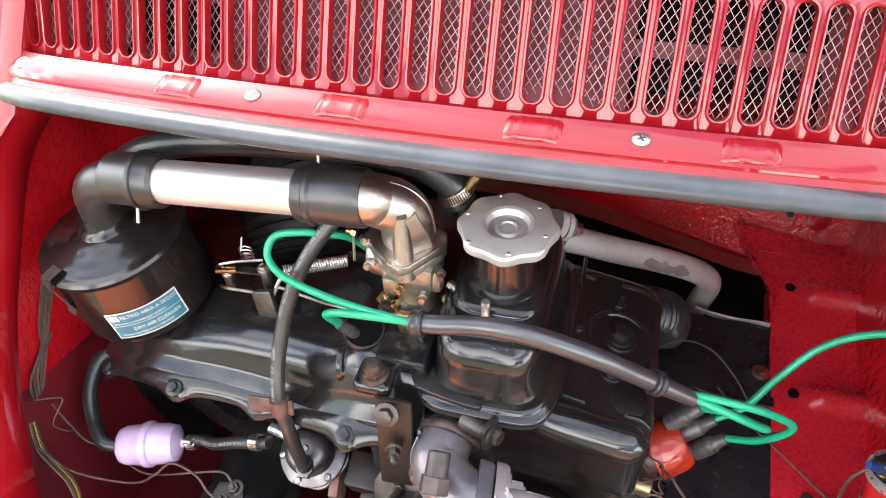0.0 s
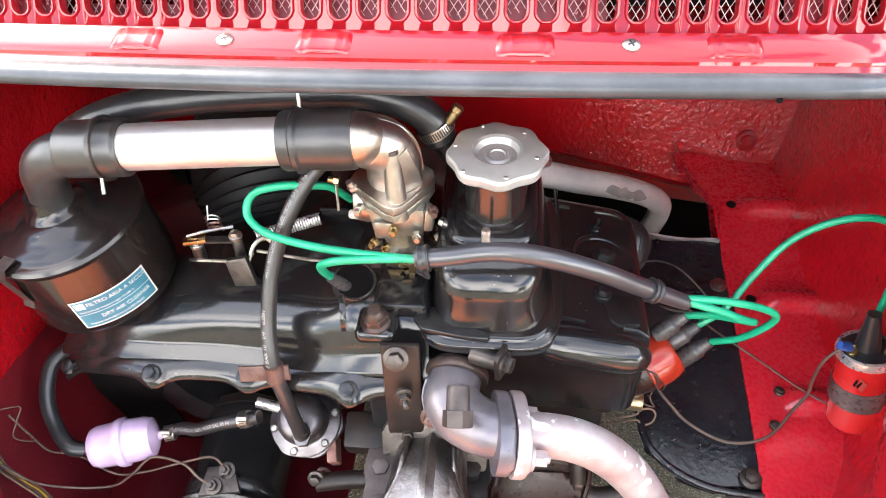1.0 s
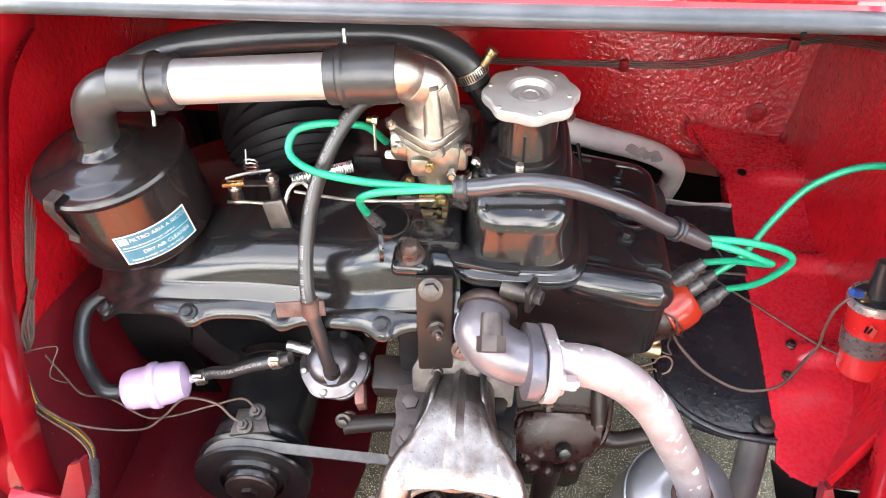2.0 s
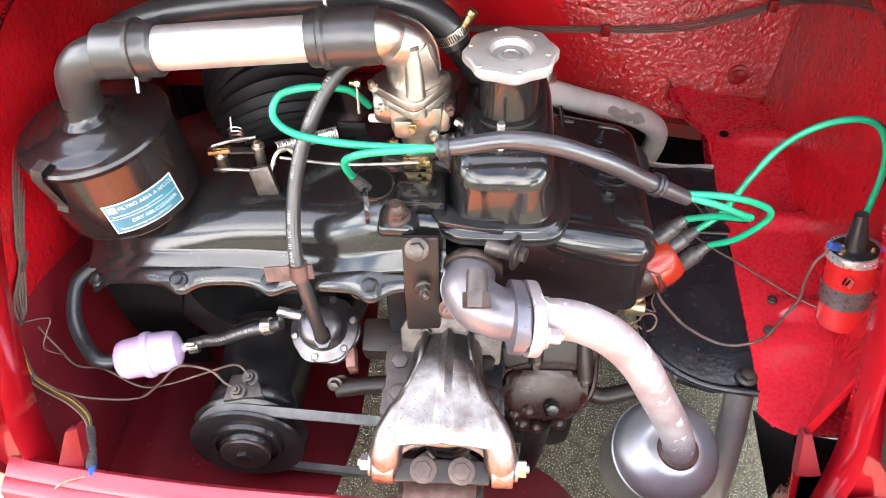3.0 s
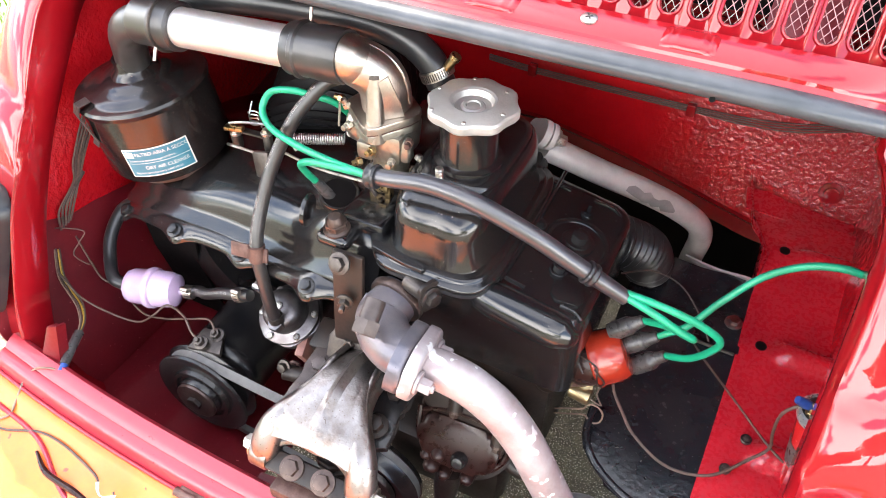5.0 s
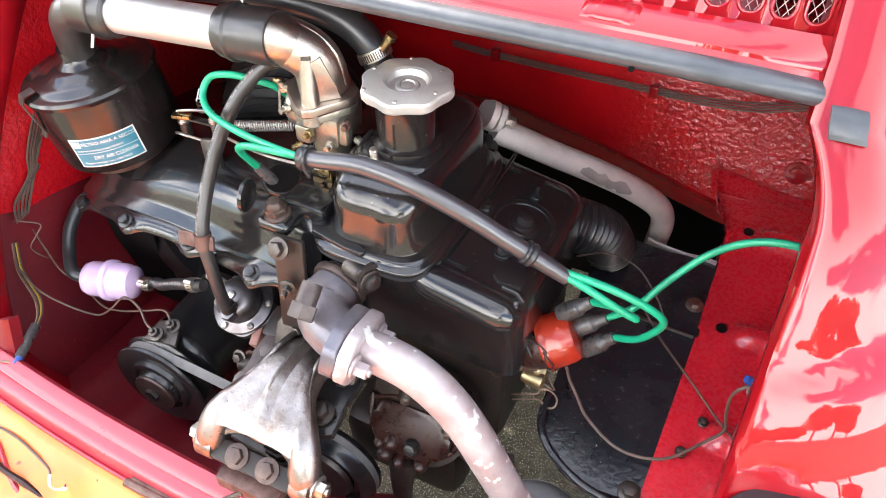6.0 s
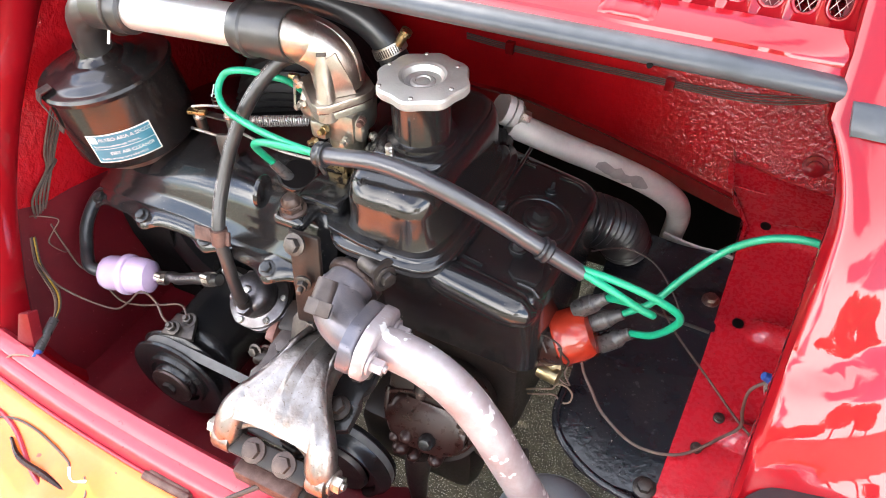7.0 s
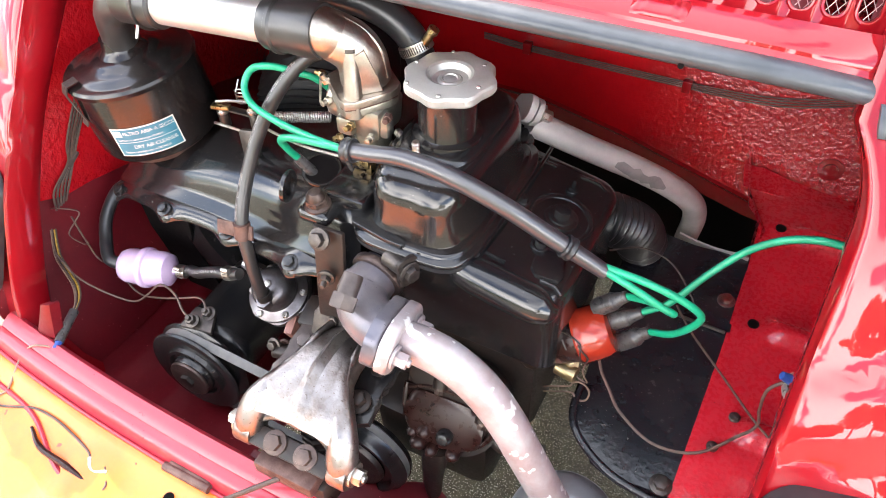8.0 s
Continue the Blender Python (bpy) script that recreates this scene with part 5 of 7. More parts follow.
a0, a1 = Vector((-0.182, 0.521, 0.573)), Vector((-0.124, 0.554, 0.570))
axs = (a1 - a0).normalized()
sd = axs.orthogonal().normalized()
up = axs.cross(sd)
coils = [a0 + (a1 - a0) * (i / 300) + sd * 0.0058 * math.cos(i * 0.524) + up * 0.0058 * math.sin(i * 0.524) for i in range(301)]
tube(coils, 0.0010, 5, 1, bm)
single("return_spring", bm, white_metal, "coiled steel throttle return spring", "spring")
part("spring_anchor", box((-0.108, 0.560, 0.570), (0.030, 0.003, 0.026), 0.001, pose(0, 0, 0, 20)), black_satin, carb)
# bell crank lever on the cowling
crank = thing("throttle_lever", (-0.215, 0.497, 0.55), "small plated bell-crank throttle lever on the cowling", "lever")
bm = box((0, 0, 0), (0.044, 0.010, 0.0026), 0.001, pose(-0.219, 0.510, 0.577, 0, 4, 8))
lathe([(0, 0), (0.0055, 0), (0.0055, 0.026), (0.004, 0.028), (0, 0.028)], (-0.198, 0.511, 0.555), (0, 0, 1), 16, bm)
lathe([(0, 0), (0.0062, 0), (0.0062, 0.018), (0, 0.019)], (-0.236, 0.503, 0.558), (0, 0, 1), 16, bm)
part("arm", bm, steel_dark, crank)
part("clevis", box((0, 0, 0), (0.022, 0.009, 0.005), 0.001, pose(-0.236, 0.502, 0.583, 0, 0, 14)), brass, crank, "yellow-plated clevis")
part("top_link", tube([(-0.243, 0.503, 0.587), (-0.225, 0.508, 0.590), (-0.200, 0.516, 0.590)], 0.0016, 6, 5), steel, crank)
for q in ((-0.236, 0.503, 0.577), (-0.198, 0.511, 0.583)):
    bolt(crank, q, (0, 0, 1), 0.0045, 0.004, steel)
part("coil_end", tube([(-0.222 + 0.0075 * math.cos(i * 0.8), 0.523 + 0.005 * math.sin(i * 0.8), 0.578 + 0.0006 * i) for i in range(30)] + [(-0.226, 0.528, 0.606)], 0.0009, 5, 1), steel, crank)
part("pull_rod", tube([(-0.243, 0.494, 0.564), (-0.228, 0.487, 0.571), (-0.205, 0.492, 0.566), (-0.190, 0.496, 0.560), (-0.182, 0.505, 0.566)], 0.0017, 8, 6), steel, crank)
part("hook", tube([(-0.186, 0.498, 0.560), (-0.180, 0.508, 0.574), (-0.170, 0.514, 0.578), (-0.160, 0.512, 0.570)], 0.0022, 8, 6), steel, crank)
tag = single("throttle_stop", box((0, 0, 0), (0.024, 0.008, 0.050), 0.003, pose(-0.190, 0.488, 0.546, -14, -14, 0)), steel_dark, "small grey steel tab standing on the cowling", "bracket")

# ---- breather hose ----
hose = thing("breather_hose", (-0.15, 0.54, 0.70), "thick black rubber breather hose behind the intake pipe", "hose")
part("hose", tube([(0.006, 0.540, 0.684), (-0.006, 0.541, 0.705), (-0.030, 0.540, 0.722), (-0.066, 0.537, 0.731), (-0.114, 0.533, 0.733), (-0.20, 0.530, 0.728), (-0.27, 0.527, 0.716), (-0.325, 0.53, 0.690), (-0.36, 0.55, 0.65)], 0.0145, 20, 8), rubber, hose)
part("hose_stub", tube([(0.003, 0.540, 0.690), (0.026, 0.546, 0.648)], [0.0125, 0.0125], 20, 4), black_satin, hose)
d = Vector((0.45, -0.05, -0.88)).normalized()
cl = part("hose_clamp", lathe([(0.0150, 0), (0.0165, 0), (0.0165, 0.010), (0.0150, 0.010)], Vector((0.001, 0.5405, 0.695)) - d * 0.005, d, 32), steel, hose, "worm-drive hose clamp")
for i in range(26):
    a = radians(100 + i * 8)
    m = axis_matrix(Vector((0.001, 0.5405, 0.695)), d)
    part("clamp_notch", box((0, 0, 0), (0.0007, 0.0012, 0.007), 0, m @ Matrix.Rotation(a, 4, "Z") @ Matrix.Translation((0.0167, 0, 0))), steel_dark, cl)
bm = lathe([(0, 0), (0.0045, 0), (0.0045, 0.014), (0.0055, 0.015), (0.0055, 0.020), (0, 0.021)], (0.011, 0.537, 0.701), (0.5, 0.15, 0.80), 14)
part("clamp_screw", bm, brass, cl)

# ---- ignition leads ----
leads = thing("ignition_leads", (0.1, 0.43, 0.58), "green ignition leads gathered in a black sleeve", "cable")
sheath = part("sleeve", tube([(-0.006, 0.416, 0.656), (0.02, 0.416, 0.660), (0.055, 0.419, 0.664), (0.094, 0.426, 0.654), (0.141, 0.438, 0.628), (0.178, 0.450, 0.600), (0.212, 0.459, 0.577), (0.231, 0.463, 0.565)], [0.0075, 0.0078, 0.0078, 0.0085, 0.0085, 0.0085, 0.0078, 0.0070], 18, 8), sleeve_plastic, leads, "black plastic sleeve")
for p, d in (((0.001, 0.416, 0.657), (1, 0, 0.15)), ((0.196, 0.455, 0.588), (0.8, 0.25, -0.55))):
    v = Vector(d).normalized()
    part("cable_tie", lathe([(0.007, -0.005), (0.0105, -0.005), (0.0115, -0.003), (0.0105, -0.0005), (0.0105, 0.0005), (0.0115, 0.003), (0.0105, 0.005), (0.007, 0.005)], p, v, 20), rubber, leads)
part("cable_tie_tail", tube([(0.001, 0.410, 0.650), (0.004, 0.412, 0.640), (-0.006, 0.422, 0.636)], 0.002, 6, 4), rubber, leads)
G = 0.0036
part("lead", tube([(0.0, 0.414, 0.657), (-0.05, 0.426, 0.649), (-0.10, 0.441, 0.642), (-0.140, 0.455, 0.641), (-0.160, 0.470, 0.648), (-0.154, 0.480, 0.664), (-0.130, 0.483, 0.671), (-0.108, 0.491, 0.666), (-0.092, 0.503, 0.655), (-0.078, 0.516, 0.630)], G, 12, 8), green, leads)
part("lead", tube([(0.0, 0.418, 0.655), (-0.04, 0.420, 0.650), (-0.072, 0.423, 0.643), (-0.0885, 0.429, 0.631), (-0.0915, 0.440, 0.612), (-0.0874, 0.452, 0.590)], G, 12, 8), green, leads)
part("plug_boot", tube([(-0.0890, 0.448, 0.597), (-0.0780, 0.457, 0.573), (-0.0660, 0.466, 0.548), (-0.060, 0.470, 0.535)], [0.0050, 0.0062, 0.0066, 0.0068], 14, 5), dist_grey, leads, "grey rubber plug boot")
part("lead", tube([(0.226, 0.462, 0.569), (0.258, 0.457, 0.563), (0.284, 0.459, 0.550), (0.2965, 0.463, 0.542), (0.292, 0.472, 0.533), (0.272, 0.492, 0.516), (0.249, 0.5025, 0.502)], G, 12, 8), green, leads)
part("lead", tube([(0.228, 0.464, 0.570), (0.264, 0.464, 0.568), (0.298, 0.468, 0.557), (0.3185, 0.473, 0.541), (0.316, 0.476, 0.522), (0.300, 0.486, 0.490), (0.279, 0.4965, 0.470)], G, 12, 8), green, leads)
coil_lead = single("coil_lead", tube([(0.2664, 0.5085, 0.481), (0.289, 0.514, 0.502), (0.312, 0.530, 0.535), (0.340, 0.545, 0.568), (0.372, 0.546, 0.594), (0.408, 0.545, 0.602), (0.432, 0.542, 0.588), (0.445, 0.535, 0.550), (0.444, 0.524, 0.495)], G, 12, 8), green, "green coil lead arching over the shelf", "cable")

# ---- distributor ----
dist = thing("distributor", (0.2, 0.465, 0.42), "brick-red distributor cap with grey lead boots", "distributor")
DA = Vector((0.80, 0.36, 0.42)).normalized()
DB = Vector((0.2065, 0.478, 0.4405))
part("cap", lathe([(0.024, 0.007), (0.0294, 0.0074), (0.0302, 0.0086), (0.0302, 0.0108), (0.0292, 0.0124), (0.0292, 0.018), (0.0288, 0.028), (0.0275, 0.0365), (0.0245, 0.0420), (0.018, 0.0440), (0, 0.045)], DB, DA, 44), dist_red, dist, "glossy brick-red cap")
part("body", lathe([(0.0, -0.05), (0.014, -0.05), (0.016, -0.02), (0.023, -0.014), (0.0255, -0.002), (0.0262, 0.004), (0.0262, 0.0085), (0, 0.0085)], DB, DA, 36), oily, dist)
for p, to in (((0.2266, 0.4960, 0.4830), (0.2480, 0.5026, 0.5012)), ((0.2409, 0.4990, 0.4640), (0.2650, 0.5080, 0.4800)), ((0.2573, 0.4935, 0.4470), (0.2780, 0.4967, 0.4690))):
    p, to = Vector(p), Vector(to)
    part("boot", tube([p - (to - p) * 0.25, p, p.lerp(to, 0.25), p.lerp(to, 0.50), p.lerp(to, 0.62), p.lerp(to, 0.8), to, to + (to - p) * 0.04], [0.0092, 0.0098, 0.0097, 0.0096, 0.0078, 0.0064, 0.0058, 0.0050], 20, 4), dist_grey, dist, "grey rubber boot", angle=30)
part("spring_clip", tube([(0.2095, 0.4501, 0.4542), (0.2040, 0.4540, 0.4600), (0.2001, 0.4582, 0.4638), (0.2034, 0.4607, 0.4663), (0.2165, 0.4578, 0.4648), (0.2221, 0.4558, 0.4610), (0.2234, 0.4529, 0.4531), (0.2261, 0.4526, 0.4432), (0.2303, 0.4551, 0.4397), (0.2316, 0.4551, 0.4471), (0.2262, 0.4541, 0.4544), (0.2195, 0.4550, 0.4610)], 0.0010, 6, 6), steel_dark, dist, "bent wire spring clip")
CL, CR = Vector((0.1965, 0.4740, 0.3928)), Vector((0.2205, 0.4705, 0.3925))
part("condenser", lathe([(0, 0), (0.0080, 0), (0.0095, 0.0012), (0.0097, 0.003), (0.0097, 0.0215), (0.0090, 0.0235), (0.0060, 0.0242), (0, 0.0242)], CL, CR - CL, 28), olive, dist, "olive plated condenser can")
part("condenser_strap", prism([(-0.008, -0.012), (0.008, -0.012), (0.009, 0.004), (0.006, 0.009), (-0.004, 0.010), (-0.008, 0.004)], axis_matrix(Vector((0.2105, 0.4770, 0.4030)), (0.15, -0.55, 0.82)), 0.0012, 0.0003), olive, dist, "olive plated strap")
bolt(dist, Vector((0.2112, 0.4755, 0.4065)), (0.15, -0.55, 0.82), 0.0042, 0.003, olive)
part("condenser_wire", tube([(0.2200, 0.4706, 0.3925), (0.2270, 0.4690, 0.3900), (0.2330, 0.4700, 0.3880), (0.2290, 0.4700, 0.3960), (0.2260, 0.4700, 0.4060), (0.2275, 0.4720, 0.4150)], 0.0009, 6, 6), wire_brown, dist)
part("mount_plate", box((0.194, 0.470, 0.416), (0.040, 0.020, 0.012), 0.003, pose(0, 0, 0, 0, -20, 10)), rust, dist)
part("vacuum_link", lathe([(0, 0), (0.014, 0), (0.015, 0.004), (0.010, 0.008), (0, 0.009)], (0.172, 0.455, 0.418), (-0.3, -0.9, 0.2), 20), tar, dist)
single("retaining_clip", tube([(0.16, 0.5, 0.296), (0.195, 0.479, 0.346), (0.2148, 0.4685, 0.372), (0.218, 0.4675, 0.381), (0.2231, 0.4675, 0.3865), (0.231, 0.4685, 0.3845), (0.2371, 0.47, 0.3736), (0.2365, 0.4695, 0.36), (0.231, 0.469, 0.3537), (0.224, 0.4695, 0.354), (0.2176, 0.4705, 0.3595), (0.197, 0.481, 0.334), (0.164, 0.503, 0.286)], 0.0011, 6, 6), wire_tan, "bent wire retaining clip beside the distributor", "clip")

# ---- ignition coil ----
coil = thing("ignition_coil", (0.425, 0.462, 0.36), "red ignition coil with a grey band and black top", "ignition coil")
K, KA = Vector((0.449, 0.482, 0.368)), Vector((-0.14, 0.18, 1)).normalized()
part("can", lathe([(0, 0), (0.024, 0.0), (0.0265, 0.003), (0.027, 0.006), (0.027, 0.096), (0, 0.096)], K, KA, 44), coil_red, coil)
part("band", lathe([(0.0270, 0.034), (0.0278, 0.0345), (0.0278, 0.060), (0.0270, 0.0605)], K, KA, 44), coil_grey, coil, "grey metal clamp band")
part("rim", lathe([(0.0262, 0.092), (0.0285, 0.093), (0.0290, 0.097), (0.0280, 0.102), (0.0255, 0.103), (0.0245, 0.100)], K, KA, 44), white_metal, coil, "bright crimped rim")
part("top", lathe([(0.0255, 0.098), (0.024, 0.101), (0.021, 0.1015), (0.021, 0.103), (0.012, 0.1035), (0.0105, 0.118), (0.008, 0.132), (0.0065, 0.146), (0, 0.147)], K, KA, 36), rubber, coil)
part("mark", wrap_mark := box((0, 0, 0), (0.014, 0.001, 0.013), 0.0, axis_matrix(K + KA * 0.079 + Vector((-0.012, -0.0245, 0)), (0.05, 0, 1), 26)), label_red, coil)
for i in range(3):
    part("print_bar", box((0, 0, 0), (0.0020, 0.001, 0.009), 0.0, axis_matrix(K + KA * 0.079 + Vector((-0.0157 + 0.0036 * i, -0.0245 - 0.0016 * i, 0)), (0.05 + 0.2 * (i % 2), 0, 1), 26)), dark_void, coil)
for dx, dy in ((-0.016, -0.006), (0.014, -0.010)):
    bolt(coil, K + KA * 0.102 + Vector((dx, dy, 0)), KA, 0.004, 0.004, brass, stud=0.006)
part("terminal", lathe([(0, 0), (0.0045, 0), (0.0055, 0.006), (0.004, 0.016), (0, 0.017)], K + KA * 0.106 + Vector((-0.018, -0.004, 0)), (-0.8, -0.2, 0.4), 12), blue_plastic, coil, "blue terminal sleeve")
part("bracket", box((0.480, 0.500, 0.385), (0.040, 0.030, 0.004), 0.001), red_shelf, coil)

cable("coil_wire", [(0.428, 0.508, 0.466), (0.412, 0.500, 0.466), (0.398, 0.496, 0.448), (0.400, 0.500, 0.410), (0.405, 0.503, 0.380), (0.392, 0.492, 0.366), (0.358, 0.460, 0.356), (0.315, 0.452, 0.354), (0.275, 0.466, 0.364), (0.254, 0.484, 0.374), (0.242, 0.492, 0.386), (0.2375, 0.4949, 0.3964), (0.236, 0.490, 0.410)], 0.0017, wire_brown, "twisted brown wire from coil to distributor")
cable("thin_wire", [(0.290, 0.632, 0.376), (0.3174, 0.6019, 0.370), (0.3611, 0.5560, 0.372), (0.4011, 0.5132, 0.374), (0.428, 0.488, 0.378)], 0.0013, wire_brown, "thin brown wire over the black plate")
cable("earth_wire", [(0.205, 0.60, 0.46), (0.235, 0.628, 0.452), (0.27, 0.632, 0.44), (0.30, 0.615, 0.42), (0.318, 0.60, 0.40)], 0.0010, wire_dark, "fine black wire behind the cowling")

# ---- black heat shield plate ----
plate = thing("heat_shield", (0.29, 0.55, 0.35), "black coated sheet-metal tray beside the engine", "plate")
rows = []
for y, z in ((0.408, 0.322), (0.412, 0.332), (0.43, 0.337), (0.50, 0.346), (0.58, 0.354), (0.615, 0.356), (0.628, 0.366), (0.68, 0.369), (0.715, 0.374), (0.738, 0.384)):
    inner = float(np.interp(y, (0.408, 0.43, 0.46, 0.54, 0.62, 0.76), (0.262, 0.228, 0.222, 0.225, 0.21, 0.21)))
    rows.append([(x, y + 0.028 * max(0, (0.30 - x) / 0.09) * max(0, 1 - (y - 0.408) / 0.06), z + 0.002 * math.sin(x * 60)) for x in np.linspace(inner, float(np.interp(y, (0.408, 0.55, 0.60, 0.74), (0.378, 0.370, 0.356, 0.352))), 16)])
part("tray", sheet(rows, 0.003), black_plate, plate, angle=50)
part("front_lip", tube([(0.380, 0.402, 0.329), (0.366, 0.402, 0.331), (0.33, 0.403, 0.333), (0.29, 0.408, 0.336), (0.258, 0.420, 0.342), (0.236, 0.436, 0.350), (0.226, 0.458, 0.352), (0.224, 0.49, 0.354)], 0.0045, 10, 8), black_plate, plate)
part("rear_lip", sheet(dense([[(0.262, 0.752, 0.384), (0.262, 0.757, 0.375)], [(0.285, 0.744, 0.386), (0.285, 0.750, 0.374)], [(0.310, 0.740, 0.387), (0.312, 0.747, 0.374)], [(0.335, 0.736, 0.392), (0.336, 0.742, 0.378)], [(0.350, 0.734, 0.393), (0.351, 0.739, 0.381)]], 4), 0.0026), pipe_grey, plate, "bare grey rear flange")
part("step_edge", tube([(0.250, 0.640, 0.364), (0.29, 0.628, 0.366), (0.350, 0.621, 0.370)], 0.0022, 8, 6), steel_dark, plate)
bolt(plate, (0.341, 0.670, 0.372), (0, -0.08, 1), 0.0070, 0.006, steel)
bolt(plate, (0.336, 0.418, 0.3405), (0, -0.08, 1), 0.0078, 0.006, steel_dark)
part("tray_skirt", sheet([[(0.21, 0.62, 0.356), (0.21, 0.70, 0.37), (0.21, 0.74, 0.385)], [(0.205, 0.62, 0.25), (0.205, 0.70, 0.25), (0.205, 0.74, 0.25)]], 0.002), black_plate, plate)

# ---- grey heater pipe and corrugated ducts ----
heater = thing("heater_pipe", (0.2, 0.70, 0.4), "grey heater pipe with flaked paint", "pipe")
HP = [(0.088, 0.632, 0.578), (0.112, 0.645, 0.563), (0.150, 0.668, 0.537), (0.195, 0.694, 0.509), (0.236, 0.722, 0.476), (0.264, 0.748, 0.440), (0.272, 0.770, 0.400), (0.268, 0.790, 0.345), (0.265, 0.80, 0.28)]
part("pipe", tube(HP, 0.0148, 28, 8), pipe_grey, heater)
d = Vector((0.040, 0.022, -0.025)).normalized()
FP = Vector((0.083, 0.638, 0.588))
part("flange_gasket", prism(rounded(0.031, 0.050, 0.013), axis_matrix(FP - d * 0.010, d, 55), 0.008, 0.001), pipe_grey, heater)
fl = part("flange", prism(rounded(0.030, 0.048, 0.012), axis_matrix(FP, d, 55), 0.007, 0.0015), pipe_grey, heater)
side_d = (axis_matrix((0, 0, 0), d, 55) @ Vector((0, 1, 0))).normalized()
for k in (-1, 1):
    bolt(fl, FP + d * 0.008 + side_d * 0.0175 * k, d, 0.0068, 0.010, steel)
# bare patch where the paint has flaked
rows = []
path = spline(HP, 8)[20:32]
rng = random.Random(11)
for i, c in enumerate(path[:-1]):
    t = i / (len(path) - 2)
    axp = (path[i + 1] - c).normalized()
    toward = Vector((0.05, -0.25, 1.06)) - c
    toward = (toward - axp * toward.dot(axp)).normalized()
    sidep = axp.cross(toward)
    w = 0.75 * math.sin(math.pi * (0.06 + 0.88 * t)) ** 0.5
    lo, hi = -w * rng.uniform(0.2, 0.9) + 0.1, w * rng.uniform(0.4, 1.0) + 0.1
    rows.append([c + toward * (0.0152 * math.cos(q)) + sidep * (0.0152 * math.sin(q)) for q in np.linspace(lo, hi, 7)])
part("bare_patch", sheet(rows), pipe_bare, heater, "flaked patch of dark bare metal")
single("corrugated_duct", tube([(0.120, 0.640, 0.466), (0.160, 0.648, 0.462), (0.192, 0.660, 0.452), (0.214, 0.682, 0.428), (0.222, 0.71, 0.385)], 0.0310, 28, 36, wave=lambda s: 0.0020 * math.cos(s * 2 * math.pi / 0.0070)), rubber, "black corrugated air hose behind the cowling", "hose")
single("corrugated_duct", tube([(-0.200, 0.62, 0.47), (-0.225, 0.69, 0.505), (-0.255, 0.76, 0.50), (-0.275, 0.83, 0.45), (-0.28, 0.88, 0.37)], 0.088, 40, 20, wave=lambda s: 0.0035 * math.cos(s * 2 * math.pi / 0.0125)), duct_rubber, "wide black corrugated air hose at the bulkhead", "hose")

# ---- exhaust ----
exhaust = thing("exhaust", (0.12, 0.36, 0.30), "silver-painted exhaust elbow and downpipe", "exhaust")
part("elbow", tube([(0.028, 0.410, 0.526), (0.024, 0.392, 0.5225), (0.023, 0.377, 0.5200), (0.034, 0.362, 0.518), (0.052, 0.352, 0.518), (0.072, 0.346, 0.521)], [0.0225, 0.0240, 0.0255, 0.0252, 0.0245, 0.0238], 36, 8), heat_lilac, exhaust, "heat-tinted lilac-grey elbow", angle=70)
part("elbow_rib", tube([(0.001, 0.390, 0.531), (-0.0015, 0.375, 0.520), (0.0090, 0.358, 0.508), (0.028, 0.346, 0.500), (0.055, 0.342, 0.498)], 0.0022, 8, 6), heat_lilac, exhaust)
part("port_flange", lathe([(0.022, -0.004), (0.0280, -0.004), (0.0288, -0.002), (0.0288, 0.003), (0.0275, 0.005), (0.022, 0.005)], (0.0265, 0.401, 0.5245), (0.1, 1, 0.18), 32), nut_brown, exhaust, "grimy port flange")
fd = Vector((0.97, 0.06, -0.16)).normalized()
FL = Vector((0.070, 0.346, 0.521))
for off, h, size, mt in ((-0.009, 0.0135, 0.0, heat_lilac), (0.0055, 0.012, 0.002, heat_paint)):
    part("flange", prism([(x * (1 - 0.22 * abs(y) / 0.037), y) for x, y in rounded(0.060 + size, 0.080 + size, 0.022)], axis_matrix(FL + fd * off, fd, 70), h, 0.0042, seg=4), mt, exhaust, angle=60)
sv = (axis_matrix((0, 0, 0), fd, 70) @ Vector((0, 1, 0))).normalized()
for k in (-1, 1):
    bolt(exhaust, FL + fd * 0.020 + sv * 0.029 * k, fd, 0.0075, 0.011, heat_paint, spin=0, stud=0.004)
    part("stud_end", tube([FL - fd * 0.006 + sv * 0.029 * k, FL + fd * 0.002 + sv * 0.029 * k], 0.006, 10, 2), heat_lilac, exhaust)
BA = Vector((0.02, -0.70, -0.50)).normalized()
B0 = Vector((0.0310, 0.3595, 0.5690))
bm = hexagon(0.0128, 0.014, axis_matrix(B0 + BA * 0.021, BA, 10), bevel=0.0016)
lathe([(0, 0.001), (0.0088, 0.001), (0.0096, 0.003), (0.0098, 0.022), (0, 0.022)], B0, BA, 28, bm)
part("plug_bolt", bm, plug_grey, exhaust, "large grey hex plug")
part("stud_boss", tube([(0.040, 0.402, 0.556), (0.056, 0.396, 0.556), (0.066, 0.393, 0.556)], [0.009, 0.0085, 0.0080], 16, 3), steel_dark, exhaust)
part("boss_plate", prism(rounded(0.022, 0.032, 0.006), axis_matrix((0.064, 0.394, 0.556), (0.9, -0.4, 0.05)), 0.004, 0.001), tar, exhaust)
bolt(exhaust, (0.069, 0.392, 0.556), (0.9, -0.4, 0.05), 0.0075, 0.006, steel_dark)
bolt(exhaust, (0.005, 0.372, 0.498), (0, -0.8, 0.4), 0.007, 0.008, rust, stud=0.005)
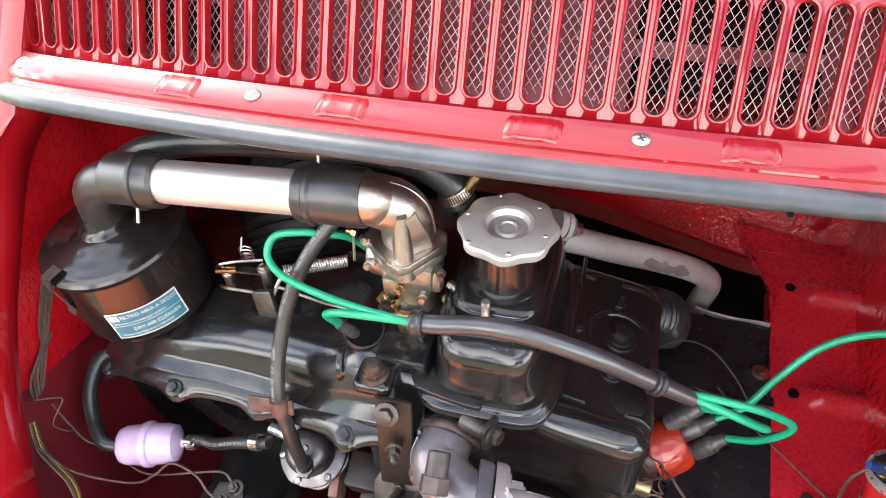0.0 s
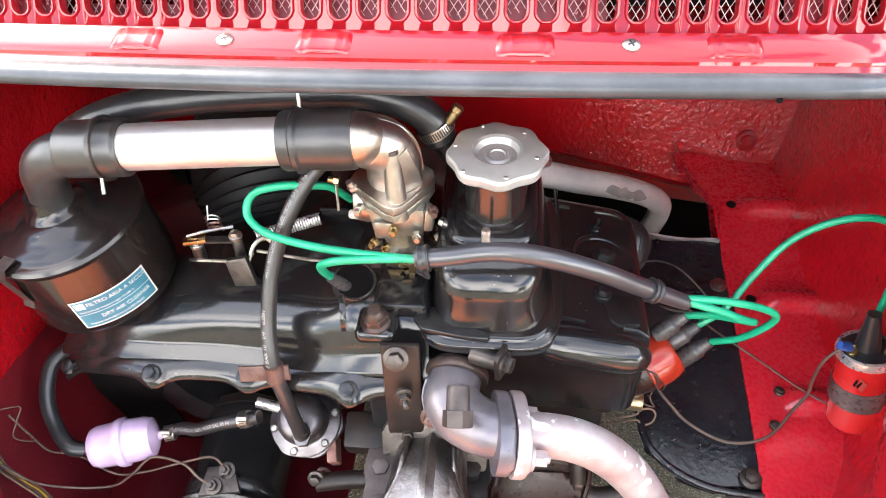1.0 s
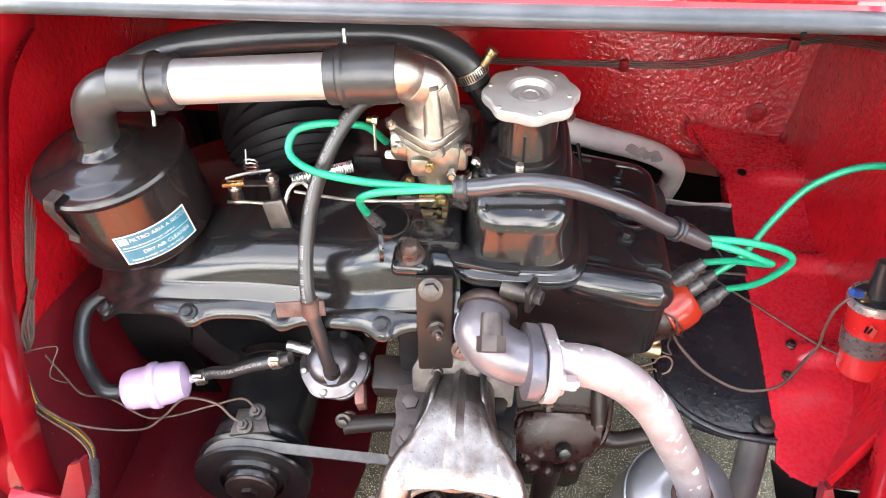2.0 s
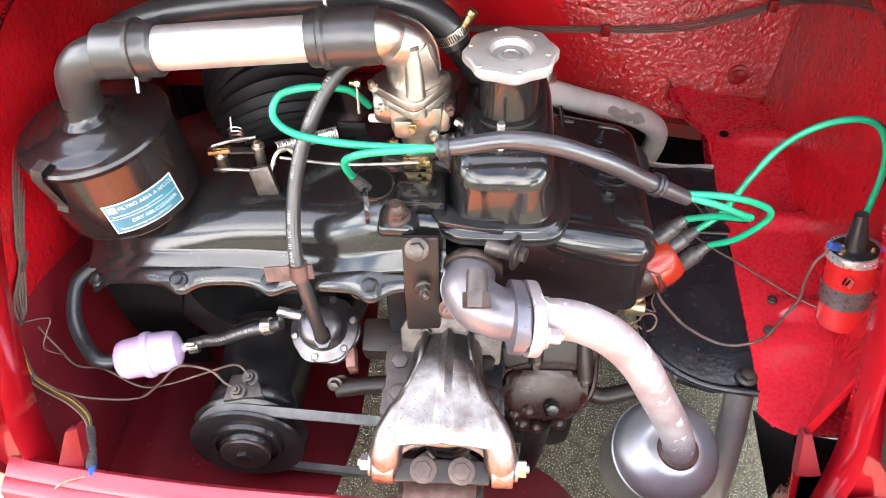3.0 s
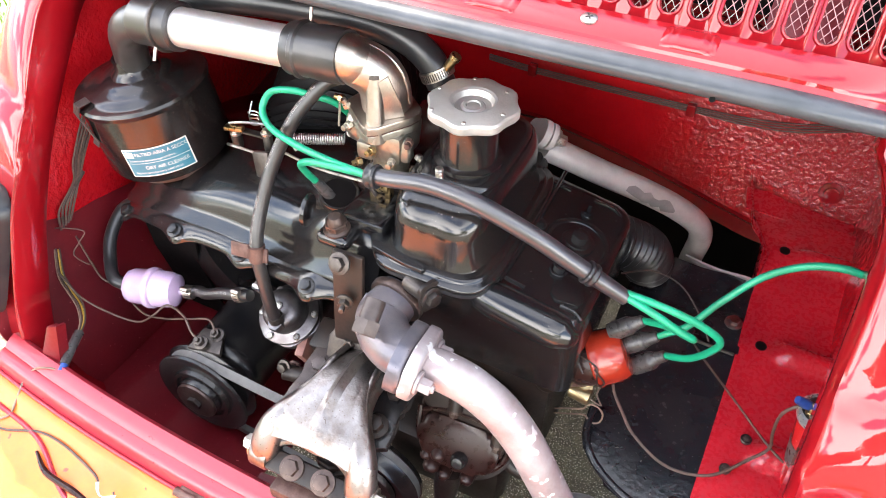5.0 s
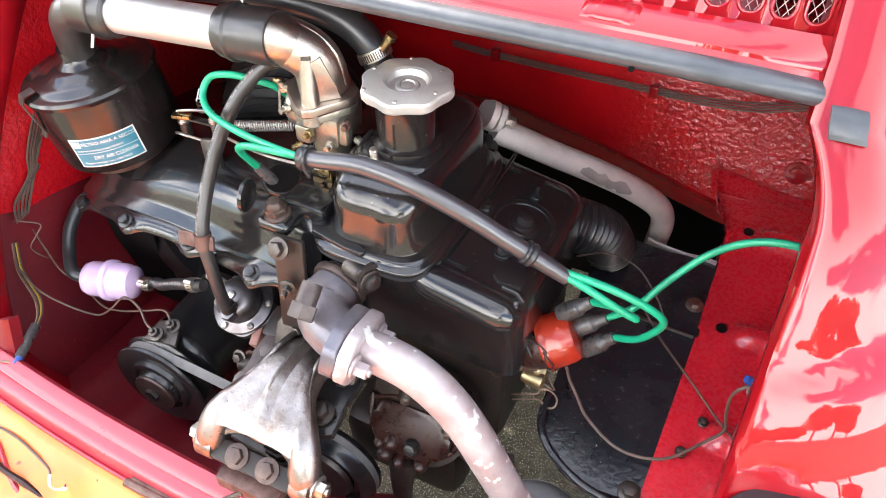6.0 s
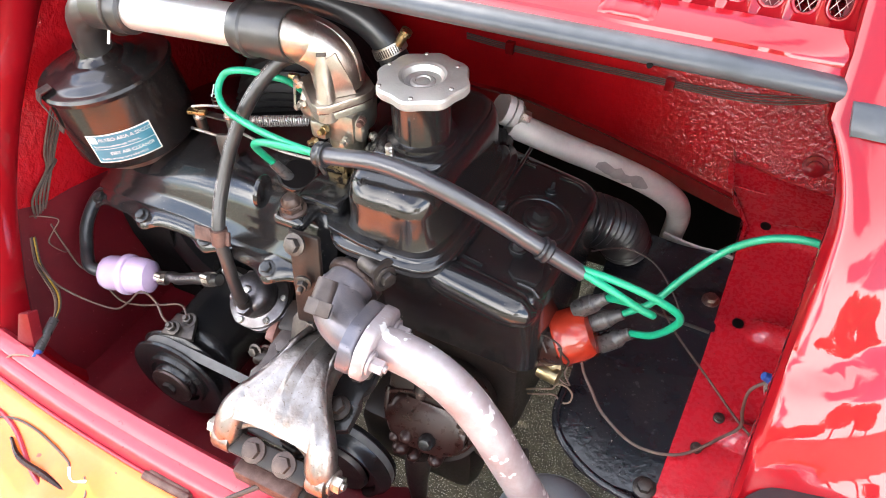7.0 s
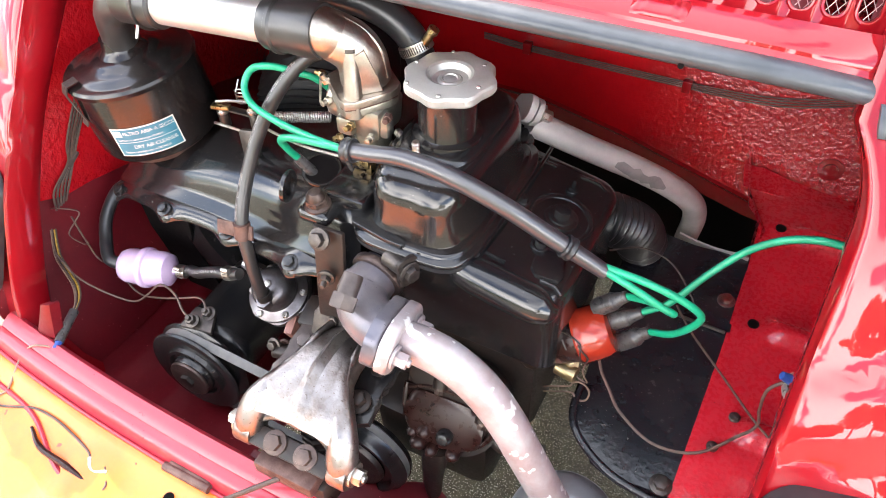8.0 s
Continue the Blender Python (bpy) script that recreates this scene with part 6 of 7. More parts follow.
bolt(exhaust, (-0.020, 0.378, 0.520), (0.3, -0.9, 0.1), 0.006, 0.006, steel_dark, stud=0.008)
part("downpipe", tube([(0.085, 0.346, 0.520), (0.108, 0.348, 0.517), (0.132, 0.350, 0.508), (0.160, 0.351, 0.487), (0.188, 0.350, 0.452), (0.212, 0.350, 0.405), (0.236, 0.351, 0.355), (0.256, 0.355, 0.306), (0.263, 0.358, 0.276)], [0.0185, 0.0190, 0.0190, 0.0190, 0.0186, 0.0182, 0.018, 0.018, 0.018], 28, 8), heat_paint, exhaust, "silver downpipe with flaking paint")

silencer = thing("silencer", (0.255, 0.37, 0.16), "bare steel exhaust silencer hanging below", "silencer")
SA = Vector((0.06, -0.32, 0.95)).normalized()
part("drum", lathe([(0.0, -0.13), (0.052, -0.13), (0.060, -0.12), (0.0605, -0.06), (0.0612, -0.030), (0.0600, -0.021), (0.0570, -0.015), (0.052, -0.010), (0.046, -0.0065), (0.040, -0.0030), (0.035, -0.0005), (0.031, 0.0010), (0.027, 0.0012), (0, 0.0012)], (0.257, 0.362, 0.280), SA, 64), muffler_steel, silencer, angle=80)
part("seam", lathe([(0.0607, -0.036), (0.0630, -0.035), (0.0630, -0.032), (0.0607, -0.031)], (0.257, 0.362, 0.280), SA, 64), muffler_steel, silencer)
part("collar", lathe([(0.018, -0.002), (0.0245, -0.002), (0.0225, 0.003), (0.018, 0.005)], (0.262, 0.358, 0.280), SA, 30), rust, silencer)
single("tail_pipe", tube([(0.368, 0.475, 0.24), (0.360, 0.435, 0.18), (0.345, 0.39, 0.12), (0.335, 0.36, 0.08)], 0.018, 16, 6), pipe_grey, "grey tail pipe under the tray", "pipe")

# ---- crankcase, oil filter cover, pulleys ----
case = thing("crankcase_cover", (0.1, 0.40, 0.22), "greasy dark-brown cast cover below the exhaust", "engine cover")
TA = Vector((0.05, -0.86, 0.5)).normalized()
CX = Vector((1, 0, 0)) - TA * TA.x
CX.normalize()
CM = Matrix.Translation((0.108, 0.398, 0.352)) @ Matrix((CX, TA.cross(CX), TA)).transposed().to_4x4()


def on_case(x, y, z):
    return CM @ Vector((x, y, z))


part("drum", lathe([(0.054, -0.06), (0.056, -0.005), (0.058, 0.000), (0, 0.000)], (0.108, 0.398, 0.352), TA, 40), tar, case)
CASE = [(-0.056, 0.034), (-0.055, -0.004), (-0.048, -0.022), (-0.034, -0.040), (-0.010, -0.048), (0.016, -0.046), (0.040, -0.032), (0.054, -0.006), (0.057, 0.038), (0.042, 0.054), (-0.042, 0.054)]
part("cover", prism(CASE, CM @ Matrix.Translation((0, 0, -0.004)), 0.016, 0.004, seg=3), oily, case, angle=50)
part("panel", prism(rounded(0.092, 0.056, 0.020), CM @ Matrix.Translation((-0.002, -0.008, 0.008)), 0.015, 0.009, seg=5), oily, case, angle=60)
part("upper_step", prism(rounded(0.104, 0.034, 0.010), CM @ Matrix.Translation((0.0, 0.036, 0.006)), 0.013, 0.005, seg=4), tar, case, angle=60)
for pts, r in (([(-0.054, 0.018), (-0.051, -0.008), (-0.042, -0.026), (-0.034, -0.036)], 0.0036), ([(0.053, 0.036), (0.052, 0.000), (0.044, -0.020), (0.026, -0.033), (0.008, -0.034)], 0.0036), ([(-0.050, 0.016), (-0.024, 0.025), (0.020, 0.026), (0.048, 0.014)], 0.0028)):
    part("rib", tube([on_case(x, y, 0.0135 + (0.004 if r < 0.003 else 0)) for x, y in pts], r, 8, 8), oily, case)
for x, y0, y1 in ((-0.016, 0.062, 0.026), (0.038, 0.054, 0.006)):
    post = part("post", tube([on_case(x, y0, 0.016), on_case(x + 0.001, (y0 + y1) / 2, 0.021), on_case(x + 0.002, y1 + 0.004, 0.022)], [0.0085, 0.0088, 0.0080], 14, 4), tar, case)
    ax = (on_case(x + 0.002, y1, 0.022) - on_case(x, y0, 0.020)).normalized()
    bolt(post, on_case(x + 0.002, y1 + 0.003, 0.022), ax, 0.0055, 0.006, nut_brown)
for x, y, z, r in ((-0.020, -0.030, 0.018, 0.0085), (-0.026, -0.050, 0.012, 0.0095), (-0.010, -0.054, 0.010, 0.0075), (0.016, -0.048, 0.012, 0.0080), (-0.034, -0.036, 0.014, 0.0070)):
    part("boss", tube([on_case(x, y + 0.014, z - 0.018), on_case(x, y + 0.006, z - 0.004), on_case(x, y, z + 0.004), on_case(x, y - 0.004, z + 0.007)], [r * 1.2, r * 1.05, r, r * 0.55], 14, 4), oily, case, angle=60)
part("sender", lathe([(0.0, -0.02), (0.0085, -0.02), (0.0095, -0.004), (0.0090, 0.004), (0.006, 0.0085), (0, 0.0095)], on_case(0.005, -0.022, 0.026), TA, 18), black_satin, case, "domed black sender")
part("drain", tube([(0.100, 0.372, 0.31), (0.098, 0.365, 0.26), (0.094, 0.370, 0.20)], [0.018, 0.013, 0.010], 12, 5), tar, case)
part("sump", box((0.075, 0.47, 0.24), (0.15, 0.14, 0.10), 0.02, taper=(1.05, 1.05)), tar, case)

part("side_rod", tube([(0.155, 0.40, 0.33), (0.175, 0.395, 0.325), (0.215, 0.40, 0.335)], 0.010, 10, 5), tar, case)
part("clutch_bell", lathe([(0, 0), (0.10, 0), (0.11, 0.03), (0.11, 0.08), (0, 0.08)], (0.05, 0.60, 0.30), (0, 1, 0), 36), tar, case)

pulley = thing("crank_pulley", (0.0, 0.345, 0.175), "black crankshaft pulley disc", "pulley")
part("disc", lathe([(0, 0.0), (0.020, 0.0), (0.022, 0.004), (0.050, 0.006), (0.054, 0.0), (0.058, 0.0), (0.060, 0.005), (0.066, 0.009), (0.068, 0.014), (0.062, 0.018), (0.068, 0.024), (0.066, 0.030), (0, 0.030)], (0.0, 0.340, 0.243), (0.0, 1, 0.0), 48), black_satin, pulley)
part("inner_ring", lathe([(0.036, -0.002), (0.040, -0.002), (0.042, 0.004), (0.034, 0.004)], (0.0, 0.340, 0.243), (0.0, 1, 0.0), 48), steel_dark, pulley)

# ---- generator ----
gen = thing("generator", (-0.22, 0.40, 0.25), "black generator with a belt pulley", "generator")
GA = Vector((0.04, -1.0, 0.02)).normalized()
GC = Vector((-0.2295, 0.332, 0.285))
pl = part("pulley", lathe([(0, -0.006), (0.010, -0.006), (0.011, -0.002), (0.0105, 0.004), (0.026, 0.004), (0.029, 0.001), (0.030, -0.005), (0.034, -0.006), (0.036, -0.002), (0.040, -0.002), (0.042, -0.007), (0.048, -0.007), (0.060, -0.004), (0.0645, -0.005), (0.066, -0.008), (0.0635, -0.011), (0.052, -0.017), (0.0635, -0.023), (0.066, -0.026), (0.062, -0.030), (0, -0.030)], GC, GA, 60), black_satin, gen, "black two-flange belt pulley")
hexagon_bm = hexagon(0.010, 0.009, axis_matrix(GC + GA * 0.004, GA, 12))
part("shaft_nut", hexagon_bm, tar, pl)
part("hub", lathe([(0.006, 0.003), (0.0275, 0.003), (0.0285, 0.005), (0.0275, 0.0075), (0.022, 0.0085), (0.006, 0.0080)], GC, GA, 40), nut_brown, pl, "brown worn pulley hub")
part("body", lathe([(0, -0.036), (0.046, -0.036), (0.054, -0.042), (0.056, -0.048), (0.056, -0.058), (0.0545, -0.060), (0.0545, -0.13), (0.056, -0.132), (0.056, -0.15), (0.04, -0.165), (0, -0.165)], GC, GA, 48), black_satin, gen)
part("band", lathe([(0.0545, -0.148), (0.058, -0.148), (0.058, -0.160), (0.0545, -0.160)], GC, GA, 48), tar, gen, "brown greasy clamp band")
part("terminal_plate", prism([(-0.022, -0.014), (0.022, -0.014), (0.014, 0.016), (-0.014, 0.016)], pose(-0.228, 0.372, 0.349, 12, 0, 10), 0.006, 0.002), steel_dark, gen)
for p in ((-0.231, 0.362, 0.360), (-0.222, 0.381, 0.358)):
    bolt(gen, p, (0, -0.4, 0.9), 0.0062, 0.007, steel_dark, stud=0.006)
# belt
loop = []
c1, r1, c2, r2 = Vector((-0.2295, 0.349, 0.285)), 0.058, Vector((0.0, 0.358, 0.243)), 0.064
for i in range(25):
    a = radians(95 + 170 * i / 24)
    loop.append(c1 + Vector((r1 * math.cos(a), 0.0, r1 * math.sin(a))))
for i in range(25):
    a = radians(265 + 190 * i / 24)
    loop.append(c2 + Vector((r2 * math.cos(a), 0.0, r2 * math.sin(a))))
bm = bmesh.new()
nb = len(loop)
rows = []
mid = (c1 + c2) / 2
for i, p in enumerate(loop):
    tn = (loop[(i + 1) % nb] - loop[i - 1]).normalized()
    wd = Vector((0, 1, 0.2)).normalized()
    nn = wd.cross(tn).normalized()
    rows.append([p + wd * 0.0055 + nn * 0.003, p - wd * 0.0055 + nn * 0.003, p - wd * 0.004 - nn * 0.005, p + wd * 0.004 - nn * 0.005])
rows.append(rows[0])
sheet(rows, bm=bm, closed=True)
bmesh.ops.remove_doubles(bm, verts=bm.verts, dist=1e-6)
single("fan_belt", bm, rubber_grey, "dusty grey rubber fan belt", "belt", angle=30)

# ---- engine mount bracket ----
mount = thing("engine_mount", (0.0, 0.28, 0.36), "worn silver cast engine mount bracket with two feet", "bracket")
rows = []
# centre line profile: (y, z, half width)
for y, z, w in ((0.376, 0.436, 0.0255), (0.370, 0.448, 0.026), (0.355, 0.455, 0.0265), (0.338, 0.457, 0.0275), (0.322, 0.456, 0.0305), (0.306, 0.452, 0.038), (0.294, 0.446, 0.048), (0.284, 0.440, 0.054), (0.277, 0.435, 0.056), (0.271, 0.428, 0.057)):
    rows.append([(0.003 + w * u, y - 0.004 * abs(u) ** 3, z - 0.010 * abs(u) ** 4 + 0.0035 * math.exp(-(u / 0.07) ** 2) + 0.003 * math.exp(-((abs(u) - 0.86) / 0.1) ** 2)) for u in np.linspace(-1, 1, 21)])
part("plate", sheet(rows, -0.009), cast_worn, mount, angle=60)
for s in (-1, 1):
    part("leg", tube([(0.003 + s * 0.030, 0.312, 0.447), (0.003 + s * 0.041, 0.292, 0.440), (0.003 + s * 0.050, 0.276, 0.428), (0.003 + s * 0.054, 0.265, 0.411), (0.003 + s * 0.055, 0.261, 0.396)], [0.009, 0.0125, 0.0150, 0.0160, 0.0155], 20, 6), cast_worn, mount, angle=70)
    part("edge_ridge", tube([(0.003 + s * 0.0225, 0.374, 0.457), (0.003 + s * 0.0240, 0.352, 0.462), (0.003 + s * 0.027, 0.330, 0.459), (0.003 + s * 0.037, 0.308, 0.453), (0.003 + s * 0.049, 0.290, 0.444), (0.003 + s * 0.058, 0.276, 0.428)], 0.0036, 10, 6), cast_worn, mount)
    eye = part("eye", lathe([(0.006, -0.010), (0.016, -0.010), (0.017, -0.008), (0.017, 0.008), (0.016, 0.010), (0.006, 0.010)], (0.003 + s * 0.056, 0.261, 0.397), (s, 0, 0), 28), cast_worn, mount)
    part("washer", lathe([(0, 0), (0.013, 0), (0.013, 0.003), (0, 0.003)], (0.003 + s * 0.065, 0.262, 0.399), (s, 0, 0), 24), steel_dark, mount)
    bolt(mount, (0.003 + s * 0.0695, 0.262, 0.399), (s, 0, 0), 0.0085, 0.008, steel, stud=0.004)
part("mid_ridge", tube([(0.003, 0.376, 0.457), (0.003, 0.340, 0.4615), (0.003, 0.308, 0.4545), (0.003, 0.285, 0.4425), (0.003, 0.272, 0.431)], [0.0028, 0.0032, 0.0034, 0.0040], 8, 6), cast_worn, mount)
part("rear_edge", tube([(-0.044, 0.264, 0.410), (-0.030, 0.271, 0.418), (-0.014, 0.274, 0.421), (0.003, 0.272, 0.423), (0.020, 0.274, 0.421), (0.036, 0.271, 0.418), (0.050, 0.264, 0.410)], 0.0045, 8, 6), cast_worn, mount)
blk = part("rubber_block", box((0.002, 0.258, 0.394), (0.092, 0.022, 0.020), 0.003, pose(0, 0, 0, 25)), tar, mount, "dark hinge block")
for x in (-0.015, 0.021):
    bolt(mount, (x, 0.2535, 0.405), (0, -0.5, 0.86), 0.0085, 0.006, nut_brown)
part("bracket_base", box((0.0, 0.249, 0.372), (0.070, 0.028, 0.018), 0.003), rust, mount, "rusty angle bracket")
part("back_flange", prism([(-0.048, -0.03), (0.048, -0.03), (0.052, 0.03), (0.044, 0.045), (-0.044, 0.045), (-0.052, 0.03)], pose(0.006, 0.372, 0.425, 58, 0, 0), 0.012, 0.003), steel_dark, mount)
for s, ps in ((-1, ((-0.0450, 0.3565, 0.428), (-0.0410, 0.3120, 0.438))), (1, ((0.0425, 0.3615, 0.425), (0.0435, 0.3195, 0.428)))):
    mid = Vector(ps[0]).lerp(Vector(ps[1]), 0.5)
    ear = [(-0.030, 0.034), (-0.004, 0.040), (0.016, 0.036), (0.018, 0.012), (0.012, 0.002), (0.017, -0.010), (0.018, -0.036), (0.002, -0.044), (-0.030, -0.030)]
    m = axis_matrix(mid - Vector((0, -0.004, 0.012)), (0, -0.20, 0.98))
    side_plate = part("side_plate", prism([(s * x, y) for x, y in ear], m, 0.010, 0.002), plug_grey if s < 0 else black_satin, mount, "dull grey cast ear" if s < 0 else "")
    for p in ps:
        bolt(side_plate, p, (0, -0.25, 0.96), 0.0085, 0.009, plug_grey if s < 0 else tar)
part("coil_spring", tube([(0.006 + 0.02 * math.cos(i * 0.7), 0.300 + 0.02 * math.sin(i * 0.7), 0.36 + i * 0.0013) for i in range(50)], 0.004, 6, 1), steel_dark, mount)
single("rear_member", box((0.0, 0.262, 0.345), (0.085, 0.036, 0.045), 0.006), tar, "greasy crossmember under the engine mount", "crossmember")

# ---- fuel pump, filter and hoses ----
pump = thing("fuel_pump", (-0.15, 0.42, 0.38), "bright alloy mechanical fuel pump", "fuel pump")
PA = Vector((-0.02, -0.42, 0.90)).normalized()
PC = Vector((-0.140, 0.427, 0.390))
part("lower_flange", lathe([(0, -0.012), (0.034, -0.012), (0.0385, -0.009), (0.0385, -0.001), (0.036, 0.0), (0, 0)], PC, PA, 48, lobes=(6, 0.0016)), pump_grey, pump)
part("upper_flange", lathe([(0.0, 0.001), (0.038, 0.001), (0.038, 0.005), (0.0365, 0.0062), (0.0285, 0.0070), (0.0265, 0.0085), (0.0262, 0.0130), (0.0270, 0.0145), (0.0262, 0.0160), (0.0258, 0.0230), (0.0235, 0.0285), (0.018, 0.0322), (0.010, 0.0338), (0, 0.0340)], PC, PA, 48), pump_grey, pump)
m = axis_matrix(PC, PA)
for k in range(6):
    a = radians(60 * k + 20)
    part("screw", lathe([(0, 0), (0.0042, 0), (0.0042, 0.002), (0.003, 0.0034), (0, 0.0036)], m @ Vector((0.0335 * math.cos(a), 0.0335 * math.sin(a), 0.006)), PA, 14), steel, pump)
bolt(pump, m @ Vector((0.0, 0.0, 0.031)), PA, 0.0052, 0.004, steel)
for a0, ln in ((60, 0.012), (75, 0.010), (40, 0.008)):
    part("cast_mark", box((0, 0, 0), (ln, 0.0014, 0.0012), 0, m @ Matrix.Translation((0.008, 0.004, 0.0318)) @ Matrix.Rotation(radians(a0), 4, "Z")), white_metal, pump)
part("body", tube([PC - PA * 0.012, PC - PA * 0.045], [0.030, 0.022], 24, 3), tar, pump)
part("inlet", tube([m @ Vector((-0.018, 0.008, 0.022)), m @ Vector((-0.050, 0.012, 0.022))], 0.0058, 14, 3), white_metal, pump)
part("outlet_nut", hexagon(0.009, 0.012, axis_matrix((-0.134, 0.397, 0.404), (0.05, -0.4, 0.9))), pump_grey, pump)
part("spacer", box((0, 0, 0), (0.011, 0.030, 0.046), 0.002, pose(-0.112, 0.414, 0.356, 25, 0, 10)), salmon, pump, "salmon-coloured insulating spacer")
part("mount_arm", box((0, 0, 0), (0.080, 0.040, 0.035), 0.005, pose(-0.055, 0.420, 0.385, 20, 0, 0)), tar, pump)
bolt(pump, (-0.124, 0.398, 0.332), (0, -0.8, 0.4), 0.0055, 0.006, rust)
bolt(pump, (-0.128, 0.385, 0.345), (0, -0.8, 0.4), 0.006, 0.006, steel_dark)
part("link_tube", tube([(-0.128, 0.385, 0.335), (-0.09, 0.39, 0.338), (-0.05, 0.39, 0.342)], 0.010, 12, 4), tar, pump)

HR = 0.0072


def hose_print(line, r, text, size, start, toward, parent):
    """Pale printed words wrapped on a hose along its curve; toward: the side that they face."""
    pts = spline(line, 24)
    run = [0.0]
    for u, v in zip(pts, pts[1:]):
        run.append(run[-1] + (v - u).length)
    flat = words(text, size, start, -size * 0.35)
    for v in flat.verts:
        s = min(max(v.co.x, 0.0), run[-1] - 1e-4)
        k = max(i for i in range(len(run)) if run[i] <= s)
        k = min(k, len(pts) - 2)
        f = (s - run[k]) / max(1e-6, run[k + 1] - run[k])
        c, tn = pts[k].lerp(pts[k + 1], f), (pts[k + 1] - pts[k]).normalized()
        out = (Vector(toward) - tn * Vector(toward).dot(tn)).normalized()
        side = out.cross(tn)
        a = v.co.y / r
        v.co = c + out * ((r + 0.00025) * math.cos(a)) + side * ((r + 0.00025) * math.sin(a))
    part("hose_print", flat, print_faded, parent, "pale printed lettering", smooth=False)

fuel = thing("fuel_hose", (-0.14, 0.44, 0.41), "black printed rubber fuel hose from pump to carburettor", "hose")
FH = [(-0.080, 0.512, 0.685), (-0.100, 0.500, 0.678), (-0.122, 0.478, 0.650), (-0.140, 0.456, 0.608), (-0.148, 0.430, 0.562), (-0.146, 0.405, 0.520), (-0.139, 0.396, 0.475), (-0.135, 0.394, 0.435), (-0.134, 0.398, 0.410)]
fh = part("hose", tube(FH, HR, 16, 8), rubber_hose, fuel)
hose_print(FH[::-1], HR, "WP12 BAR 10   1/4\"   02081", 0.0058, 0.100, (-0.35, -0.7, 0.5), fh)
hose_print(FH[::-1], HR, "H511 AUTOMOTIVE FUEL HOSE SAE 30 R6", 0.0054, 0.198, (-0.35, -0.7, 0.5), fh)
part("clip", lathe([(0.0070, -0.009), (0.0092, -0.009), (0.0092, 0.009), (0.0070, 0.009)], (-0.1445, 0.402, 0.513), (0.05, -0.2, -1), 24), rust, fuel, "rusty spring band")
part("clip_tab", box((0, 0, 0), (0.050, 0.003, 0.016), 0.001, pose(-0.155, 0.402, 0.510, -25, -8, 0)), rust, fuel)
part("ferrule", lathe([(0.0068, 0), (0.0088, 0), (0.0088, 0.010), (0.0068, 0.010)], (-0.1342, 0.397, 0.414), (0, -0.1, 1), 20), steel_dark, fuel)

filt = thing("fuel_filter", (-0.35, 0.40, 0.33), "pale violet plastic inline fuel filter", "fuel filter")
FA = Vector((0.075, 0.020, 0.004)).normalized()
FC = Vector((-0.383, 0.398, 0.356))
part("bowl", lathe([(0, -0.006), (0.0045, -0.006), (0.005, 0.0), (0.016, 0.001), (0.0215, 0.005), (0.0235, 0.012), (0.0245, 0.030), (0.0268, 0.033), (0.0275, 0.037), (0.0268, 0.041), (0.0245, 0.043), (0.0235, 0.062), (0.021, 0.070), (0.012, 0.0745), (0.006, 0.076), (0.0045, 0.080), (0.0045, 0.094), (0, 0.094)], FC, FA, 44), lilac, filt)
link = thing("pump_hose", (-0.26, 0.415, 0.36), "short printed rubber fuel hose with clamps", "hose")
F1 = FC + FA * 0.082
LH = [F1, F1 + FA * 0.02 + Vector((0, 0, 0.004)), (-0.258, 0.413, 0.384), (-0.226, 0.411, 0.402), (-0.182, 0.412, 0.418)]
lh = part("hose", tube(LH, HR, 16, 8), rubber_hose, link)
hose_print(LH, HR, "H511 AUTOMOTIVE FUEL HOSE SAE 30 R6", 0.0050, 0.014, (0.1, -0.6, 0.75), lh)
for p, d in ((F1 + FA * 0.006, FA), (Vector((-0.198, 0.4115, 0.4125)), Vector((0.9, 0.02, 0.34)))):
    d = d.normalized()
    c = part("hose_clamp", lathe([(0.0070, -0.0055), (0.0090, -0.0055), (0.0090, 0.0055), (0.0070, 0.0055)], p, d, 24), cast, link, "worm-drive clamp")
    part("clamp_screw", tube([p + Vector((-0.004, -0.006, 0.010)), p + Vector((0.006, -0.006, 0.011))], 0.0036, 10, 3), cast, c)
    for k in range(8):
        mm = axis_matrix(p, d)
        part("clamp_notch", box((0, 0, 0), (0.0006, 0.001, 0.006), 0, mm @ Matrix.Rotation(radians(k * 24 + 150), 4, "Z") @ Matrix.Translation((0.0091, 0, 0))), steel_dark, c)
single("supply_hose", tube([FC - FA * 0.004, FC - FA * 0.022 + Vector((0, 0.004, 0.006)), (-0.428, 0.418, 0.370), (-0.440, 0.440, 0.388), (-0.440, 0.469, 0.409), (-0.426, 0.488, 0.416), (-0.40, 0.505, 0.425)], 0.0085, 14, 8), rubber, "black rubber supply hose on the side wall", "hose")

# ---- loose wiring ----
cable("dynamo_wire", [(-0.232, 0.360, 0.368), (-0.242, 0.362, 0.374), (-0.262, 0.374, 0.380), (-0.305, 0.388, 0.364), (-0.335, 0.384, 0.334), (-0.364, 0.378, 0.312), (-0.402, 0.367, 0.324), (-0.433, 0.359, 0.348), (-0.462, 0.364, 0.372)], 0.0014, wire_brown, "thin brown wire to the generator")
cable("dynamo_wire", [(-0.222, 0.380, 0.366), (-0.240, 0.390, 0.368), (-0.285, 0.394, 0.342), (-0.330, 0.392, 0.322), (-0.365, 0.390, 0.318), (-0.405, 0.399, 0.338), (-0.438, 0.401, 0.340), (-0.446, 0.400, 0.375), (-0.455, 0.402, 0.410)], 0.0013, wire_brown, "thin brown wire looping to the generator")
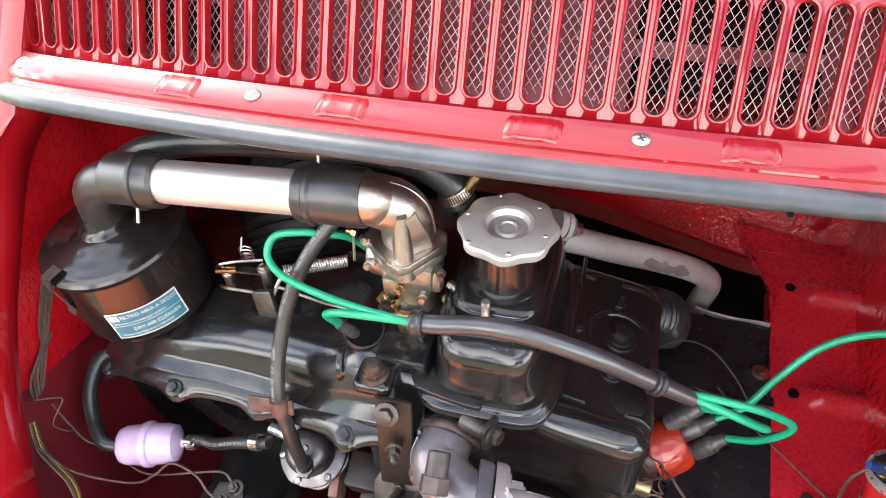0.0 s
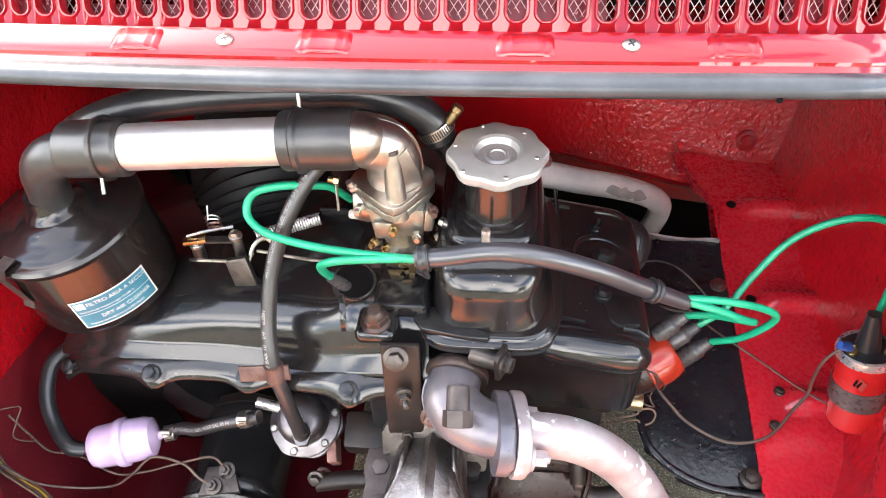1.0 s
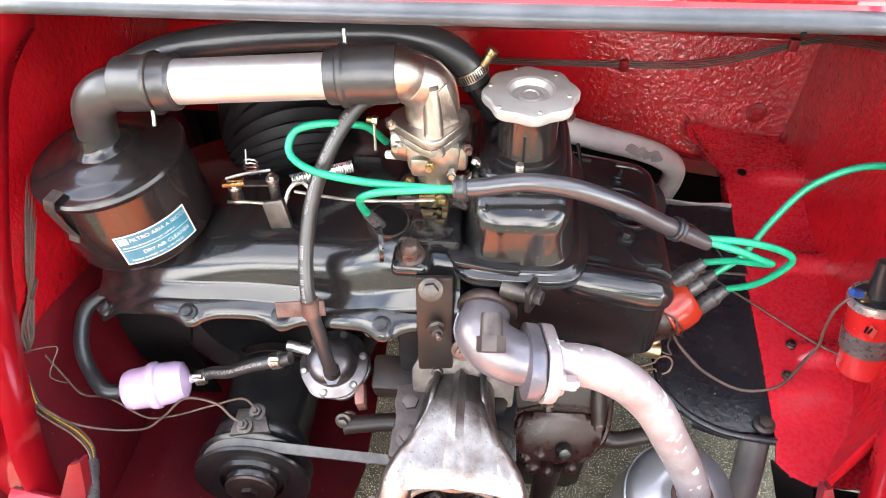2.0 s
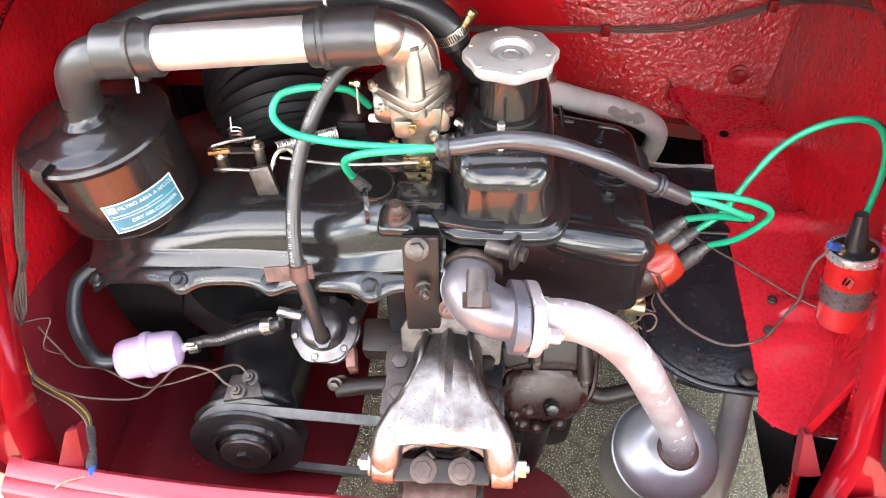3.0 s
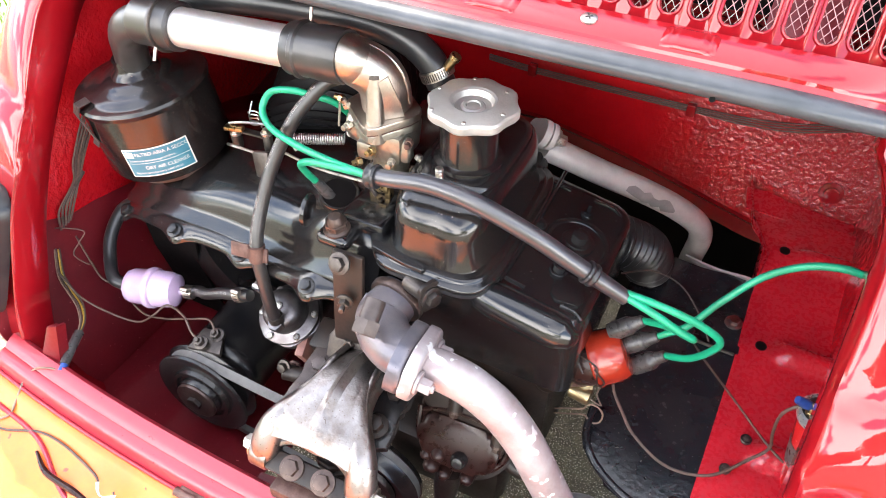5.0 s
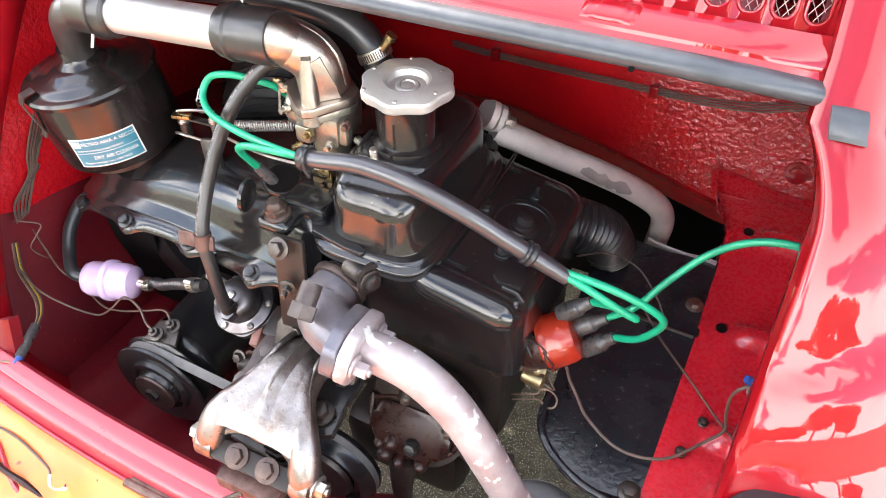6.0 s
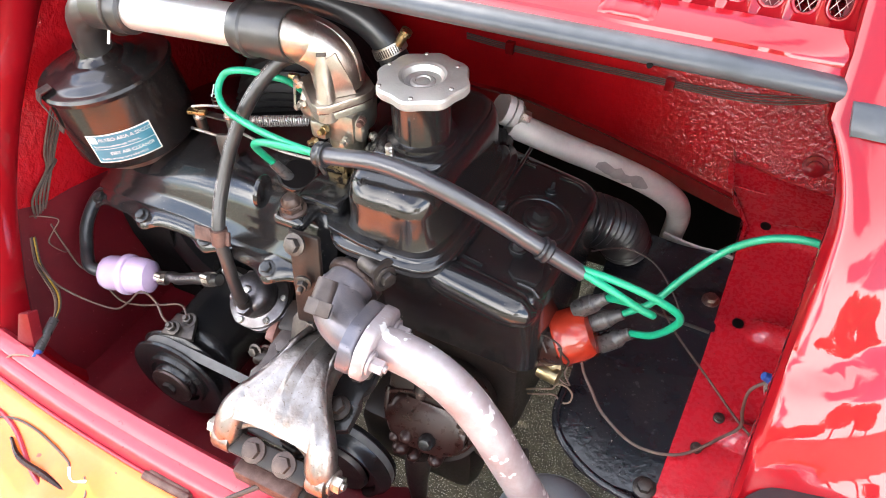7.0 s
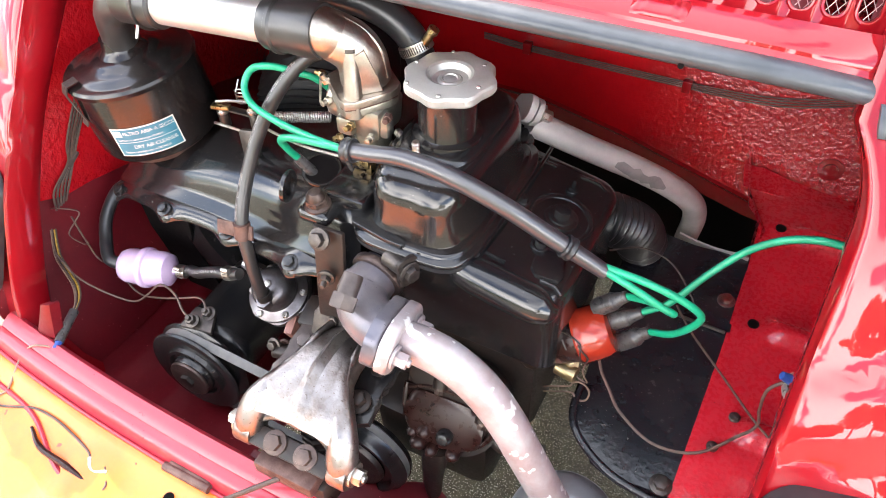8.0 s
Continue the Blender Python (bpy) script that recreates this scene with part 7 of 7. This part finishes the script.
for i, mt in enumerate((wire_tan, wire_dark, wire_yellow, wire_dark)):
    o = Vector((0.0020 * i - 0.003, 0.0012 * i, 0.0016 * (i % 2)))
    cable("loom_wire", [Vector(q) + o * k for q, k in (((-0.378, 0.308, 0.354), 0.5), ((-0.392, 0.326, 0.353), 1.0), ((-0.418, 0.344, 0.350), 1.3), ((-0.446, 0.356, 0.352), 1.3), ((-0.468, 0.366, 0.362), 1.2), ((-0.474, 0.380, 0.395), 1))], 0.0011, mt, "loom wire down the side wall", group="side loom")
cable("loose_wire", [(-0.474, 0.392, 0.424), (-0.455, 0.392, 0.432), (-0.440, 0.406, 0.421), (-0.444, 0.396, 0.408), (-0.446, 0.384, 0.396), (-0.440, 0.392, 0.375), (-0.446, 0.402, 0.366)], 0.0009, wire_brown, "loose thin brown wire curling on the side wall")
single("wire_sleeve", tube([(-0.380, 0.311, 0.354), (-0.372, 0.292, 0.353), (-0.362, 0.268, 0.350)], 0.0058, 12, 5), dist_grey, "short dark sleeve over the loom", "sleeve")
single("connector", tube([(-0.362, 0.269, 0.350), (-0.358, 0.259, 0.349)], 0.0045, 10, 3), blue_plastic, "small blue wire connector", "connector")
def on_lid(x, y, up=0.0015):
    """A point of the lid's sheet at plan place x, y."""
    return lid_at(x, y - (sill_y(x) - 0.240 + 0.010 * abs(x / 0.4) ** 3)) + Vector((0, 0, up))


cable("lamp_wire", [(-0.360, 0.260, 0.349), (-0.372, 0.254, 0.354), (-0.390, 0.248, 0.348), (-0.402, 0.236, 0.333), (-0.399, 0.216, 0.320), on_lid(-0.394, 0.200), on_lid(-0.405, 0.188)], 0.0013, wire_tan, "thin pale lamp wire dropping on to the lid")
cable("lid_wire", [on_lid(x, y) for x, y in ((-0.420, 0.182), (-0.386, 0.184), (-0.345, 0.198), (-0.310, 0.199), (-0.277, 0.194), (-0.246, 0.187), (-0.236, 0.181))], 0.0015, wire_dark, "dark brown wire lying on the lid")
cable("lid_wire", [on_lid(x, y) for x, y in ((-0.238, 0.182), (-0.231, 0.175), (-0.222, 0.172), (-0.208, 0.178))], 0.0022, wire_white, "pale end of the wire on the lid")
cable("lid_wire", [on_lid(x, y) for x, y in ((-0.214, 0.181), (-0.204, 0.172), (-0.199, 0.163), (-0.206, 0.150), (-0.222, 0.130))], 0.0015, wire_dark, "dark brown wire lying on the lid")
cable("lid_wire", [on_lid(x, y) for x, y in ((-0.196, 0.219), (-0.188, 0.206), (-0.182, 0.198))], 0.0010, wire_dark, "short dark wire end on the lid")
single("lid_strap", tube([on_lid(-0.330, 0.180, 0.001), on_lid(-0.300, 0.166, 0.004), on_lid(-0.255, 0.163, 0.004), on_lid(-0.205, 0.158, 0.001)], [0.0018, 0.0034, 0.0040, 0.0020], 8, 6), oily, "dark red torn strap lying on the lid", "strap")
single("loose_rod", tube([(-0.004, 0.236, 0.372), (-0.020, 0.222, 0.366), (-0.050, 0.200, 0.350), (-0.085, 0.180, 0.328)], 0.0028, 8, 5), nut_brown, "thin dark rod poking out below the mount", "rod")
for k in range(4):
    o = 0.0028 * k
    cable("bulkhead_wire", [(-0.10, 0.918, 0.496 + o), (-0.03, 0.918, 0.492 + o), (0.10, 0.918, 0.491 + o), (0.206, 0.920, 0.490 + o), (0.28, 0.920, 0.490 + 1.3 * o), (0.34, 0.920, 0.497 + 1.5 * o), (0.395, 0.918, 0.515 + 1.2 * o), (0.435, 0.908, 0.536 + o), (0.454, 0.865, 0.566 + o), (0.449, 0.795, 0.599 + o), (0.440, 0.712, 0.637 + o), (0.438, 0.645, 0.661 + o), (0.440, 0.600, 0.664 + o)], 0.0010, wire_dark if k % 2 else wire_brown, "thin dark loom along the bulkhead", group="bulkhead loom")
for x, z in ((-0.029, 0.497), (0.206, 0.495), (0.430, 0.541)):
    single("wire_clip", box((x, 0.917 if x < 0.4 else 0.905, z), (0.013, 0.012, 0.018), 0.002), red_wall, "red-painted wire clip on the bulkhead", "clip")
for k in range(5):
    o = 0.004 * k
    cable("wall_wire", [(-0.452, 0.600 - o, 0.680), (-0.457, 0.517 - 1.5 * o, 0.568), (-0.462 + 0.001 * k, 0.468 - 1.5 * o, 0.505), (-0.465, 0.445 - 0.6 * o, 0.472), (-0.466, 0.428 - 1.6 * o, 0.448), (-0.468 + 0.001 * k, 0.412 - 1.2 * o, 0.424)], 0.0014, wire_dark if k % 2 else wire_brown, "dark loom wire on the wheel arch", group="wall loom")
single("loom_strap", box((0, 0, 0), (0.008, 0.024, 0.005), 0.002, pose(-0.465, 0.443, 0.472, 30, 0, 0)), wire_dark, "dark strap round the wall loom", "strap")
